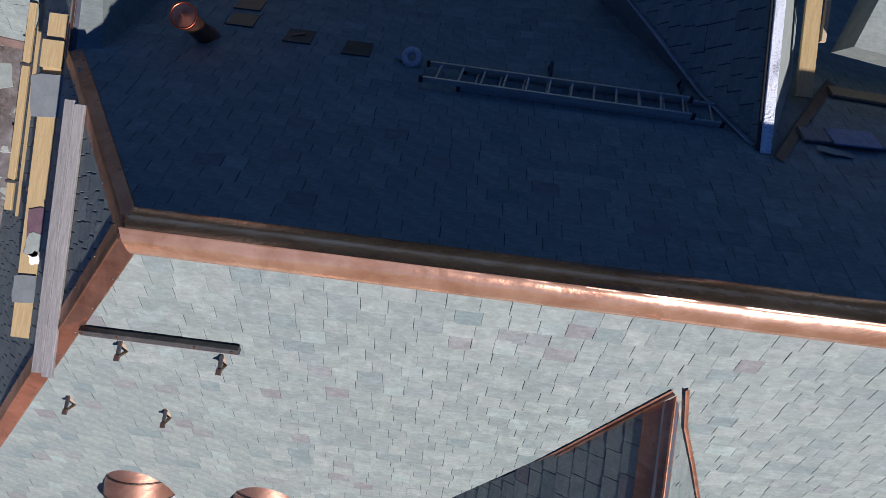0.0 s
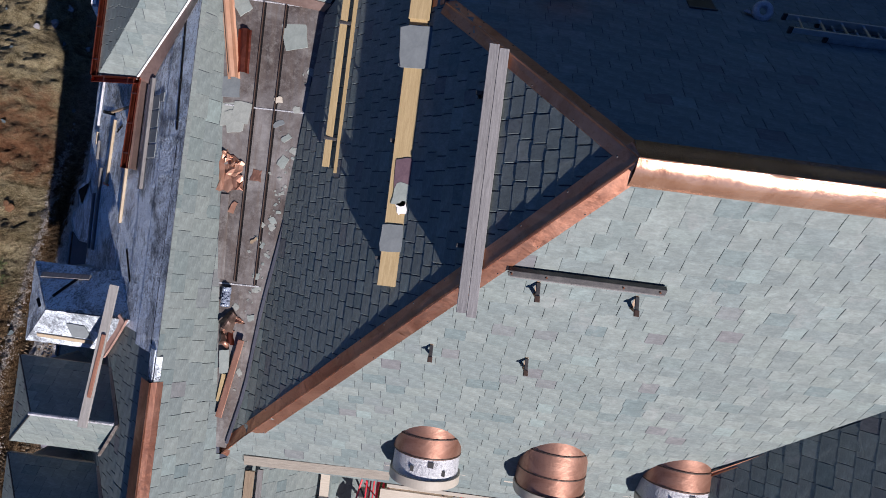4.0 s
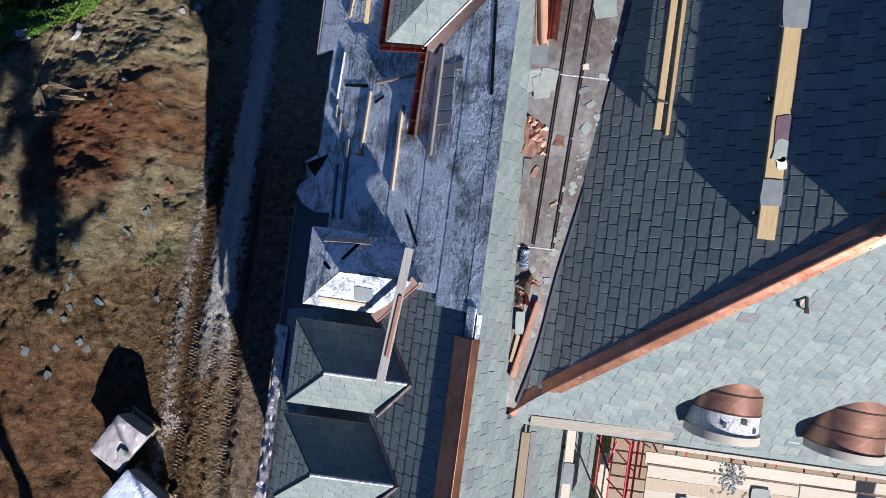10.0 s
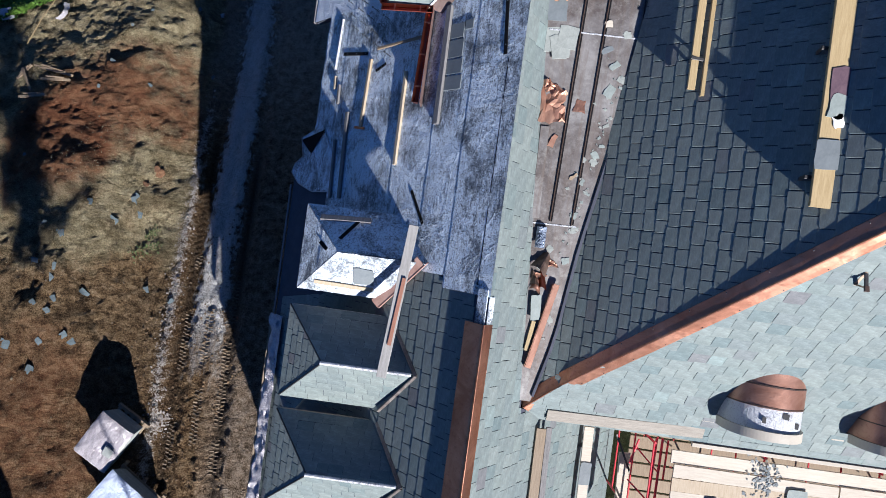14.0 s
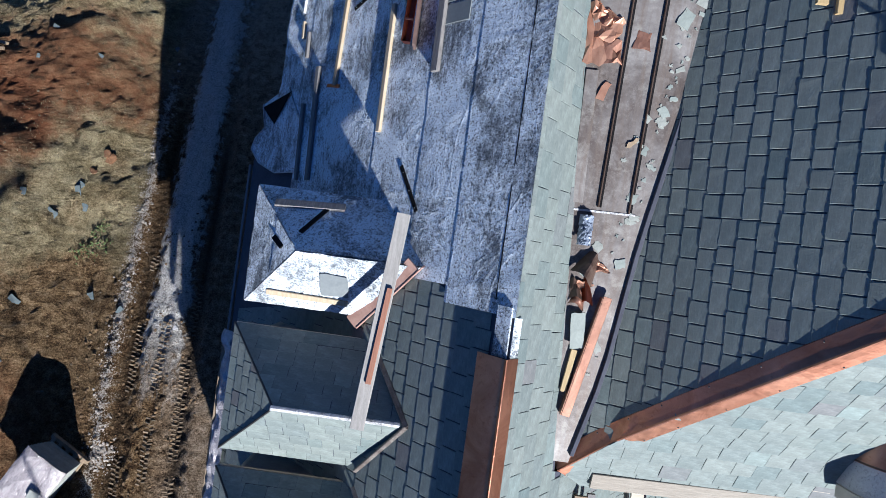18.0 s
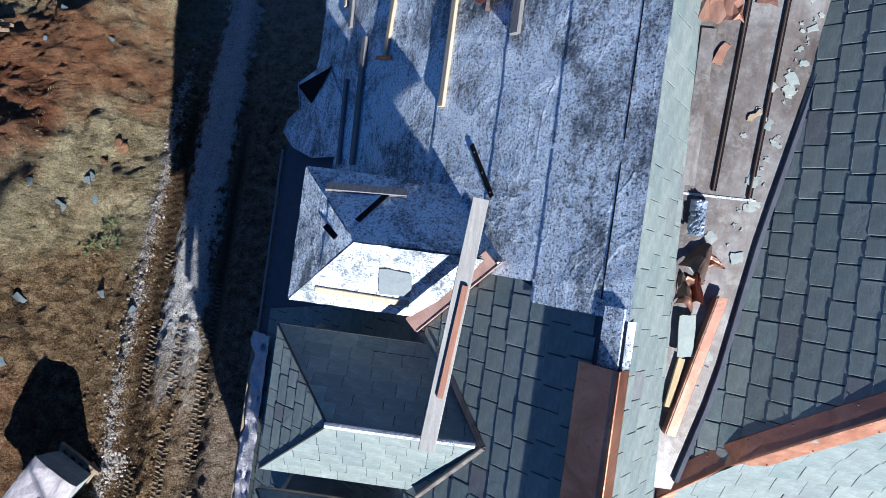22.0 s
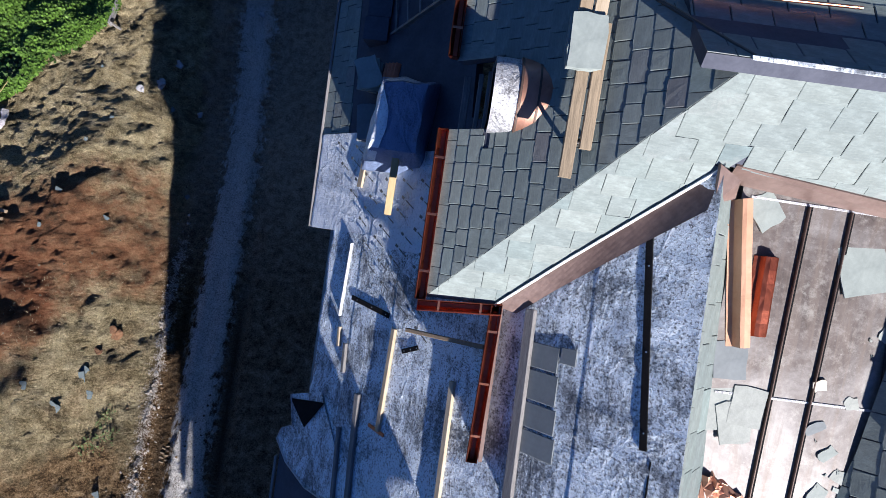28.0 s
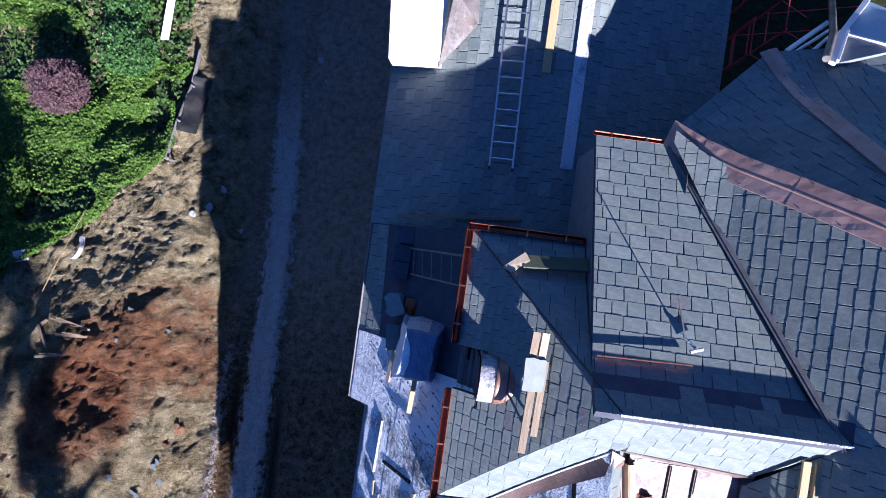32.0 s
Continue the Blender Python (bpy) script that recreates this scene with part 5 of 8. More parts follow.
for row in range(9):
    k = rndm.uniform(0.0, 0.3)
    while k < 3.4:
        b, d = 3.3 - 0.36 * row + 0.9 - 0.64 * k, -0.35 + 0.18 * row + 0.77 * k
        k += 0.36
        if not (0.25 < b < 3.0 and 0.12 < d < 2.0) or (b < 1.6 and d < 0.6):
            continue
        for off, L, w in ((0.0, 0.045, 0.045), (0.075, rndm.uniform(0.1, 0.16), 0.02)):
            p, q = RW_AT(-(b - 0.64 * off), d + 0.77 * off, 0.055), RW_AT(-(b - 0.64 * (off + L)), d + 0.77 * (off + L), 0.055)
            part("printed_mark", bar(p, q, w * 0.8, 0.003, (-r2, 0, r2)), LEAD_DARK, roof_range)

# ---- ragged metal edge of the range's west eave ----
def eave_edge(b0, b1, seed, mat, wide):
    def f(u, v):
        b = b1 + (b0 - b1) * u
        n = noise.noise(Vector((b * 2.3, seed, v * 2)))
        return (-13.5 + wide * v + 0.14 * n * (1 - v), b, 5.42 + wide * v * 0.9 + 0.06 + 0.10 * noise.noise(Vector((b * 5, v * 6, seed))))
    return sheet_grid(f, 90, 6, 0.01)


solo("eave_flashing", eave_edge(-9.35, -4.9, 3, LEAD, 0.3), FOIL, "crumpled grey lead flashing along the west eave", "flashing", kind="structure", smooth=True)
solo("eave_board", bar((-13.52, -9.35, 5.36), (-13.52, -5.2, 5.36), 0.06, 0.14), WOOD_TAN, "raw timber fascia board under the west eave", "fascia", kind="structure")
for p, q in (((-13.5, -5.2, 5.34), (-13.5, -2.0, 5.34)), ((-12.98, -1.45, 5.8), (-12.98, 1.62, 5.8)), ((-13.46, 1.66, 5.36), (-13.48, 5.4, 5.36))):
    solo("eave_board", bar(p, q, 0.04, 0.1), WOOD_GREY, "raw timber fascia board under the membrane", "fascia", kind="structure")

# ---- deck seams and flashing ----
dz = lambda b, h=0.0: deck_z(b) + h
for p, q in (((-8.19, 2.42), (-8.25, -2.3)), ((-7.82, 2.42), (-7.9, -2.33))):
    part("standing_seam", bar((*p, dz(p[1], 0.015)), (*q, dz(q[1], 0.015)), 0.018, 0.04, steps=6), COPPER_DARK, deck, "dark standing seam")
    part("seam_shadow_gap", bar((p[0] + 0.02, p[1], dz(p[1], 0.003)), (q[0] + 0.02, q[1], dz(q[1], 0.003)), 0.04, 0.006), FELT, deck)
for p, q in (((-8.7, 0.68), (-7.25, 0.70)), ((-8.6, -2.36), (-7.82, -2.34)), ((-8.7, 2.44), (-7.1, 2.42))):
    part("cross_seam", bar((*p, dz(p[1], 0.006)), (*q, dz(q[1], 0.006)), 0.022, 0.006), MEMBRANE_CLEAN, deck, "pale soldered cross seam")


BS = [-5.2 + 0.4 * k for k in range(20)]
for b0, b1 in zip(BS, BS[1:]):
    # dark strip painted in for the shadow under the slates' overhang
    part("edge_roll", bar((deck_edge(b0) - 0.005, b0, dz(b0, 0.022)), (deck_edge(b1) - 0.005, b1, dz(b1, 0.022)), 0.05, 0.045), BOARDING, deck, "dark strip in place of the shadow line under the lowest slates")
solo("folded_sheet", join(bar((-8.72, -0.8, dz(-0.8, 0.05)), (-8.66, -2.28, dz(-2.28, 0.05)), 0.16, 0.02, (0.35, 0, 1)), bar((-8.55, -0.82, dz(-0.8, 0.02)), (-8.5, -2.28, dz(-2.28, 0.02)), 0.14, 0.012)),
     DECK, "long folded brown copper sheet lying on the deck", "copper sheet")

# ---- slates ----
slates(roof_south, S_AT, S_POLY, 0.22, (-5.0, 1.5), 101, widths=(0.24, 0.28, 0.30, 0.34), gap=0.0014, tail=0.0085)
slates(roof_west, W_AT, W_POLY, 0.19, (1.8, 1.6), 102, widths=(0.19, 0.22, 0.25, 0.29, 0.33), gap=0.006, tail=0.0108)
slates(roof_north, N_AT, N_POLY, 0.22, (1.0, 7.2), 103, gap=0.002, tail=0.0075)
slates(roof_range, RW_AT, to_sd("W", -13.45, [(-12.3, -12), (-12.3, -10.6), (-13.3, -9.5), (-13.3, -4.5), (-12.2, -4.2), (-10.63, -3.3), (-10.25, -3.25), (-9.72, -3.5), (-9.3, -3.58), (-9.3, -12)]), 0.235, (5.5, 3.0), 104, widths=(0.22, 0.26, 0.30, 0.34), gap=0.0058, tail=0.0115)
slates(roof_range_east, RE_AT, RE_POLY, 0.24, (-3.0, 2.3), 105, most=200, gap=0.0016, tail=0.0078)
slates(bay_roof["S"], *R3["S"], 0.22, (-9.5, 1.0), 106, single=True, gap=0.0016, tail=0.007)
slates(bay_roof["W"], *R3["W"], lambda d: 0.148 + 0.018 * d, (-2.5, 0.8), 107, single=True, gap=0.0035, widths=(0.17, 0.20, 0.24, 0.28), tail=0.0115)
slates(roof_range, RW_AT, to_sd("W", -13.45, [(-13.44, 3.08), (-12.95, 3.08), (-13.05, 5.38), (-13.44, 5.38)]), 0.22, (-4.2, 0.2), 117, single=True, gap=0.006)
slates(bay_roof["N"], *R3["N"], 0.21, (10.5, 0.6), 108, single=True)
slates(roof_flare, A_AT, A_POLY, 0.222, (8.8, 2.0), 109, single=True, gap=0.0055, tail=0.0115)
slates(roof_low, L_AT, L_POLY, 0.22, (-7.0, 2.0), 110, most=150)
slates(roof_gable_w, GW_AT, GW_POLY, 0.22, (4.0, 1.2), 111, most=100, gap=0.003, tail=0.008)
slates(roof_gable_e, GE_AT, GE_POLY, 0.22, (-4.0, 1.2), 112, most=100, gap=0.002, tail=0.008)

for k, (piece, at, poly) in enumerate(WING):
    slates(piece, at, poly, 0.22, (0, 0), 113 + k, most=40)


# ---- things on the main roof ----
TAN_STEEL = plain("rusted_tan_steel", (0.22, 0.15, 0.10), (0.44, 0.34, 0.25), 9, 0.6, 0.2)
def roof_bracket(place, out, label="black steel roof bracket standing alone on the slates", wood=True):
    """A steel angle: a strap up the slope, an arm standing out and a brace."""
    p, o = Vector(place), Vector(out).normalized()
    th = thing("roof_bracket", label, "roof bracket", place, group="roof brackets")
    up = Vector((-o.x, -o.y, 1)).normalized()
    bare = TAN_STEEL if wood else STEEL
    part("strap", bar(p - up * 0.16, p + up * 0.09, 0.045, 0.012, o + Vector((0, 0, 1))), bare, th)
    part("arm", bar(p + up * 0.06 + Vector((0, 0, 0.02)), p + up * 0.06 + o * 0.2 + Vector((0, 0, 0.055)), 0.05, 0.02, (0, 0, 1)), STEEL, th)
    part("brace", bar(p - up * 0.15 + Vector((0, 0, 0.015)), p + up * 0.06 + o * 0.18 + Vector((0, 0, 0.05)), 0.055, 0.012, o), bare, th)
    if wood:
        part("shoe", bar(p + up * 0.055 + o * 0.15 + Vector((0, 0, 0.055)), p + up * 0.055 + o * 0.22 + Vector((0, 0, 0.07)), 0.065, 0.026, (0, 0, 1)), COPPER_DARK, th, "dark worn shoe at the arm's end")
    return th


def plank(name, p, q, w, t, mat, label, category="plank", group="", steps=6, sag=0.0, up=(0, 0, 1)):
    return solo(name, bar(p, q, w, t, up, 0.005, sag, steps), mat, label, category, group=group)


for a, b in ((-4.418, 1.15), (-4.298, 1.11)):
    plank("staging_plank", (a, b, 12.47), (a + 0.01, b - 3.12, 12.47), 0.117, 0.045, WOOD_ASH, "long weathered grey staging plank on roof brackets", group="staging planks")
plank("staging_plank", (-5.42, 2.45, 11.37), (-5.40, -1.86, 11.37), 0.26, 0.045, WOOD_YELLOW, "yellow pine staging plank laden with slates", group="staging planks")
plank("staging_plank", (-6.69, 2.95, 10.14), (-6.69, -0.24, 10.14), 0.11, 0.045, WOOD_YELLOW, "narrow weathered yellow staging board, paired", group="staging planks")
plank("staging_plank", (-6.52, 2.95, 10.15), (-6.50, -0.32, 10.15), 0.11, 0.045, WOOD_YELLOW, "narrow yellow staging board, paired", group="staging planks")
for a, b in ((-4.4, 0.6), (-4.4, -1.2), (-5.45, -1.5), (-5.45, 0.1), (-6.6, 0.2), (-6.6, 2.0)):
    roof_bracket((a, b, 16.68 + a), (-1, 0, 0), "steel roof bracket holding up a staging plank", wood=False)


def loose_slate(place, w, l, turn, tilt=(0, 0), mat=None, label="loose grey-green slate", t=0.012, group="loose slates", seed=0, name="loose_slate"):
    """One slate lying free, with chipped edges."""
    rnd = random.Random(seed * 31 + int(abs(place[0] * 100)))
    m = Matrix.Translation(place) @ Euler((radians(tilt[0]), radians(tilt[1]), radians(turn))).to_matrix().to_4x4()
    out = []
    for (x0, y0), (x1, y1) in zip([(-w / 2, -l / 2), (w / 2, -l / 2), (w / 2, l / 2), (-w / 2, l / 2)], [(w / 2, -l / 2), (w / 2, l / 2), (-w / 2, l / 2), (-w / 2, -l / 2)]):
        for f in (0.04, 0.35, 0.7):
            out.append((x0 + (x1 - x0) * f + rnd.gauss(0, 0.007), y0 + (y1 - y0) * f + rnd.gauss(0, 0.007)))
    vs = [m @ Vector((x, y, t)) for x, y in out] + [m @ Vector((x * 1.01, y * 1.01, 0)) for x, y in out]
    n = len(out)
    return solo(name, (vs, [tuple(range(n)), tuple(range(2 * n - 1, n - 1, -1))] + [(i, n + i, n + (i + 1) % n, (i + 1) % n) for i in range(n)]), mat or SLATE, label, "slate", base=tuple(place), group=group)


PURPLE = plain("purple_slate", (0.08, 0.048, 0.068), (0.144, 0.092, 0.112), 6, 0.6)
GREEN_SLATE = plain("green_slate", (0.184, 0.216, 0.208), (0.272, 0.312, 0.296), 5, 0.6)
BLUE_SLATE = plain("blue_slate", (0.12, 0.14, 0.152), (0.176, 0.2, 0.212), 4, 0.6)
PALE_CHIP = plain("pale_slate_chip", (0.204, 0.225, 0.212), (0.323, 0.348, 0.327), 9, 0.7)
solo("wood_block", bar((-5.42, 1.72, 11.42), (-5.42, 2.08, 11.42), 0.28, 0.05), WOOD_YELLOW, "short pale offcut of board on the staging", "offcut")
for k in range(4):
    loose_slate((-5.41, 1.36 - 0.005 * k, 11.395 + 0.014 * k), 0.44, 0.56, 1.5 * k, mat=BLUE_SLATE, label="large blue-grey slate stacked on the staging plank", seed=k)
loose_slate((-5.36, -0.35, 11.395), 0.25, 0.42, 3, mat=PURPLE, label="purple slate lying on the staging plank", seed=5)
loose_slate((-5.37, -0.62, 11.40), 0.2, 0.3, -8, mat=GREEN_SLATE, label="broken green slate on the staging plank", seed=6)
loose_slate((-5.33, -0.80, 11.40), 0.13, 0.16, 20, mat=WHITE, label="torn white scrap on the staging plank", seed=7, name="paper_scrap")
loose_slate((-5.41, -1.22, 11.40), 0.29, 0.36, 2, mat=BLUE_SLATE, label="square grey slate on the staging plank", seed=8)

plank("slide_bar", (-3.93, -1.42, 12.55), (-2.13, -1.42, 12.55), 0.09, 0.07, STEEL, "dark timber bar on two roof brackets", "bar", steps=3, up=(0, -0.7, 0.7))
plank("lath", (-3.90, -1.475, 12.5), (-2.13, -1.475, 12.5), 0.03, 0.02, WOOD_GREY, "pale weathered lath under the dark bar", "lath", steps=1)
for a in (-3.9, -3.5, -2.62, -2.2):
    solo("bolt", tube([(a, -1.44, 12.585), (a, -1.452, 12.597)], 0.012, 8), COPPER_BRIGHT, "small brass bolt head in the dark bar", "bolt", group="bar bolts")
for a, b in ((-3.55, -1.56), (-2.38, -1.58), (-4.70, -2.62), (-3.40, -2.64)):
    roof_bracket((a, b, 13.89 + b), (0, -1, 0))

# ---- north slope: ladder, vent pipe and openings ----
# darker copy of the aluminium, with shade put into its colour
ALU_SHADED = plain("shaded_aluminium", (0.10, 0.105, 0.11), (0.24, 0.25, 0.26), 8, 0.6, 0.5)


def ladder(p, q, width, rungs, up, label, tray=0.07, mat=None):
    """Two rails, each a flanged channel, and round rungs. width: a vector across."""
    p, q, w, up = Vector(p), Vector(q), Vector(width), Vector(up).normalized()
    th = thing("ladder", label, "ladder", p, group="ladders")
    for s in (0.0, 1.0):
        part("rail", join(bar(p + w * s, q + w * s, 0.022, tray, up), bar(p + w * s + up * tray / 2, q + w * s + up * tray / 2, 0.036, 0.008, up)), mat or ALU, th)
        for e in (p + w * s, q + w * s):
            part("rail_end", bar(e - (q - p).normalized() * 0.03, e + (q - p).normalized() * 0.02, 0.045, tray + 0.02, up), BLACK, th)
    for k in range(rungs):
        f = (k + 0.6) / rungs
        part("rung", tube([p.lerp(q, f), p.lerp(q, f) + w], 0.016, 8), mat or ALU, th)
    return th


NU = (0, r2, r2)
lz = lambda b, h: 13.52 - b + h
ladder((-0.50, 2.46, lz(2.46, 0.16)), (3.05, 2.40, lz(2.40, 0.16)), (-0.06, -0.30, 0.30), 12, NU, "aluminium extension ladder lying along the shaded slope")
ladder((0.0, 2.44, lz(2.44, 0.06)), (3.46, 2.38, lz(2.38, 0.06)), (-0.06, -0.33, 0.33), 11, NU, "lower section of the aluminium extension ladder")
for a in (1.18, 3.02):
    roof_bracket((a, 2.62, lz(2.62, 0.01)), (0, 1, 0), "steel roof bracket carrying the ladder", wood=False)
roll = thing("tape_roll", "blue and white roll of tape beside the ladder", "tape roll", (-0.75, 2.55, 11.0))
ring = [(-0.75 + 0.1 * math.cos(t), 2.55 + 0.1 * math.sin(t)) for t in np.arange(25) * math.pi / 12]
part("roll", tube([(x, y, 11.1) for x, y in ring], 0.05, 10, False), FOIL, roll, smooth=True)
part("tail", bar((-0.86, 2.52, 11.06), (-0.95, 2.58, 11.0), 0.1, 0.006, NU), TARP, roll, "loose blue end")
pipe = thing("vent_pipe", "round copper vent pipe with a conical cap", "vent pipe", (-3.6, 2.5, 10.9))
part("pipe", tube([(-3.6, 2.5, 10.8), (-3.6, 2.5, 11.75)], 0.13, 24), COPPER, pipe, smooth=True)
n = 28
rim = [(-3.6 + 0.165 * math.cos(t), 2.5 + 0.165 * math.sin(t)) for t in np.arange(n) * 2 * math.pi / n]
part("rim", tube([(x, y, 11.78) for x, y in rim + rim[:1]], 0.014, 8, False), COPPER_RED, pipe, smooth=True)
part("cap", ([(x, y, 11.78) for x, y in rim] + [(-3.6, 2.5, 11.84)], [(i, (i + 1) % n, n) for i in range(n)]), COPPER_BRIGHT, pipe)
part("collar", tube([(-3.6, 2.5, 10.98), (-3.6, 2.5, 11.06)], 0.16, 20), COPPER, pipe)
for k, (a, b) in enumerate(((-3.30, 2.96), (-3.36, 3.34), (-2.40, 2.76), (-1.54, 2.66))):
    th = thing("roof_patch", "square opening in the slates backed with black felt", "roof patch", (a, b, lz(b, 0)), group="felt patches")
    part("felt", bar((a - 0.19, b, lz(b, 0.02)), (a + 0.19, b, lz(b, 0.02)), 0.36, 0.012, NU), BLACK, th)
    part("edge", bar((a - 0.2, b - 0.14, lz(b - 0.14, 0.03)), (a + 0.2, b - 0.14, lz(b - 0.14, 0.03)), 0.04, 0.02, NU), STEEL, th)
    if k == 2:
        part("wood_scrap", bar((a - 0.12, b - 0.02, lz(b, 0.05)), (a + 0.06, b + 0.05, lz(b + 0.05, 0.05)), 0.05, 0.02, NU), WOOD_RED, th)

# ---- gable behind the north slope, at its east ----
val = [(3.70, 1.78, 11.74), (3.29, 2.55, 11.02), (2.73, 3.61, 10.35), (2.08, 4.75, 9.63)]
GN_AT = slope("W", 2.08, lambda d: lerp_table(d, [(-1.0, 8.55), (0.0, 9.63), (0.65, 10.35), (1.21, 11.02), (1.72, 11.80), (2.0, 12.2)]))
GN_POLY = to_sd("W", 2.08, [(3.78, 1.72), (3.78, 5.2), (2.08, 5.2), (2.08, 4.75), (2.73, 3.61), (3.29, 2.55)])
gable_n = roof("roof_north_gable", "slated west side of the small north gable", GN_AT, GN_POLY, 4, 0.05)
slates(gable_n, GN_AT, GN_POLY, 0.2, (-3.5, 1.2), 131, single=True, gap=0.006, tail=0.013)
solo("gable_valley_curb", join(*[prism([Vector(p), Vector(q), Vector(q) - Vector((0, 0, max(0.05, q[2] - lz(q[1], -0.1)))), Vector(p) - Vector((0, 0, max(0.05, p[2] - lz(p[1], -0.1))))], 0.06) for p, q in zip(val, val[1:])]), LEAD, "grey lead curb under the north gable's valley", "flashing", kind="structure")
valley("valley_north_gable", val, [(-0.8, 0.3, -0.2)] * 4, 0.07, LEAD, "grey lead valley beside the north gable", 0.03)
solo("gable_ridge_strip", bar((3.83, 1.68, 11.84), (3.76, 5.2, 11.80), 0.13, 0.04), PRINTED, "white printed membrane strip along the gable ridge", "flashing", kind="structure")
solo("gable_black_edge", bar((3.745, 1.72, 11.82), (3.67, 5.2, 11.77), 0.04, 0.03), BLACK, "black edge beside the white strip", "flashing", kind="structure")
solo("roof_north_gable_east", prism([(3.89, 1.68, 11.82), (4.75, 3.1, 10.55), (4.75, 5.2, 10.4), (3.83, 5.2, 11.76)], 0.05), GREEN_SLATE, "plain grey east side of the small gable", "roof", kind="structure")
valley("valley_north_gable_east", [(3.88, 1.66, 11.90), (4.56, 2.41, 11.16), (5.37, 3.24, 10.33)], [(0.75, -0.55, 0.4)] * 3, 0.16, COPPER_DARK, "brown copper valley in shade", 0.02)
plank("loose_plank", (4.72, 2.73, 10.95), (4.72, 5.0, 10.9), 0.23, 0.045, WOOD_YELLOW, "wide yellow plank leaning beside the gable")
solo("insulation", bar((4.92, 3.55, 10.9), (4.95, 5.0, 10.9), 0.07, 0.06), WOOD_PALE, "strip of pink insulation edge", "insulation")
solo("roof_hatch", prism([(5.12, 3.46, 10.8), (5.4, 4.4, 10.95), (7.4, 4.3, 10.95), (7.2, 3.2, 10.75)], 0.5), SLATE, "low slated hatch, half in sun", "roof hatch")
plank("loose_plank", (5.28, 2.98, 10.62), (6.6, 2.9, 10.70), 0.26, 0.04, WOOD_TAN, "brown plank across the shaded slates", up=NU)
plank("loose_plank", (4.42, 2.07, 11.52), (6.2, 2.1, 11.5), 0.3, 0.04, WOOD_GREY, "grey plank wrapped in membrane", up=NU)
solo("membrane_wrap", bar((4.77, 2.08, 11.55), (5.4, 2.09, 11.54), 0.38, 0.03, NU), TARP, "blue membrane folded over the plank", "wrap")
loose_slate((4.75, 1.83, 11.74), 0.45, 0.12, -6, (-45, 0), BLUE_SLATE, "long dark slate on the shaded slope", seed=3)

# ---- south eave: timber, scaffold and lower boards ----
plank("eave_timber", (-7.80, -5.50, 8.66), (-5.16, -5.45, 8.66), 0.21, 0.05, STAGING_GREY, "long weathered timber at the foot of the south slope", up=(0, -0.35, 0.94))
solo("eave_trim", join(bar((-5.2, -5.74, 8.38), (9.0, -5.78, 8.38), 0.07, 0.06), bar((-5.2, -5.7, 8.25), (9.0, -5.74, 8.25), 0.04, 0.24)), CREAM, "cream painted eave board", "fascia", kind="structure")
for k, (p, q, w, m) in enumerate((((-7.78, -5.86, 8.26), (-7.74, -8.6, 8.26), 0.17, WOOD_TAN), ((-7.62, -5.86, 8.14), (-7.56, -8.6, 8.14), 0.1, WOOD_GREY), ((-6.58, -6.08, 6.9), (-6.52, -8.6, 6.9), 0.19, SCAFFOLD_WOOD))):
    plank("edge_board", p, q, w, 0.05, m, "weathered board lying down the lower slates", group="edge boards")
loose_slate((-6.55, -7.0, 6.93), 0.22, 0.45, -2, mat=BLUE_SLATE, label="blue-grey slate lying on the edge board", seed=15)
for b in (-6.5, -7.8):
    roof_bracket((-6.66, b, 6.72), (1, 0, 0), "steel roof bracket holding up an edge board", wood=False)
rs = random.Random(9)
for row in range(9):
    b = -6.12 - 0.245 * row
    a = -5.3 + rs.uniform(-0.15, 0.1)
    while a < 6:
        L = rs.choice((1.9, 2.4, 3.0)) if row % 3 else 4.2
        lift = rs.choice((0.0, 0.0, 0.0, 0.03))
        plank("scaffold_plank", (a, b, 7.93 + lift), (a + L - 0.03, b + rs.uniform(-0.02, 0.02), 7.93 + lift), 0.235, 0.045, rs.choice((SCAFFOLD_WOOD,) * 6 + (WOOD_PALE,)), "pale new scaffold plank", group="scaffold planks", steps=2)
        a += L
for k, (a, b, s) in enumerate(((-3.05, -6.55, 0.36), (-2.9, -6.7, 0.3), (-0.6, -6.5, 0.3), (-4.5, -6.9, 0.25))):
    loose_slate((a, b, 8.01), s, s * 0.8, 30 * k, mat=GREEN_SLATE, label="slate offcut dropped on the scaffold", seed=20 + k)


plank("lower_board", (-5.74, -6.55, 6.68), (-5.68, -8.3, 6.68), 0.23, 0.045, SCAFFOLD_WOOD, "lower scaffold board beside the slates", steps=2)
solo("strap", bar((-6.02, -6.15, 6.9), (-5.61, -6.92, 6.76), 0.04, 0.02), BLACK, "dark strap hanging beside the scaffold", "strap")
pail = thing("pail", "tan round pail standing on the lower scaffold board", "pail", (-5.8, -7.62, 6.7))
part("body", tube([(-5.8, -7.62, 6.70), (-5.8, -7.62, 6.95)], 0.11, 20), WOOD_TAN, pail, smooth=True)
part("rim", tube([(-5.8 + 0.115 * math.cos(k * math.pi / 10), -7.62 + 0.115 * math.sin(k * math.pi / 10), 6.95) for k in range(21)], 0.012, 6, False), SCAFFOLD_WOOD, pail)
rails = thing("scaffold_rails", "red steel end rails of the scaffold", "scaffold", (-5.42, -6.0, 7.4))
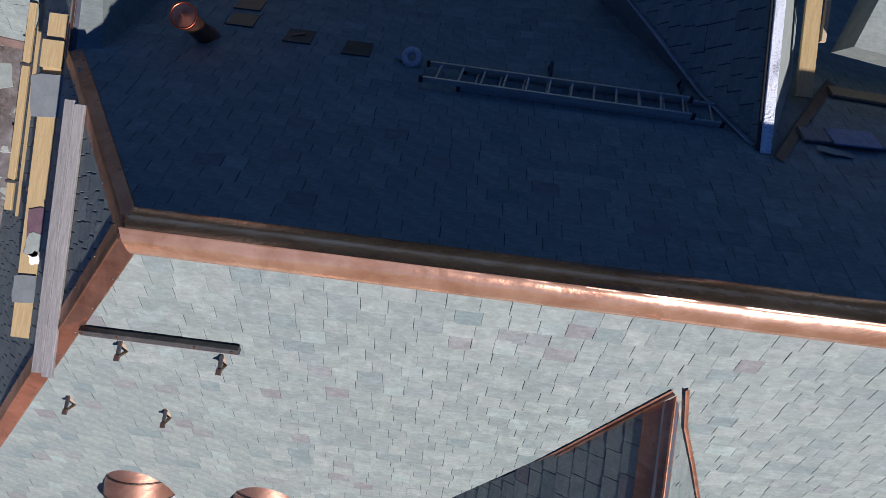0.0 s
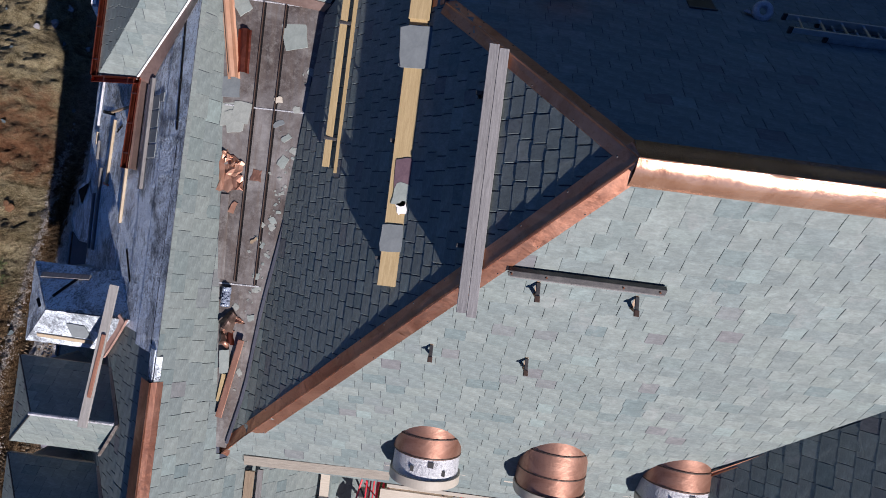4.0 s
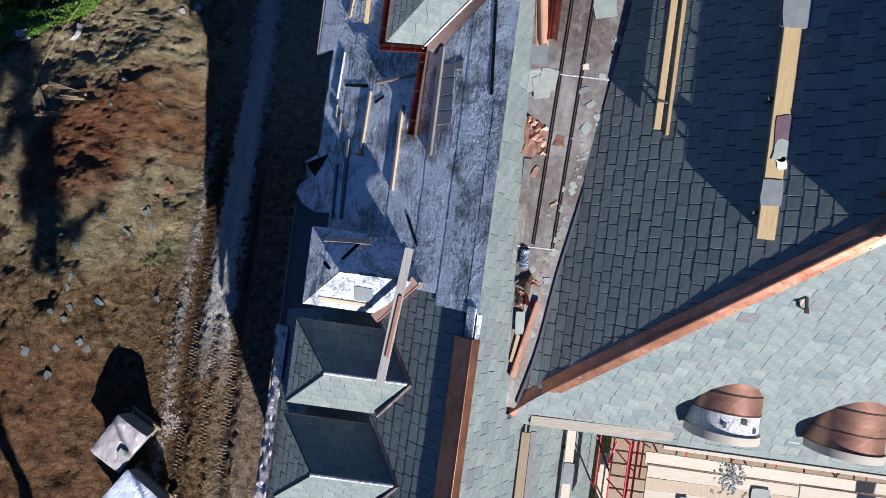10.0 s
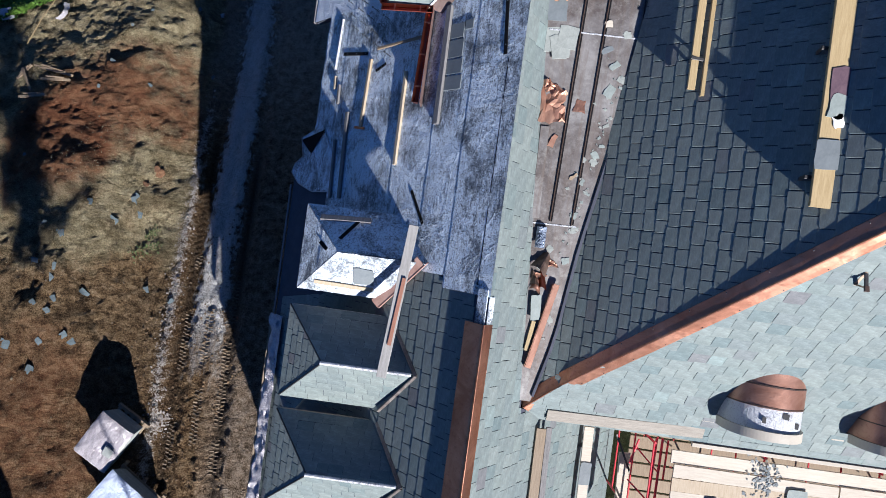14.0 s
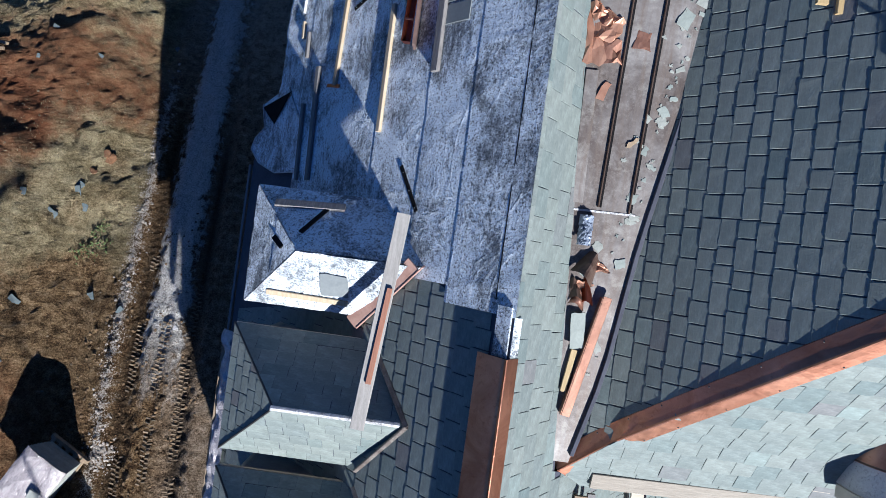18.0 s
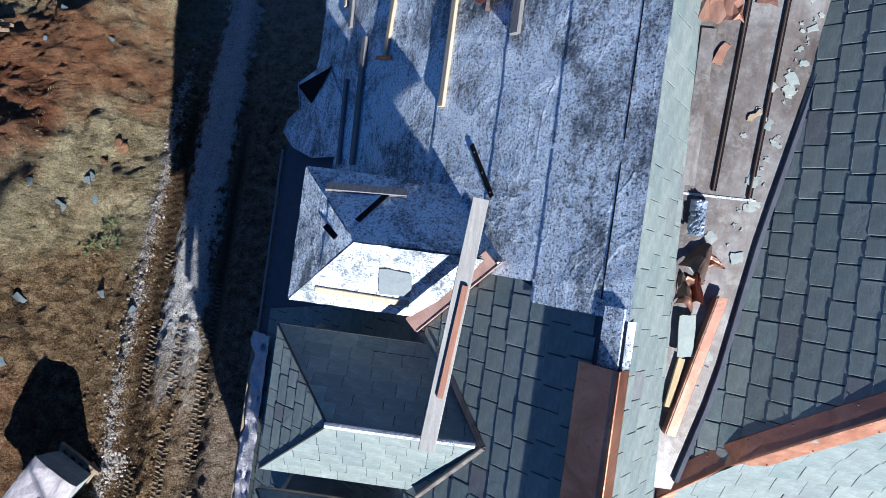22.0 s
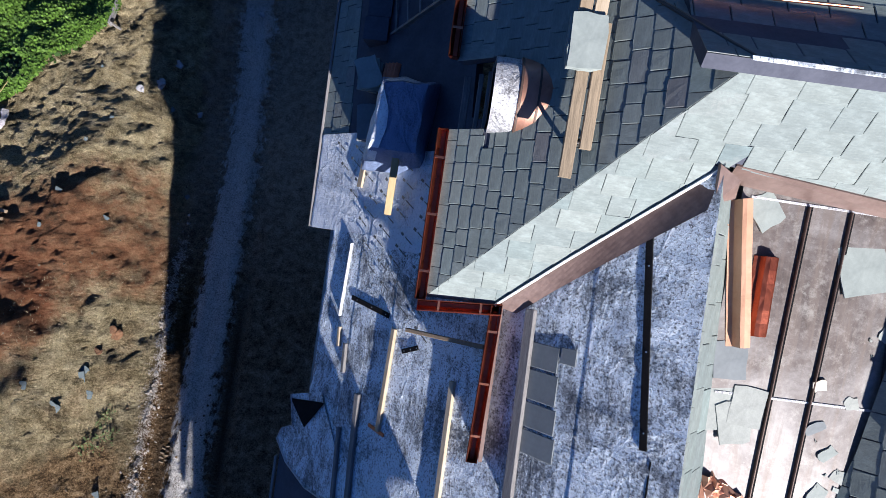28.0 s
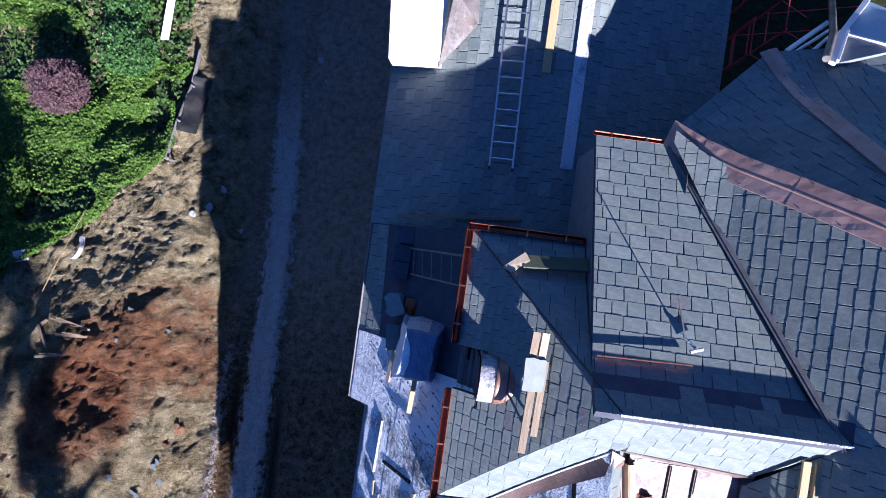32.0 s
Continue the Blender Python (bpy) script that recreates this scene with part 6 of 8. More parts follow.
for p, q, r in (((-5.42, -5.98, 7.4), (-5.45, -7.75, 7.4), 0.024), ((-5.31, -5.98, 7.4), (-5.32, -7.75, 7.4), 0.024), ((-5.2, -6.0, 7.4), (-5.21, -6.75, 7.4), 0.018), ((-5.75, -6.05, 7.4), (-5.84, -6.55, 7.3), 0.02), ((-5.8, -6.9, 7.2), (-5.25, -7.36, 7.2), 0.016), ((-5.72, -6.25, 7.2), (-5.25, -6.68, 7.2), 0.014)):
    part("rail", tube([p, q], r, 10), RED_STEEL, rails, smooth=True)
for k in range(110):
    a, b = -3.62 + rs.gauss(0, 0.16), -6.3 + rs.gauss(0, 0.2)
    s = rs.uniform(0.02, 0.06)
    loose_slate((a, b, 7.985), s, s * rs.uniform(0.5, 1.1), rs.uniform(0, 180), (rs.uniform(-8, 8), rs.uniform(-8, 8)), BLUE_SLATE, "slate chipping in a heap on the scaffold planks", t=0.008, seed=500 + k, name="slate_chipping", group="slate chippings")


for k in range(8):
    plank("lower_plank", (-5.3, -6.0 - 0.3 * k, 5.6), (6.0, -6.05 - 0.3 * k, 5.6), 0.26, 0.045, WOOD_TAN, "weathered plank of the lower scaffold lift", group="lower planks", steps=1)


def scaffold_frame(a, b0, b1, z0, z1, label):
    """A red welded frame: two posts, rungs between them and a diagonal."""
    th = thing("scaffold", label, "scaffold", (a, b0, z0), group="scaffold frames")
    for b in (b0, b1):
        part("post", tube([(a, b, z0), (a, b, z1)], 0.022, 8), RED_STEEL, th)
    for k in range(int((z1 - z0) / 1.0)):
        z = z1 - 0.06 - 1.0 * k
        part("rung", tube([(a, b0, z), (a, b1, z)], 0.017, 8), RED_STEEL, th)
    part("brace", tube([(a + 0.02, b0, z1 - 0.1), (a + 1.9, b0, z1 - 1.4)], 0.012, 6), RED_STEEL, th)
    part("brace", tube([(a + 0.02, b1, z1 - 1.3), (a + 1.9, b1, z1 - 0.15)], 0.012, 6), RED_STEEL, th)
    return th


for a in (-5.62, -3.6, -1.5, 0.6, 2.7):
    scaffold_frame(a, -7.6, -5.95, 0.5, 7.88, "red steel scaffold frame at the south eave")
for a, b0 in ((-5.0, 10.9), (-4.2, 11.6), (-4.9, 12.6)):
    scaffold_frame(a, b0, b0 + 0.9, -5.5, 3.2, "red steel scaffold frame behind the house")

# ---- things on the range's west slope ----
OUTW = (-r2, 0, r2)
for p, q, w, m, lab in (((-11.80, 0.50), (-11.84, -0.84), 0.07, WOOD_PALE, "pale batten nailed on the membrane"), ((-11.0, 0.12), (-10.99, -1.58), 0.075, WOOD_PALE, "long pale batten nailed on the membrane"),
                        ((-12.63, 0.30), (-12.61, 0.03), 0.05, WOOD_PALE, "short pale batten end on the membrane"), ((-12.2, -0.5), (-12.13, -2.25), 0.09, WOOD_GREY, "grey batten in shade on the membrane"),
                        ((-12.42, -1.05), (-12.36, -2.25), 0.06, WOOD_GREY, "thin grey batten in shade on membrane"), ((-12.5, 0.1), (-12.48, -0.3), 0.06, WOOD_GREY, "short grey batten in shade on membrane"), ((-12.62, 1.5), (-12.66, 0.45), 0.02, MEMBRANE_CLEAN, "folded pale membrane edge standing up")):
    solo("batten", bar((*p, rw(p[0], 0.07)), (*q, rw(q[0], 0.07)), w, 0.05, OUTW), m, lab, "batten", group="battens on the membrane")
plank("edge_plank", (-10.33, 1.12, rw(-10.33, 0.1)), (-10.31, -0.9, rw(-10.31, 0.1)), 0.11, 0.06, WOOD_GREY, "grey metal-faced plank beside the gutter", up=OUTW)
plank("cross_batten", (-11.62, 0.58, 7.55), (-10.74, 0.63, 8.36), 0.045, 0.045, WOOD_TAN, "square batten propped on the membrane")
solo("copper_scrap", bar((-11.98, -0.82, rw(-11.98, 0.06)), (-11.75, -0.86, rw(-11.75, 0.06)), 0.05, 0.02, OUTW), COPPER_BRIGHT, "bent bright copper offcut", "copper scrap")
for p, q, w in (((-12.5, 0.75), (-11.9, 0.64), 0.07), ((-11.66, 0.25), (-11.46, 0.36), 0.06), ((-9.5, 2.0), (-9.35, 0.12), 0.07), ((-10.59, -2.04), (-10.31, -2.60), 0.06)):
    th = thing("black_strap", "flat black perforated strap on the membrane", "strap", (*p, rw(p[0], 0.06)), group="black straps")
    part("strap", bar((*p, rw(p[0], 0.045)), (*q, rw(q[0], 0.045)), w, 0.012, OUTW), FELT, th)
    for f in (0.15, 0.55, 0.92):
        c = Vector((*p, rw(p[0], 0.052))).lerp(Vector((*q, rw(q[0], 0.052))), f)
        part("rivet", tube([c, c + Vector(OUTW) * 0.006], 0.008, 6), ALU, th)
for (a, b), (c, d) in (((-10.36, 0.55), (-10.04, 0.80)), ((-10.36, 0.22), (-10.02, 0.52)), ((-10.31, -0.06), (-10.0, 0.19)), ((-10.28, -0.33), (-9.98, -0.09)), ((-10.02, 0.66), (-9.9, 0.82))):
    th = solo("loose_slate", bar(((a), (b + d) / 2, rw(a, 0.05)), (c, (b + d) / 2, rw(c, 0.05)), d - b, 0.014, OUTW), BLUE_SLATE, "loose grey-green slate laid on the membrane", "slate", group="slates on the membrane")
solo("torn_flap", prism([(-13.35, -1.01, 5.56), (-13.02, -1.32, 5.89), (-12.71, -0.82, 6.22)], 0.006), FELT, "torn black flap of membrane at the eave", "membrane flap")
corner = thing("torn_corner", "loose ragged membrane corner at the eave", "membrane flap", (-12.9, -1.4, 6.0))
part("sheet", prism([(-12.8, -0.71, 6.09), (-13.35, -0.95, 5.54), (-13.24, -1.38, 5.65), (-13.45, -1.53, 5.44), (-13.52, -1.72, 5.37), (-13.28, -1.97, 5.61), (-12.87, -2.14, 6.02), (-12.4, -2.13, 6.49), (-12.44, -1.34, 6.45)], 0.006), MEMBRANE, corner)
part("hem", tube([(-13.35, -0.95, 5.56), (-13.24, -1.38, 5.67), (-13.45, -1.53, 5.46), (-13.52, -1.72, 5.39), (-13.28, -1.97, 5.63), (-12.87, -2.14, 6.04), (-12.4, -2.13, 6.51)], 0.012, 6), MEMBRANE_CLEAN, corner, "curled pale torn edge", smooth=True)
# on the membrane-covered dormer
for p, q in (((-11.67, -3.04, 8.57), (-11.44, -2.71, 8.29)), ((-12.02, -3.13, 8.44), (-11.86, -3.24, 8.59))):
    solo("black_strap", bar(p, q, 0.075, 0.014, (-0.3, 0.4, 0.9)), FELT, "flat black strap on the covered dormer", "strap", group="black straps")
solo("batten", bar((-12.1, -2.71, 8.29), (-11.22, -2.66, 8.25), 0.11, 0.045, (0, 0.6, 0.8)), WOOD_GREY, "weathered grey batten at the dormer's foot", "batten", group="battens on the membrane")
plank("eave_lath", (-12.07, -3.84, 8.26), (-11.03, -3.86, 8.25), 0.075, 0.025, WOOD_PALE, "pale lath along the covered dormer's eave", up=(0, -0.5, 0.9))
loose_slate((-11.2, -3.64, 8.43), 0.35, 0.36, 0, (40, 0), BLUE_SLATE, "square slate lying on the covered dormer", seed=2)
plank("walk_plank", (-10.43, -2.66, 8.83), (-10.63, -5.2, 8.93), 0.165, 0.035, WOOD_SILVER, "pale grey plank bridging two dormers")
plank("red_board", (-10.47, -3.54, 8.90), (-10.57, -4.66, 8.945), 0.065, 0.03, WOOD_RED, "narrow reddish board lying on the plank")
solo("valley_board", join(bar((-10.99, -4.12, 8.0), (-10.24, -3.23, 8.79), 0.2, 0.02, (-0.45, -0.35, 0.8), steps=4, sag=0.02), bar((-10.90, -4.17, 8.02), (-10.12, -3.24, 8.85), 0.018, 0.06, (-0.45, -0.35, 0.8), steps=4, sag=0.02)), COPPER_WORN, "unfinished copper valley board beside the covered dormer", "flashing", kind="structure")

# ---- things on the copper deck ----
def channel(p, q, w, h, mat, label):
    """A folded sheet-metal channel lying open side down: a web and two flanges with out-turned lips."""
    p, q = Vector(p), Vector(q)
    x = (q - p).normalized().cross(Vector((0, 0, 1))).normalized()
    th = thing("copper_channel", label, "copper channel", tuple(p), group="copper channels")
    for nm, prof in (("web", [(-w / 2 + 0.02, h), (w * 0.1, h + 0.012), (w / 2 - 0.02, h)]), ("flange", [(-w / 2 - 0.03, 0.0), (-w / 2, 0.012), (-w / 2 + 0.02, h)]), ("flange", [(w / 2 - 0.02, h), (w / 2, 0.012), (w / 2 + 0.05, 0.0)])):
        vs, fs = [], []
        for k in range(7):
            o = p.lerp(q, k / 6)
            vs += [o + x * u + Vector((0, 0, v + 0.003 * math.sin(k * 2.1 + u * 20))) for u, v in prof] + [o + x * u * 0.97 + Vector((0, 0, v - 0.004)) for u, v in prof]
        for k in range(6):
            for i in range(2):
                a = k * 6 + i
                fs += [(a, a + 6, a + 7, a + 1), (a + 3, a + 4, a + 10, a + 9)]
        part(nm, (vs, fs), mat, th)
    return th


channel((-8.79, 2.40, dz(2.40, 0.02)), (-8.57, 1.12, dz(1.12, 0.005)), 0.13, 0.12, COPPER_MATTE, "bright folded copper channel lying on the deck")
channel((-8.46, 1.94, dz(1.94, 0.005)), (-8.44, 1.23, dz(1.23, 0.005)), 0.14, 0.07, COPPER_RED, "short red copper channel beside the longer one")
rc = random.Random(4)
COPPER_SCRAP = copper_material("scrap_copper", (0.30, 0.15, 0.10), (0.47, 0.28, 0.20), 0.45, (0.24, 0.12, 0.08), 0.5)
def crumple(a, b, w, l, turn, high, mat, label, seed, taper=0.0):
    """A thin offcut of sheet copper, creased into flat facets."""
    m = Matrix.Translation((a, b, dz(b, 0.008))) @ Matrix.Rotation(radians(turn), 4, "Z")
    rnd = random.Random(seed)
    bend = [[rnd.uniform(0, high) if 0 < i < 4 or rnd.random() < 0.4 else 0.0 for i in range(5)] for j in range(5)]
    slip = [[(rnd.uniform(-0.09, 0.09), rnd.uniform(-0.09, 0.09)) for i in range(5)] for j in range(5)]

    def f(u, v):
        i, j = round(u * 4), round(v * 4)
        return m @ Vector(((u - 0.5 + slip[j][i][0]) * w * (1 - taper * v), (v - 0.5 + slip[j][i][1]) * l, bend[j][i]))
    solo("copper_scrap", sheet_grid(f, 4, 4, 0.003), mat, label, "copper scrap", group="copper scraps")


crumple(-8.60, -0.44, 0.26, 0.62, 8, 0.05, COPPER_SCRAP, "large creased copper sheet in a heap on the deck", 1, 0.3)
crumple(-8.42, -0.36, 0.24, 0.30, -20, 0.06, COPPER_SCRAP, "creased copper offcut in a heap on the deck", 2)
crumple(-8.38, -0.60, 0.22, 0.30, 12, 0.05, COPPER_DULL, "creased pinkish copper offcut in a heap on the deck", 3)
crumple(-8.58, -0.17, 0.20, 0.20, 30, 0.07, COPPER_SCRAP, "crumpled copper end in a heap on the deck", 4, 0.5)
crumple(-8.47, -0.24, 0.16, 0.18, 50, 0.05, COPPER_BRIGHT, "bright folded copper scrap in a heap on the deck", 5)
crumple(-8.05, -0.44, 0.20, 0.20, -6, 0.008, COPPER_DULL, "flat pinkish copper sheet lying on the deck", 6, 0.3)
for k, (a, b, w, l, t, m) in enumerate(((-8.60, 0.56, 0.36, 0.44, 6, PALE_CHIP), (-8.40, 0.58, 0.30, 0.36, -8, PALE_CHIP), (-8.50, 0.42, 0.30, 0.38, 10, PALE_CHIP), (-8.62, 0.98, 0.3, 0.34, 4, BLUE_SLATE), (-8.55, 2.34, 0.26, 0.3, 35, GREEN_SLATE),
                                        (-7.62, 1.95, 0.4, 0.46, 12, GREEN_SLATE), (-8.3, -3.02, 0.12, 0.14, 40, GREEN_SLATE), (-7.6, 0.25, 0.16, 0.1, 40, GREEN_SLATE), (-7.75, 0.47, 0.2, 0.08, 30, BLUE_SLATE), (-7.9, -2.9, 0.12, 0.1, 12, GREEN_SLATE), (-7.62, -0.15, 0.2, 0.14, 60, GREEN_SLATE))):
    loose_slate((a, b, dz(b, 0.004 + 0.012 * (k if k < 3 else 0))), w, l, t, (rc.uniform(-1, 1), rc.uniform(-1, 1)), m, "loose slate lying on the copper deck", seed=40 + k)
for k in range(64):
    b = 1.6 - 6.0 * rc.random() if k % 3 == 0 else rc.choice((-1.9, -0.45)) + rc.gauss(0, 0.5)
    a = deck_edge(b) - 0.13 - abs(rc.gauss(0, 0.12))
    s = 0.022 + 0.10 * rc.random() ** 2.6
    loose_slate((a, b, dz(b, 0.004)), s, s * rc.uniform(0.45, 1.2), rc.uniform(0, 180), (rc.uniform(-3, 3), rc.uniform(-3, 3)), rc.choice((PALE_CHIP, PALE_CHIP, GREEN_SLATE)), label="small slate chip on the deck's edge", t=0.006, seed=60 + k, name="slate_chip", group="slate chips")
loose_slate((-7.80, 0.86, dz(0.86, 0.012)), 0.12, 0.1, 20, (8, 4), CREAM, "crumpled pale leaf on the deck", seed=9, name="dry_leaf", group="scraps")
loose_slate((-8.39, -1.03, dz(-1.03, 0.012)), 0.075, 0.22, -22, (3, 4), COPPER_SCRAP, "narrow copper offcut on the deck", seed=10, name="copper_scrap", group="copper scraps")
loose_slate((-7.98, -1.55, dz(-1.55, 0.01)), 0.05, 0.14, -50, (6, 8), WOOD_TAN, "splinter of wood on the deck", seed=12, name="wood_scrap", group="scraps")
strip = thing("copper_strip", "long folded copper strip lying on the deck", "copper strip", (-8.13, -4.0, dz(-4.0)))
part("web", bar((-8.0, -3.3, dz(-3.3, 0.09)), (-8.27, -4.72, dz(-4.7, 0.09)), 0.1, 0.035, (0, 0, 1), 0.005, 0.0, 6), COPPER_DULL, strip)
part("lip", bar((-8.055, -3.31, dz(-3.3, 0.05)), (-8.325, -4.71, dz(-4.7, 0.05)), 0.015, 0.1, (0, 0, 1), 0.005, 0.0, 6), COPPER_DULL, strip)
plank("wood_strip", (-8.27, -3.95, dz(-4, 0.04)), (-8.33, -4.45, dz(-4.4, 0.04)), 0.07, 0.03, WOOD_YELLOW, "short yellow lath on the deck")
loose_slate((-8.28, -3.72, dz(-3.7, 0.06)), 0.17, 0.42, 5, (3, 6), GREEN_SLATE, "long curled green slate on the deck", seed=14)
# the first offcut is coloured dark because its fold lies in shade
for c, w, l, rise, curl, turn, mat, lab in (((-8.26, -2.98, 0.02), 0.30, 0.30, 0.17, 0.5, -25, COPPER_DARK, "folded copper offcut, its shade put into a dark colour"), ((-8.12, -2.98, 0.01), 0.20, 0.12, 0.04, 0.2, 24, COPPER_SCRAP, "pointed tan flap of a folded copper offcut"),
                                           ((-8.30, -3.20, 0.02), 0.26, 0.10, 0.03, 0.3, 38, COPPER_SCRAP, "narrow tan copper offcut by the deck's west edge"), ((-8.23, -3.27, 0.01), 0.15, 0.26, 0.09, 1.0, 8, COPPER_RED, "rolled red copper offcut by the deck's west edge"),
                                           ((-8.31, -3.37, 0.01), 0.20, 0.16, 0.07, 0.6, -12, COPPER_DULL, "creased brown copper offcut by the deck's west edge"), ((-8.36, -3.25, 0.01), 0.16, 0.22, 0.10, 0.4, 15, COPPER_DARK, "dark crumpled copper offcut by the deck's west edge")):
    m = Matrix.Translation((c[0], c[1], dz(c[1], c[2]))) @ Matrix.Rotation(radians(turn), 4, "Z")
    g = sheet_grid(lambda u, v: m @ Vector((w * (u - 0.5) * (1 - 0.45 * v), l * (v - 0.5) + 0.03 * math.sin(5 * u), rise * (1 - abs(2 * u - 1) ** (1 + curl)) * (1 - 0.6 * v) + 0.03 * noise.noise(Vector((u * 3, v * 3, turn))))), 9, 6, 0.003)
    solo("copper_scrap", g, mat, lab, "copper scrap", group="copper scraps", smooth=curl > 0.55)
# pale blue blotches in the foil's colour stand in for its highlights
solo("foil_wad", sheet_grid(lambda u, v: (-8.44 + 0.16 * u, -2.75 + 0.34 * v, dz(-2.6, 0.04) + 0.09 * abs(noise.noise(Vector((u * 4, v * 6, 3)))) + 0.06 * math.sin(3.1 * u)), 14, 18, 0.01), plain("highlit_foil", (0.012, 0.016, 0.028), (0.30, 0.36, 0.47), 7, 0.3, 0.2, relief=0.6), "crumpled dark blue foil wad on the deck's edge", "foil", smooth=False)

# ---- bay roof and the low north roof ----
STAGING = plain("weathered_staging", (0.10, 0.08, 0.055), (0.31, 0.245, 0.165), 5, 0.75, 0, (14, 1, 1), 0.4)
plank("staging_plank", (-10.37, 2.36, 9.62), (-10.33, 3.72, 9.62), 0.11, 0.045, STAGING, "short yellow staging board on the bay", group="staging planks")
plank("staging_plank", (-10.23, 2.62, 9.62), (-10.2, 3.7, 9.62), 0.1, 0.045, STAGING, "short weathered staging board on the bay", group="staging planks")
for k in range(5):
    loose_slate((-10.36 + 0.004 * k, 3.5, 9.65 + 0.015 * k), 0.3, 0.46, 1.5 - k, mat=GREEN_SLATE, label="grey-green slate stacked on the bay's staging", seed=80 + k)
for da, m in ((-0.07, WOOD_TAN), (0.06, WOOD_PALE)):
    plank("board_offcut", (-10.33 + da, 3.72, 9.66), (-10.31 + da, 4.1, 9.66), 0.11, 0.05, m, "board offcut at the head of the staging", "offcut", steps=1)
for b in (2.7, 3.8):
    roof_bracket((-10.25, b, 9.45), (-1, 0, 0), "steel roof bracket under the bay's staging", wood=False)
# shade is put into this board's dark green
plank("wedge_board", (-10.62, 5.05, 8.92), (-9.62, 5.12, 8.92), 0.22, 0.06, plain("shaded_board", (0.035, 0.045, 0.03), (0.085, 0.10, 0.06), 5, 0.8, 0, (1, 10, 1)), "board on the bay's north slope, painted dark green for its shade", up=(0, 0.5, 0.85))
# separate pale piece for the sunlit end of the board
solo("board_end", prism([(-10.92, 4.93, 8.94), (-10.78, 4.86, 8.97), (-10.52, 5.08, 8.97), (-10.60, 5.20, 8.92)], 0.05), WOOD_PALE, "end of the board, painted pale for the sun on it", "offcut")
hammer = thing("slate_hammer", "blue-handled slate hammer lying on the slates", "hammer", (-8.3, 4.25, 9.75))
part("handle", tube([(-8.42, 4.36, 9.74), (-8.22, 4.2, 9.83)], 0.018, 8), TARP, hammer)
part("head", bar((-8.3, 4.14, 9.86), (-8.12, 4.2, 9.84), 0.045, 0.04), FOIL, hammer)
part("pole", tube([(-8.36, 4.3, 9.78), (-8.66, 4.9, 10.1)], 0.012, 6), STEEL, hammer)
lowz = lambda a, h: low(a + 13.5) + h
ladder((-11.22, 6.74, lowz(-11.2, 0.12)), (-11.36, 12.4, lowz(-11.3, 0.12)), (0.44, 0.0, 0.09), 18, (0, 0, 1), "long aluminium ladder lying along the low roof")
ladder((-12.55, 4.98, 6.25), (-11.45, 5.0, 8.35), (0.06, -0.5, 0.0), 6, (-0.8, 0, 0.4), "short ladder leaning from the low roof to the gutter", mat=ALU_SHADED)
plank("strip_board", (-9.78, 6.87, lowz(-9.8, 0.04)), (-9.8, 12.0, lowz(-9.8, 0.04)), 0.24, 0.03, MEMBRANE_CLEAN, "long strip of pale printed membrane on the low roof")
plank("loose_plank", (-10.4, 8.65, lowz(-10.4, 0.08)), (-10.4, 11.8, lowz(-10.4, 0.08)), 0.16, 0.05, WOOD_YELLOW, "yellow plank lying up the low roof")
plank("low_batten", (-12.9, 5.6, 6.2), (-10.5, 5.82, 6.62), 0.07, 0.05, WOOD_TAN, "thin batten fixed across the low roof")
for k, b in enumerate((4.52, 4.86, 5.22)):
    solo("felt_pack", bar((-12.82 + 0.02 * k, b, 6.12 - 0.03 * k), (-12.48 + 0.015 * k, b, 6.16 - 0.03 * k), 0.33, 0.52, steps=2), BOARDING, "black pack of roofing felt on the low roof", "felt pack", group="felt packs")
for k in range(9):
    loose_slate((-12.68 + 0.01 * (k % 3), 3.85, 6.32 + 0.03 * k), 0.3, 0.42, 4 * k - 10, mat=GREEN_SLATE, label="slate in a pile at the low roof's edge", t=0.028, seed=90 + k, group="slate pile")
for k in range(7):
    loose_slate((-12.62, 3.2, 6.25 + 0.03 * k), 0.26, 0.5, 2 * k - 4, mat=BLUE_SLATE, label="slate in a tall pile at the low roof's edge", t=0.028, seed=110 + k, group="slate pile")
for k in range(4):
    solo("copper_scrap", bar((-12.46 + 0.05 * k, 3.7, 6.5 + 0.03 * k), (-12.42 + 0.05 * k, 4.02, 6.52 + 0.03 * k), 0.08, 0.01, (0.3, 0, 1)), COPPER_BRIGHT, "bent copper offcut beside the slate pile", "copper scrap", group="copper scraps")
plank("pile_board", (-12.62, 2.3, 6.3), (-12.55, 3.2, 6.35), 0.1, 0.04, WOOD_PALE, "pale board end under the slate pile", up=OUTW)
plank("timber_prop", (-12.1, 1.95, 7.0), (-12.06, 2.65, 7.3), 0.09, 0.06, WOOD_YELLOW, "yellow prop under the covered chest")
chest = thing("wrapped_chest", "low dormer frame wrapped in dark blue and silver sheeting", "wrapped frame", (-12.1, 3.1, 6.6))


def wrap(u, v):
    """A draped cover: a leaning top with folds, sagging sides and uneven hems."""
    a, b = -12.56 + 0.86 * u + 0.12 * v, 2.5 + 1.24 * v
    e = min(u, 1 - u, v, 1 - v)
    fold = 0.05 * noise.noise(Vector((a * 3.1, b * 2.3, 1))) + 0.025 * noise.noise(Vector((a * 9, b * 7, 2)))
    hem = (0.62 + 0.25 * noise.noise(Vector((a * 2.2, b * 2.2, 5)))) * max(0, 0.16 - e) / 0.16
    return Vector((a + 0.03 * noise.noise(Vector((b * 5, u * 3, 3))), b + 0.03 * noise.noise(Vector((a * 5, v * 3, 4))), 7.36 - hem + fold + 0.16 * u + 0.1 * v))


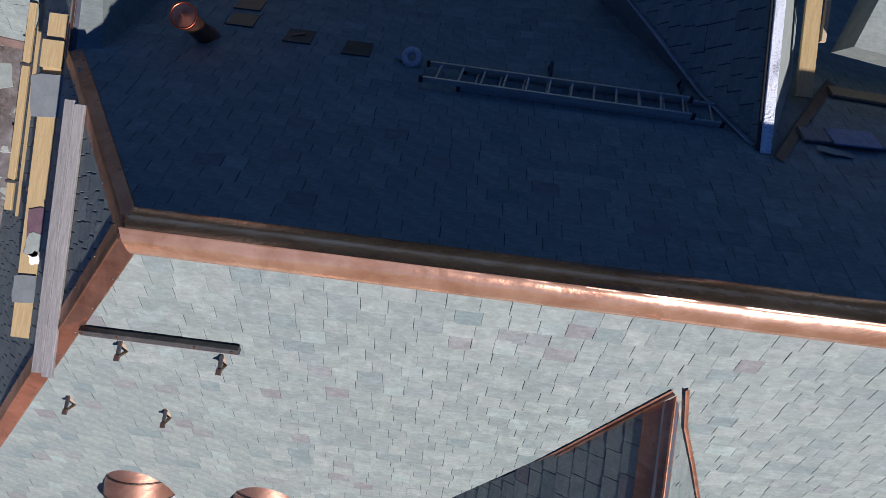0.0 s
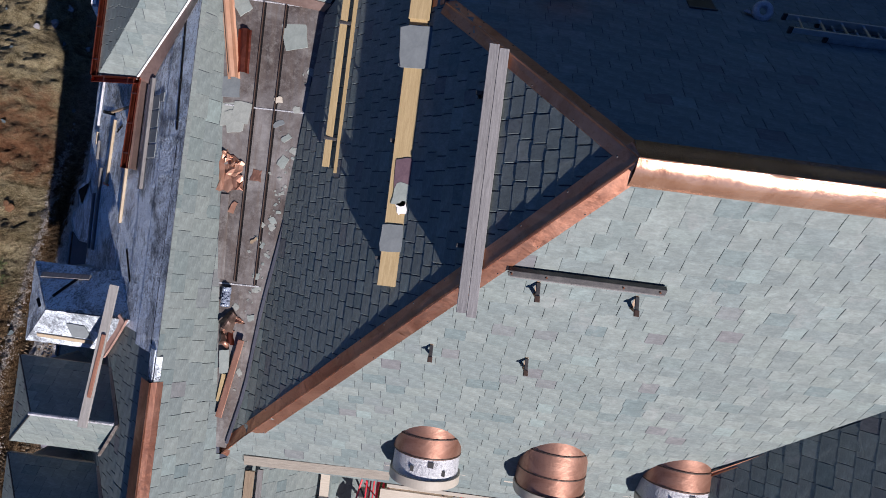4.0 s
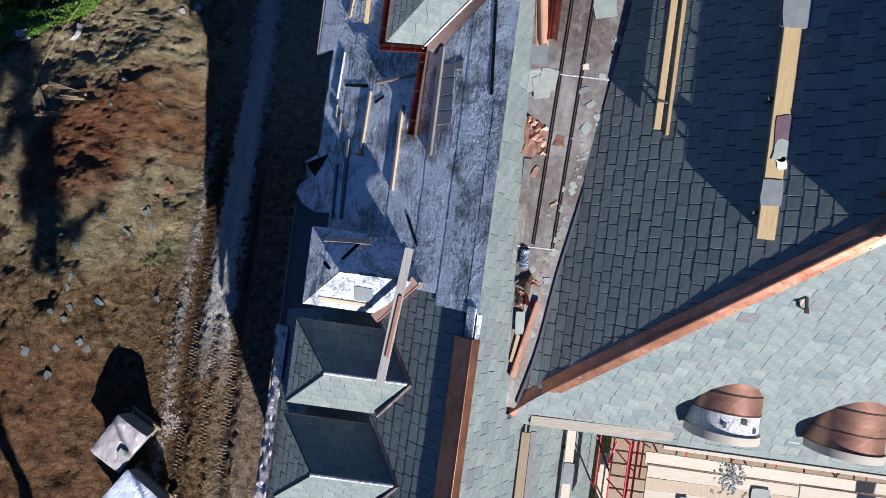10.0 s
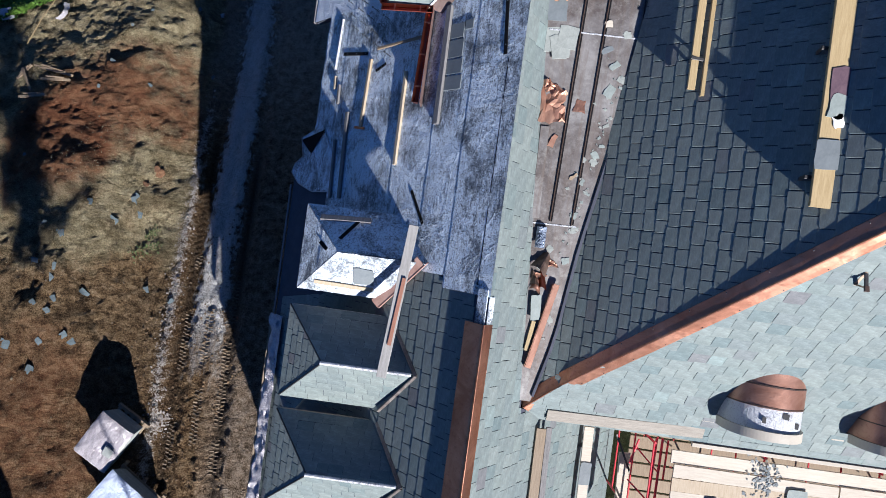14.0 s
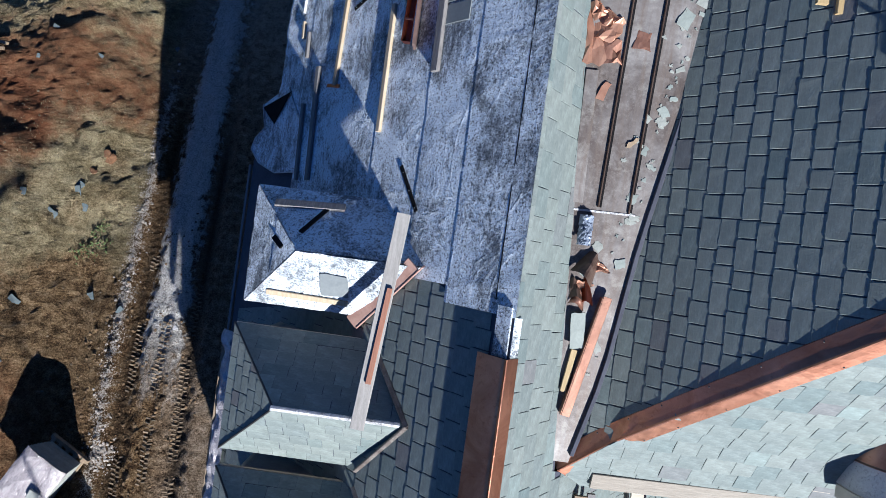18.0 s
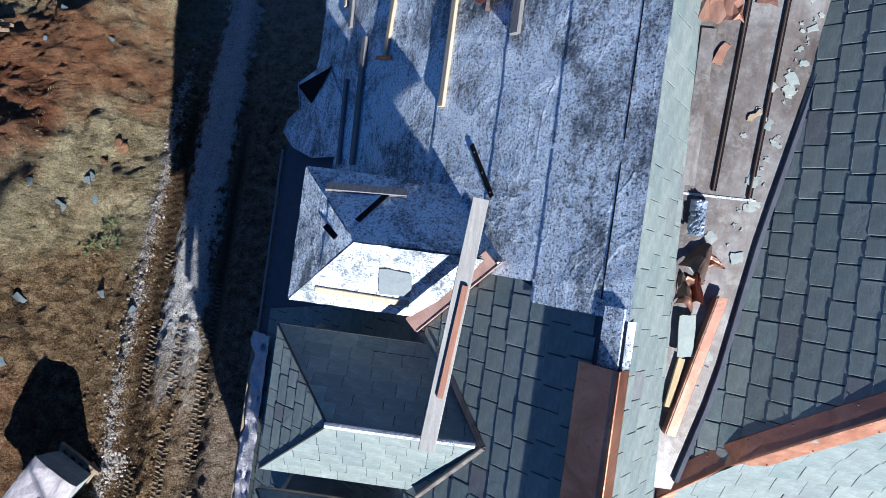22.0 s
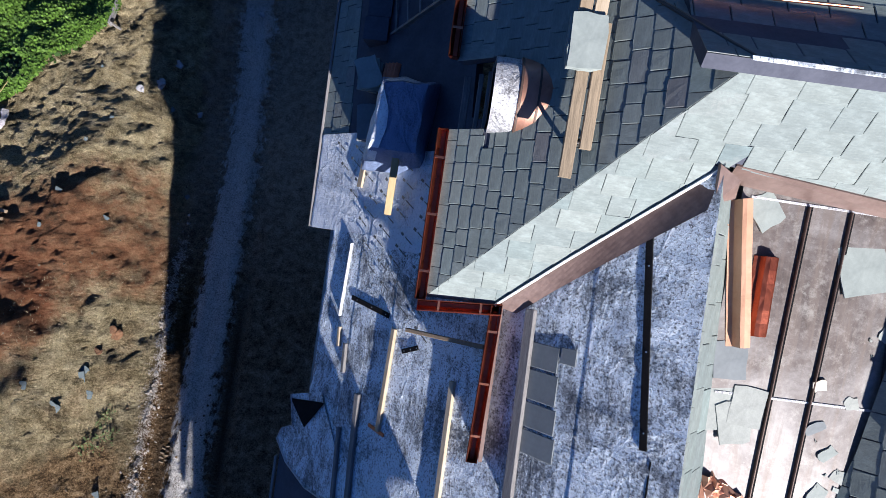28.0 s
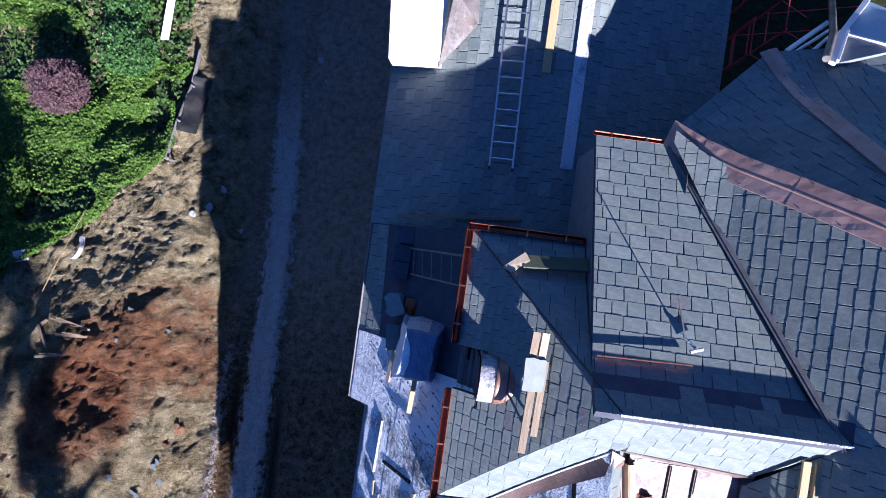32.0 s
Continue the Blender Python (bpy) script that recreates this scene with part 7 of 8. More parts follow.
part("cover", sheet_grid(wrap, 28, 30, 0.01), TARP, chest, "dark blue sheeting", smooth=True)
part("silver_flap", sheet_grid(lambda u, v: wrap(0.02 + (0.22 + 0.12 * math.sin(v * 4)) * u, 0.08 + 0.8 * v) + Vector((0, 0, 0.015)), 10, 16, 0.006), PRINTED, chest, "silver printed flap", smooth=True)
part("blue_flap", sheet_grid(lambda u, v: wrap(0.12 + 0.5 * u, 0.86 + 0.13 * v) + Vector((0, 0, 0.012)), 8, 5, 0.006), MEMBRANE_CLEAN, chest, "pale folded edge", smooth=True)
part("frame", block(-12.36, -11.78, 2.66, 3.55, 6.1, 7.1), WOOD_TAN, chest)
solo("north_white_roof", prism([(-13.45, 8.6, 6.45), (-12.46, 8.66, 6.5), (-12.4, 12.5, 6.6), (-13.8, 12.5, 6.5)], 0.5), WHITE, "bright white flat-topped block at the north end", "roof block")
solo("copper_peak", prism([(-12.46, 8.55, 6.45), (-11.8, 9.5, 6.42), (-12.3, 10.0, 6.9)], 0.05), DECK, "pinkish copper corner peak beside the white block", "flashing")
solo("copper_sheet", prism([(-12.3, 9.95, 6.95), (-11.8, 9.5, 6.45), (-11.9, 10.8, 6.5), (-12.4, 10.8, 6.9)], 0.05), DECK, "copper sheet behind the peak", "flashing")
# white with the blue of its shade mixed into the colour
SHADE_BLUE = plain("shade_blue_sheet", (0.30, 0.42, 0.52), (0.40, 0.52, 0.62), 3, 0.3, 0, relief=0.05)
# white framed dormer front beyond the far hip
front = thing("white_dormer", "white framed dormer front in blue shade", "dormer", (-5.4, 9.6, 7.0))
for p, q, w in (((-6.2, 8.80, 8.62), (-5.72, 9.6, 7.95), 0.1), ((-6.1, 8.86, 8.58), (-5.6, 9.66, 7.92), 0.05), ((-5.72, 9.58, 7.95), (-5.0, 9.32, 8.3), 0.06), ((-5.70, 9.6, 7.95), (-4.89, 10.57, 7.2), 0.1),
                ((-6.63, 9.13, 8.02), (-5.77, 9.89, 7.6), 0.07), ((-6.5, 9.12, 8.04), (-5.68, 9.8, 7.66), 0.04), ((-6.4, 9.0, 8.2), (-5.9, 9.5, 7.9), 0.05)):
    part("frame_bar", bar(p, q, w, 0.06, (0, 0.6, 0.8)), WHITE, front)
part("downpipe", tube([(-6.32, 8.84, 8.66), (-6.0, 9.45, 8.2), (-5.52, 10.5, 7.2)], 0.06, 10), DECK, front, "brown copper downpipe", smooth=True)
part("panel", prism([(-5.70, 9.55, 7.92), (-4.9, 9.3, 8.28), (-4.1, 10.3, 7.3), (-4.85, 10.6, 7.12)], 0.05), SHADE_BLUE, front, "panel tinted blue for the shade it lies in")
part("cheek", prism([(-6.15, 8.82, 8.52), (-5.0, 9.28, 8.3), (-5.68, 9.62, 7.9)], 0.05), BLUE_SLATE, front)
solo("wall_wing_corner", prism([(-8.1, 7.3, 8.12), (-6.95, 8.6, 8.12), (-4.9, 9.0, 8.12), (-4.6, 6.5, 8.12)][::-1], 8.0), WALL, "plain rendered wall below the wing's peak", "wall", kind="structure")


# ---- ground cover and things on the ground ----
def on_ground(a, b, h=0.0):
    """A point on the ground sheet itself, between its own corners."""
    i, j = math.floor((a + 27.5) / 0.08), math.floor((b + 13) / 0.08)
    u, v = (a + 27.5) / 0.08 - i, (b + 13) / 0.08 - j
    z = [[ground_z(-27.5 + 0.08 * (i + x), -13 + 0.08 * (j + y)) for x in (0, 1)] for y in (0, 1)]
    return Vector((a, b, (z[0][0] * (1 - u) + z[0][1] * u) * (1 - v) + (z[1][0] * (1 - u) + z[1][1] * u) * v + h))


def pallet(a0, b0, turn, w, l, h, mat, label, seed):
    """A wrapped load on a wooden pallet: boards below, a bulging wrapped top."""
    z = ground_z(a0, b0) - 0.05
    th = thing("wrapped_pallet", label, "pallet", (a0, b0, z), group="wrapped pallets", turn=turn)
    m = pose(a0, b0, z, 0, 0, turn)
    for k in range(5):
        y = -l / 2 + l * (k + 0.5) / 5
        g = bar((-w / 2, y, 0.12), (w / 2, y, 0.12), 0.1, 0.025)
        part("pallet_board", ([m @ v for v in g[0]], g[1]), WOOD_TAN, th)
    for x in (-w / 2 + 0.06, 0, w / 2 - 0.06):
        g = bar((x, -l / 2, 0.05), (x, l / 2, 0.05), 0.09, 0.1)
        part("bearer", ([m @ v for v in g[0]], g[1]), WOOD_TAN, th)

    def f(u, v):
        x, y = (u - 0.5) * w, (v - 0.5) * l
        return m @ Vector((x, y, h - 0.05 * (abs(2 * u - 1) ** 8 + abs(2 * v - 1) ** 8) + 0.035 * noise.noise(Vector((x * 3, y * 3, seed))) + 0.025 * abs(noise.noise(Vector((x * 7, y * 5, seed)))) + 0.012 * noise.noise(Vector((x * 16, y * 13, seed)))))
    part("wrap", sheet_grid(f, 26, 26, 0.012), mat, th, "shiny crumpled plastic wrap", smooth=True)
    # the load below the wrap: flat layers, each a little narrower than the one above
    for k in range(7):
        z0, z1 = 0.14 + (h - 0.22) * k / 7, 0.14 + (h - 0.22) * (k + 0.86) / 7
        s = 0.80 + 0.17 * (k / 6) ** 0.8
        g = block(-w / 2 * s, w / 2 * s, -l / 2 * s, l / 2 * s, z0, z1)
        part("layer", ([m @ Vector(v) for v in g[0]], g[1]), PALE_CHIP, th, "wrapped layer of slates")
    return th, m


CLEAR_WRAP = plain("clear_plastic_wrap", (0.20, 0.18, 0.19), (0.50, 0.47, 0.49), 2.5, 0.16, 0.0, (1, 2.5, 1), relief=0.7, dist=0.07, spec=0.9)
pal, pm = pallet(-18.25, -9.31, 60, 1.3, 1.05, 1.0, CLEAR_WRAP, "pallet load in shiny clear plastic on the dirt", 3)
g = bar((-0.18, -0.3, 1.06), (0.06, -0.28, 1.08), 0.25, 0.05)
part("slate_block", ([pm @ v for v in g[0]], g[1]), PALE_CHIP, pal, "grey slate block on top of the plastic")
pallet(-17.54, -10.86, -34, 1.5, 1.3, 0.8, membrane_material("white_blue_sheet", (0.55, 0.62, 0.75), (0.35, 0.42, 0.55), 0.5), "pallet load under a pale blue sheet", 8)
scr = random.Random(12)
DARK_SLATE = plain("dark_slate", (0.065, 0.085, 0.094), (0.135, 0.168, 0.178), 5, 0.8, spec=0.15)
for k in range(22):
    a, b = -20.6 + scr.gauss(0, 0.75), -5.2 + scr.gauss(0, 1.3)
    loose_slate(on_ground(a, b, 0.01), scr.uniform(0.13, 0.26), scr.uniform(0.15, 0.32), scr.uniform(0, 180), (scr.uniform(-7, 7), scr.uniform(-7, 7)), DARK_SLATE, "broken slate thrown on the dirt", seed=200 + k, name="slate_shard", group="slate shards")
for k in range(9):
    a, b = -21.0 + scr.gauss(0, 1.6), 2.5 + scr.gauss(0, 2.2)
    loose_slate(on_ground(a, b, 0.01), scr.uniform(0.07, 0.16), scr.uniform(0.08, 0.22), scr.uniform(0, 180), (scr.uniform(-5, 5), scr.uniform(-5, 5)), DARK_SLATE, "scrap lying on the dug bank", seed=300 + k, name="bank_scrap", group="bank scraps")
for k, (a, b, L, t) in enumerate(((-23.2, 1.05, 1.2, -8), (-23.0, 0.75, 0.9, 4), (-23.5, 0.1, 0.8, 12), (-23.9, 0.6, 0.7, -60), (-24.1, 0.9, 0.6, 50))):
    c = on_ground(a, b, 0.12)
    d = Vector((math.cos(radians(t)), math.sin(radians(t)), 0.05)) * L / 2
    solo("split_log", join(bar(c - d * 1.2, c + d, 0.08, 0.06, steps=3), bar(c - d * 0.8 + Vector((0, 0.09, 0.03)), c + d * 0.6 + Vector((0, 0.05, 0.05)), 0.04, 0.03)), WOOD_TAN, "split pale log on the dug earth", "log", group="split logs")
rocks = random.Random(33)


def clod(a, b, s, seed, n=7, m=5):
    vs, fs = [], []
    c = on_ground(a, b, -s * 0.05)
    for j in range(m + 1):
        for i in range(n):
            t, p = 2 * math.pi * i / n, math.pi * j / m
            v = Vector((math.sin(p) * math.cos(t), math.sin(p) * math.sin(t), math.cos(p) * 0.5))
            vs.append(c + v * s * (1 + 0.8 * noise.noise(v * 1.9 + Vector((seed * 1.37, 0, 0)))))
    for j in range(m):
        for i in range(n):
            fs.append((j * n + i, (j + 1) * n + i, (j + 1) * n + (i + 1) % n, j * n + (i + 1) % n))
    return vs, fs


clods = []
for k in range(520):
    a = -18.6 - abs(rocks.gauss(0, 3.2))
    b = rocks.uniform(-12, 14)
    if a < -22.5 and b > 3:
        continue
    clods.append(clod(a, b, 0.012 + 0.026 * rocks.random() ** 3, k))
crust = []
for k in range(520):
    b = rocks.uniform(-9, 1.5)
    crust.append(clod(track_line(b) - 1.18 + rocks.gauss(0, 0.15), b, 0.008 + 0.034 * rocks.random() ** 3, k, 6, 4))
for k in range(160):
    crust.append(clod(-17.25 + rocks.gauss(0, 0.12), -8.95 + rocks.gauss(0, 0.2), 0.012 + 0.03 * rocks.random() ** 2, k, 6, 4))
solo("crust", join(*crust), plain("pale_crust", (0.10, 0.085, 0.07), (0.48, 0.44, 0.40), 3, 0.95), "pale crumbled silt thrown up along the track", "dirt crust", (0, 0, 0), kind="stuff")
solo("clods", join(*clods), plain("dirt_clod", (0.042, 0.0294, 0.0175), (0.168, 0.13, 0.084), 3, 0.95), "loose clods and stones on the dug bank", "stones", (0, 0, 0), kind="stuff")

# crumbled soil beside the track and the lugs that tyres pressed into it
soil = []
for k in range(1500):
    b = rocks.uniform(-10.5, -2.8)
    a = track_line(b) + rocks.choice((-1.75, -1.2, -0.25, 0.3, 1.0)) + rocks.gauss(0, 0.3)
    if a > -15.2 or (b > -5.5 and rocks.random() < 0.6):
        continue
    soil.append(clod(a, b, 0.01 + 0.04 * rocks.random() ** 4, k, 6, 4))
solo("soil_crumbs", join(*soil), plain("ochre_soil", (0.035, 0.022, 0.012), (0.19, 0.125, 0.065), 2.5, 0.95), "crumbled ochre soil churned up by wheels", "soil", (0, 0, 0), kind="stuff")
lugs = []
for off, b0, b1 in ((-0.62, -10.2, -4.4), (0.05, -9.5, -5.9), (0.66, -10.2, -5.0)):
    b = b0
    while b < b1:
        b += 0.1
        if noise.noise(Vector((off * 9, b * 0.7, 1.0))) < -0.32:
            continue
        for sg in (-1, 1):
            x, y = track_line(b) + off + sg * 0.06 + rocks.gauss(0, 0.008), b + (0.05 if sg > 0 else 0.0)
            p, q = on_ground(x - 0.05, y, 0.001), on_ground(x + 0.05, y + sg * 0.02, 0.001)
            lugs.append(bar(p, q, rocks.uniform(0.03, 0.045), rocks.uniform(0.012, 0.024), bevel=0.006))
solo("tread_lugs", join(*lugs), plain("pressed_mud", (0.05, 0.034, 0.02), (0.24, 0.185, 0.125), 2.0, 0.85), "lugs of mud pressed up by tyre treads", "tyre marks", (0, 0, 0), kind="stuff")

# dry straw and roots over the bank
straw_v, straw_f = [], []
for k in range(5000):
    a = -18.9 - abs(rocks.gauss(0, 3.6))
    b = rocks.uniform(-11, 12)
    if a < -28 or b < -5.2 or noise.noise(Vector((a * 0.5, b * 0.5, 7.0))) < -0.12 or (a + 21.6) ** 2 / 3 + (b - 0.9) ** 2 / 2 < 1:
        continue
    t, L = rocks.uniform(0, 6.28), rocks.uniform(0.04, 0.12)
    p = on_ground(a, b, rocks.uniform(0.0, 0.05))
    d = Vector((math.cos(t), math.sin(t), rocks.uniform(-0.15, 0.25))) * L
    s = Vector((-d.y, d.x, 0)).normalized() * 0.006
    n = len(straw_v)
    straw_v += [p - s, p + s, p + d]
    straw_f.append((n, n + 1, n + 2))
solo("straw", (straw_v, straw_f), plain("dry_straw", (0.16, 0.13, 0.07), (0.40, 0.345, 0.225), 2, 0.9), "dry straw and roots strewn over the dug bank", "straw", (0, 0, 0), kind="stuff")


def leaf_material(name, dark, light):
    m, nt, b = material(name, 0.6, 0, 0.2)
    c = ramp(nt, piece_random(nt), [(0.0, dark), (0.6, light), (1.0, tuple(min(1, x * 1.5) for x in light))])
    nt.links.new(c, b.inputs["Base Color"])
    return m


IVY = leaf_material("ivy_leaf", (0.0256, 0.06, 0.008), (0.068, 0.132, 0.0192))
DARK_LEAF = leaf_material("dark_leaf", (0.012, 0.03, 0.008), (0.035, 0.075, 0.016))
PURPLE_LEAF = leaf_material("purple_leaf", (0.035, 0.018, 0.02), (0.095, 0.058, 0.064))
NEEDLE = leaf_material("needle", (0.015, 0.045, 0.012), (0.04, 0.10, 0.025))


def leaf(vs, fs, p, size, rnd, up=0.5):
    n = len(vs)
    t = rnd.uniform(0, 6.28)
    x = Vector((math.cos(t), math.sin(t), rnd.gauss(0, 0.35))) * size
    y = Vector((-math.sin(t), math.cos(t), rnd.gauss(0, 0.35))) * size * 0.45
    vs += [p - x * 0.5, p + y, p + x * 0.6, p - y]
    fs.append((n, n + 3, n + 2, n + 1))


def ivy_edge(b):
    return lerp_table(b, [(1.6, -27.5), (2.3, -25.9), (4.1, -24.3), (5.7, -23.1), (6.9, -22.3), (8.6, -22.2), (12, -22.6), (16, -23)])


iv, jf = [], []
rv = random.Random(8)
while len(jf) < 95000:
    a, b = rv.uniform(-30, -21.8), rv.uniform(1.6, 14)
    if a > ivy_edge(b) + 0.5 * noise.noise(Vector((a, b, 4.0))):
        continue
    # ivy thins to the north, baring dark leaves in place of tree shade
    if noise.noise(Vector((a * 0.55, b * 0.55, 21.0))) < (-0.32 if b < 9.0 else 0.16):
        continue
    h = 0.1 + 0.35 * max(0, noise.noise(Vector((a * 0.7, b * 0.7, 2.0))) + 0.35) + rv.uniform(-0.1, 0.12)
    leaf(iv, jf, on_ground(a, b, h), rv.uniform(0.045, 0.1), rv)
solo("ivy", (iv, jf), IVY, "bright green ivy and weeds over the bank", "ivy", (0, 0, 0), kind="stuff")
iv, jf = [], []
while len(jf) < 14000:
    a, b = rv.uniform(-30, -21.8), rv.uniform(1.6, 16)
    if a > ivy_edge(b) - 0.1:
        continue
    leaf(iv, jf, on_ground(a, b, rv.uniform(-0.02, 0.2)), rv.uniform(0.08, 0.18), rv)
solo("undergrowth", (iv, jf), DARK_LEAF, "dark undergrowth beneath the ivy, also filling in for tree shade", "undergrowth", (0, 0, 0), kind="stuff")


def bush(name, a, b, r, h, mat, label, count, seed, size=0.09):
    rnd = random.Random(seed)
    base = on_ground(a, b)
    th = thing(name, label, "bush", tuple(base))
    for k in range(6):
        t = k * 1.05 + rnd.random()
        tip = base + Vector((math.cos(t) * r * 0.7, math.sin(t) * r * 0.7, h * 0.8))
        part("stem", tube([base, base.lerp(tip, 0.5) + Vector((0, 0, h * 0.12)), tip], 0.02, 5), WOOD_TAN, th)
    vs, fs = [], []
    for k in range(count):
        v = Vector((rnd.gauss(0, 1), rnd.gauss(0, 1), rnd.gauss(0, 1))).normalized() * (rnd.random() ** 0.3)
        q = Vector((v.x * r, v.y * r, h * 0.55 + v.z * h * 0.5)) * (1 + 0.25 * noise.noise(v * 2.5 + Vector((seed, 0, 0))))
        leaf(vs, fs, base + q, size * rnd.uniform(0.6, 1.3), rnd)
    tagged(part("crown", (vs, fs), mat, th), kind="stuff")
    return th


bush("purple_bush", -26.35, 8.85, 1.0, 1.7, PURPLE_LEAF, "round purple-brown leaved bush among the ivy", 13000, 3, 0.06)
bush("green_bush", -24.3, 10.6, 1.0, 1.6, NEEDLE, "loose green shrub on the shaded bank", 3500, 4)
bush("green_bush", -27.3, 5.0, 1.1, 1.5, IVY, "low green shrub at the bank's edge", 3500, 5)
bush("green_bush", -24.7, 12.2, 0.8, 1.3, NEEDLE, "small green shrub by the boards", 2500, 6)


def conifer(a, b, h, r, seed, label, clear=0.12, dense=1, thick=0.18):
    """An evergreen: a tapered trunk, whorls of drooping limbs, needles along each."""
    rnd = random.Random(seed)
    base = on_ground(a, b)
    th = thing("evergreen", label, "tree", tuple(base), group="evergreens")
    trunk_v, trunk_f = [], []
    n = 9
    for k in range(9):
        f = k / 8
        trunk_v += [base + Vector((thick * (1 - f * 0.9) * math.cos(t), thick * (1 - f * 0.9) * math.sin(t), h * f)) for t in np.arange(n) * 2 * math.pi / n]
    for k in range(8):
        trunk_f += [(k * n + i, k * n + (i + 1) % n, k * n + n + (i + 1) % n, k * n + n + i) for i in range(n)]
    part("trunk", (trunk_v, trunk_f), WOOD_TAN, th)
    vs, fs = [], []
    for k in range(46):
        f = rnd.uniform(clear, 0.97)
        t = k * 2.4 + rnd.random() * 0.4
        L = r * min(1.0, 1.25 - f) * rnd.uniform(0.75, 1.15)
        o = base + Vector((0, 0, h * f))
        d = Vector((math.cos(t), math.sin(t), rnd.uniform(-0.1, 0.2)))
        tip = o + d * L
        if k < 14:
            part("limb", tube([o, o.lerp(tip, 0.5) + Vector((0, 0, 0.05)), tip], 0.022, 5), WOOD_TAN, th)
        for j in range((int(90 * L) + 30) * dense):
            s = rnd.random()
            p = o.lerp(tip, s) + Vector((rnd.gauss(0, 0.12), rnd.gauss(0, 0.12), rnd.gauss(0, 0.06) - 0.15 * s * s))
            leaf(vs, fs, p, rnd.uniform(0.12, 0.24), rnd)
    tagged(part("crown", (vs, fs), NEEDLE, th), kind="stuff")


conifer(-24.6, -9.8, 7.5, 2.0, 1, "dark green evergreen at the edge of the dirt")
conifer(-26.5, -7.0, 6.5, 2.2, 2, "dark green evergreen beyond the dirt")
conifer(-22.3, -14.8, 15, 1.5, 3, "tall evergreen south of the bank", 0.4, 2)
conifer(-17.0, -17.0, 24, 2.2, 5, "tallest evergreen south of the house", 0.3, 3)
conifer(-27.5, -2.6, 8, 2.4, 4, "dark evergreen on the west bank")
conifer(-10.6, -20.8, 21, 2.3, 6, "tall thin-stemmed evergreen beyond the south end", 0.58, 1, 0.07)

# boards and sheets at the foot of the ivy
fence = thing("board_fence", "low weathered board edging with black sheeting", "edging", tuple(on_ground(-22.1, 9.0)))
for k in range(3):
    b0, b1 = 6.8 + 1.45 * k, 6.8 + 1.45 * (k + 1) - 0.03
    part("board", bar(on_ground(-22.15 + 0.03 * k, b0, 0.32), on_ground(-22.12 + 0.03 * k, b1, 0.32), 0.05, 0.2), WOOD_GREY, fence)
    part("post", bar(on_ground(-22.02, b0, -0.2), on_ground(-22.02, b0, 0.5), 0.06, 0.06, (1, 0, 0)), WOOD_GREY, fence)
part("sheeting", sheet_grid(lambda u, v: on_ground(-22.05 + 0.55 * u, 7.9 + 2.2 * v, 0.35 * (1 - u) + 0.04 * math.sin(v * 14)), 5, 16, 0.006), BLACK, fence, "black plastic sheeting", smooth=True)
plank("white_board", on_ground(-23.35, 11.3, 0.4), on_ground(-23.55, 14.2, 0.4), 0.3, 0.05, WHITE, "pale board propped on the bank")
loose_slate(on_ground(-25.6, 2.9, 0.35), 0.42, 0.36, 20, (12, 6), FOIL, "pale crumpled plastic sheet in the weeds", seed=1, name="plastic_sheet", group="litter")
solo("plastic_scrap", sheet_grid(lambda u, v: on_ground(-24.1 + 0.14 * u + 0.1 * math.sin(v * 4), 3.0 + 0.75 * v, 0.22 + 0.05 * math.sin(u * 5)), 3, 10, 0.005), FOIL, "torn pale blue plastic strip at the ivy's edge", "plastic strip", smooth=True)
solo("string_line", tube([on_ground(-24.5, 1.9, 0.25), on_ground(-24.35, 2.9, 0.4), on_ground(-24.2, 4.6, 0.3)], 0.012, 5), WOOD_YELLOW, "thin yellow line hanging in the weeds", "string")
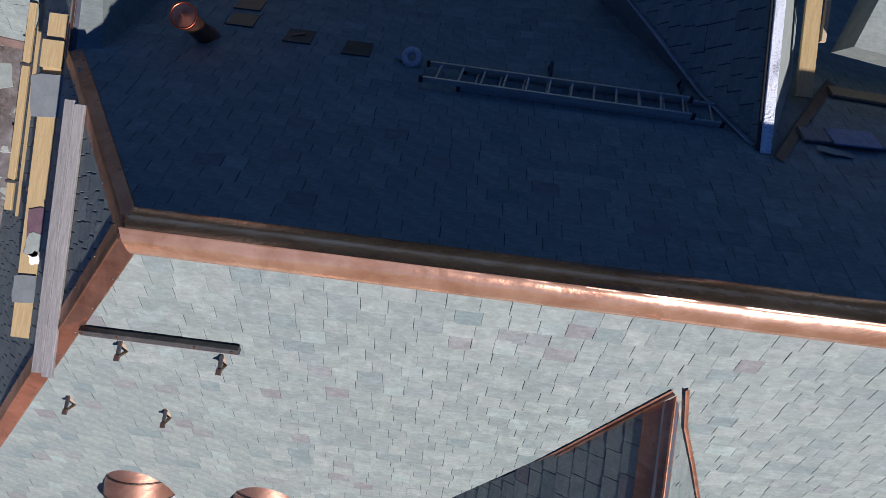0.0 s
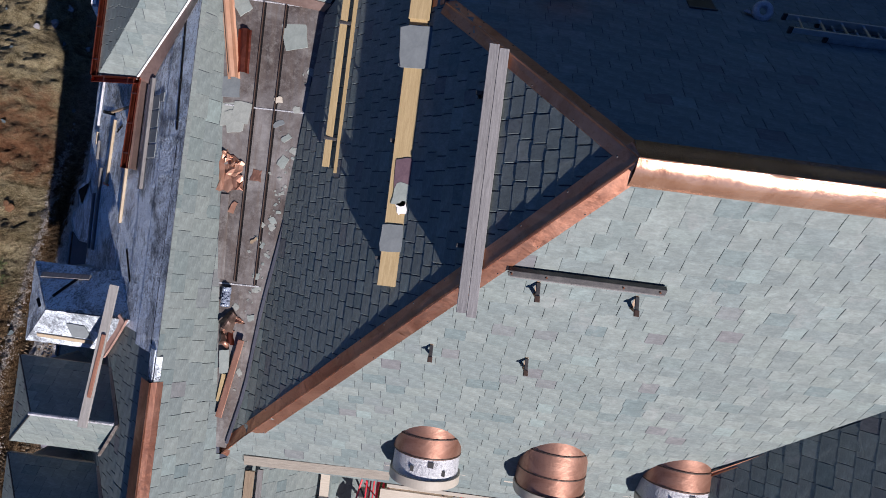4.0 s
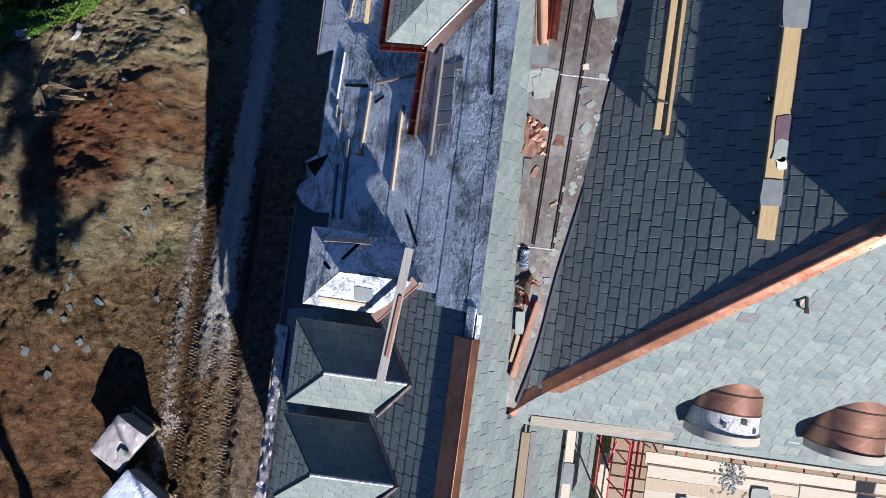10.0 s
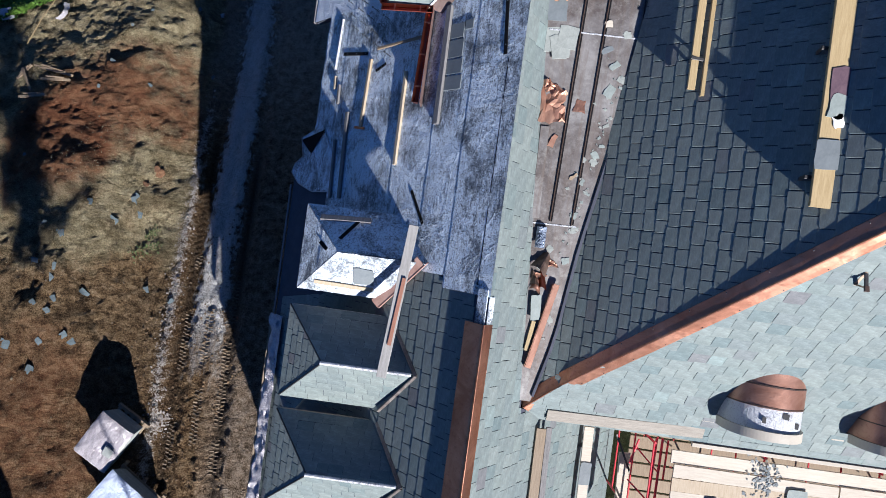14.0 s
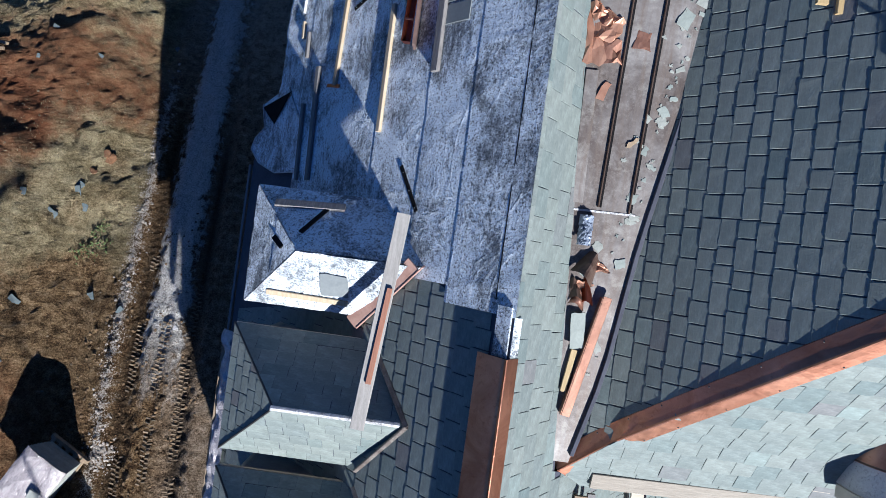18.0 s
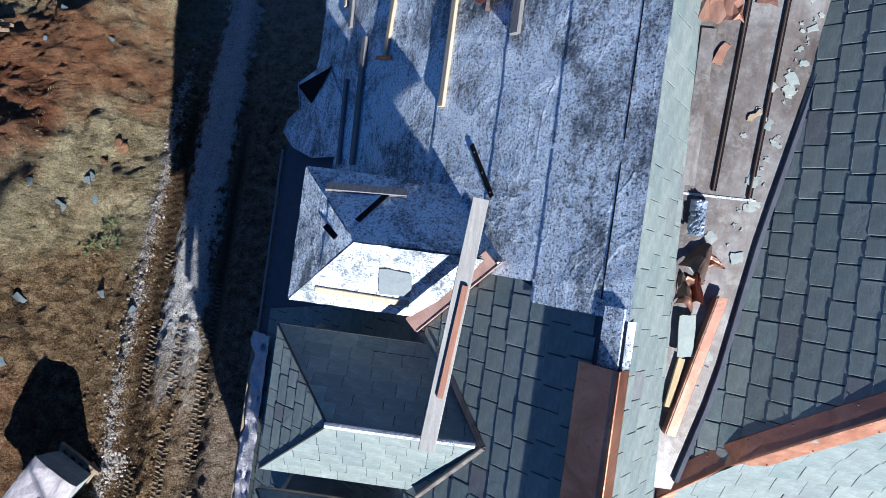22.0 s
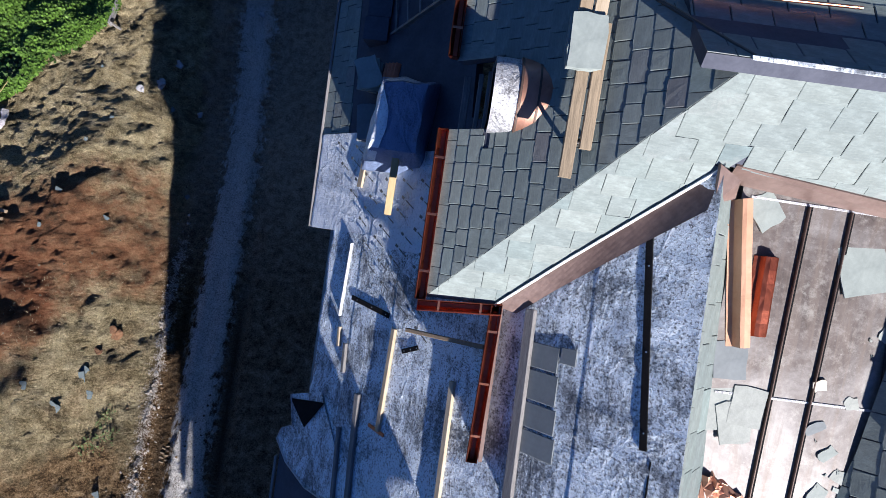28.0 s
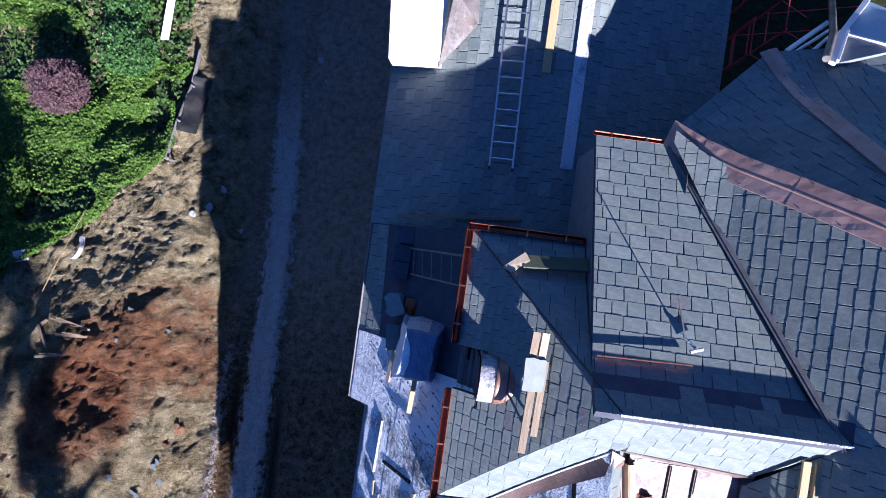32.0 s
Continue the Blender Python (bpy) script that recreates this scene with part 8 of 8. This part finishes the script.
for k in range(5):
    solo("stake", tube([on_ground(-23.9 - 0.05 * k, -3.9 + 0.35 * k, 0), on_ground(-23.95 - 0.05 * k, -3.9 + 0.35 * k, 0.5)], 0.02, 6), RED_STEEL, "thin red stake at the edge of the dirt", "stake", group="red stakes")
solo("leaning_panel", prism([on_ground(-14.35, -7.55, 0.35), on_ground(-13.75, -7.75, 1.2), on_ground(-13.7, -6.9, 1.2), on_ground(-14.2, -6.75, 0.4)], 0.04), GREEN_SLATE, "grey panel leaning against the west wall", "panel")

ROCK = plain("red_rock", (0.04, 0.02, 0.01), (0.17, 0.085, 0.04), 6, 0.9, relief=0.8, dist=0.03)
for k, (a, b, r) in enumerate(((-19.42, -1.78, 0.15), (-19.5, -1.66, 0.1), (-19.66, -2.22, 0.11))):
    solo("rock", clod(a, b, r, 900 + k, 12, 8), ROCK, "rust-brown rock half buried in the bank", "rock", group="bank rocks")
STONE = plain("pale_stone", (0.20, 0.20, 0.21), (0.42, 0.42, 0.44), 5, 0.9)
for k, (a, b, r) in enumerate(((-17.8, 11.7, 0.14), (-18.2, 10.2, 0.11), (-17.5, 10.9, 0.09), (-19.4, 4.6, 0.1), (-20.5, 5.3, 0.16), (-20.9, 5.0, 0.12), (-20.2, 6.0, 0.12), (-16.4, -5.9, 0.06), (-18.4, 8.4, 0.1))):
    solo("stone", clod(a, b, r, 950 + k, 9, 6), STONE, "pale loose stone lying beside the track", "stone", group="loose stones")
rw2 = random.Random(71)
WEED = plain("weed_green", (0.035, 0.06, 0.015), (0.10, 0.15, 0.045), 6, 0.8)
for k, (a, b) in enumerate(((-19.1, -3.8), (-18.95, -4.15), (-19.25, -4.3), (-24.0, -9.3), (-23.7, -8.9))):
    vs, fs = [], []
    for j in range(45):
        leaf(vs, fs, on_ground(a + rw2.gauss(0, 0.12), b + rw2.gauss(0, 0.12), rw2.uniform(0.02, 0.1)), rw2.uniform(0.03, 0.06), rw2)
    solo("weed", (vs, fs), WEED, "small green weed growing on the bank", "weed", group="weeds", kind="stuff")
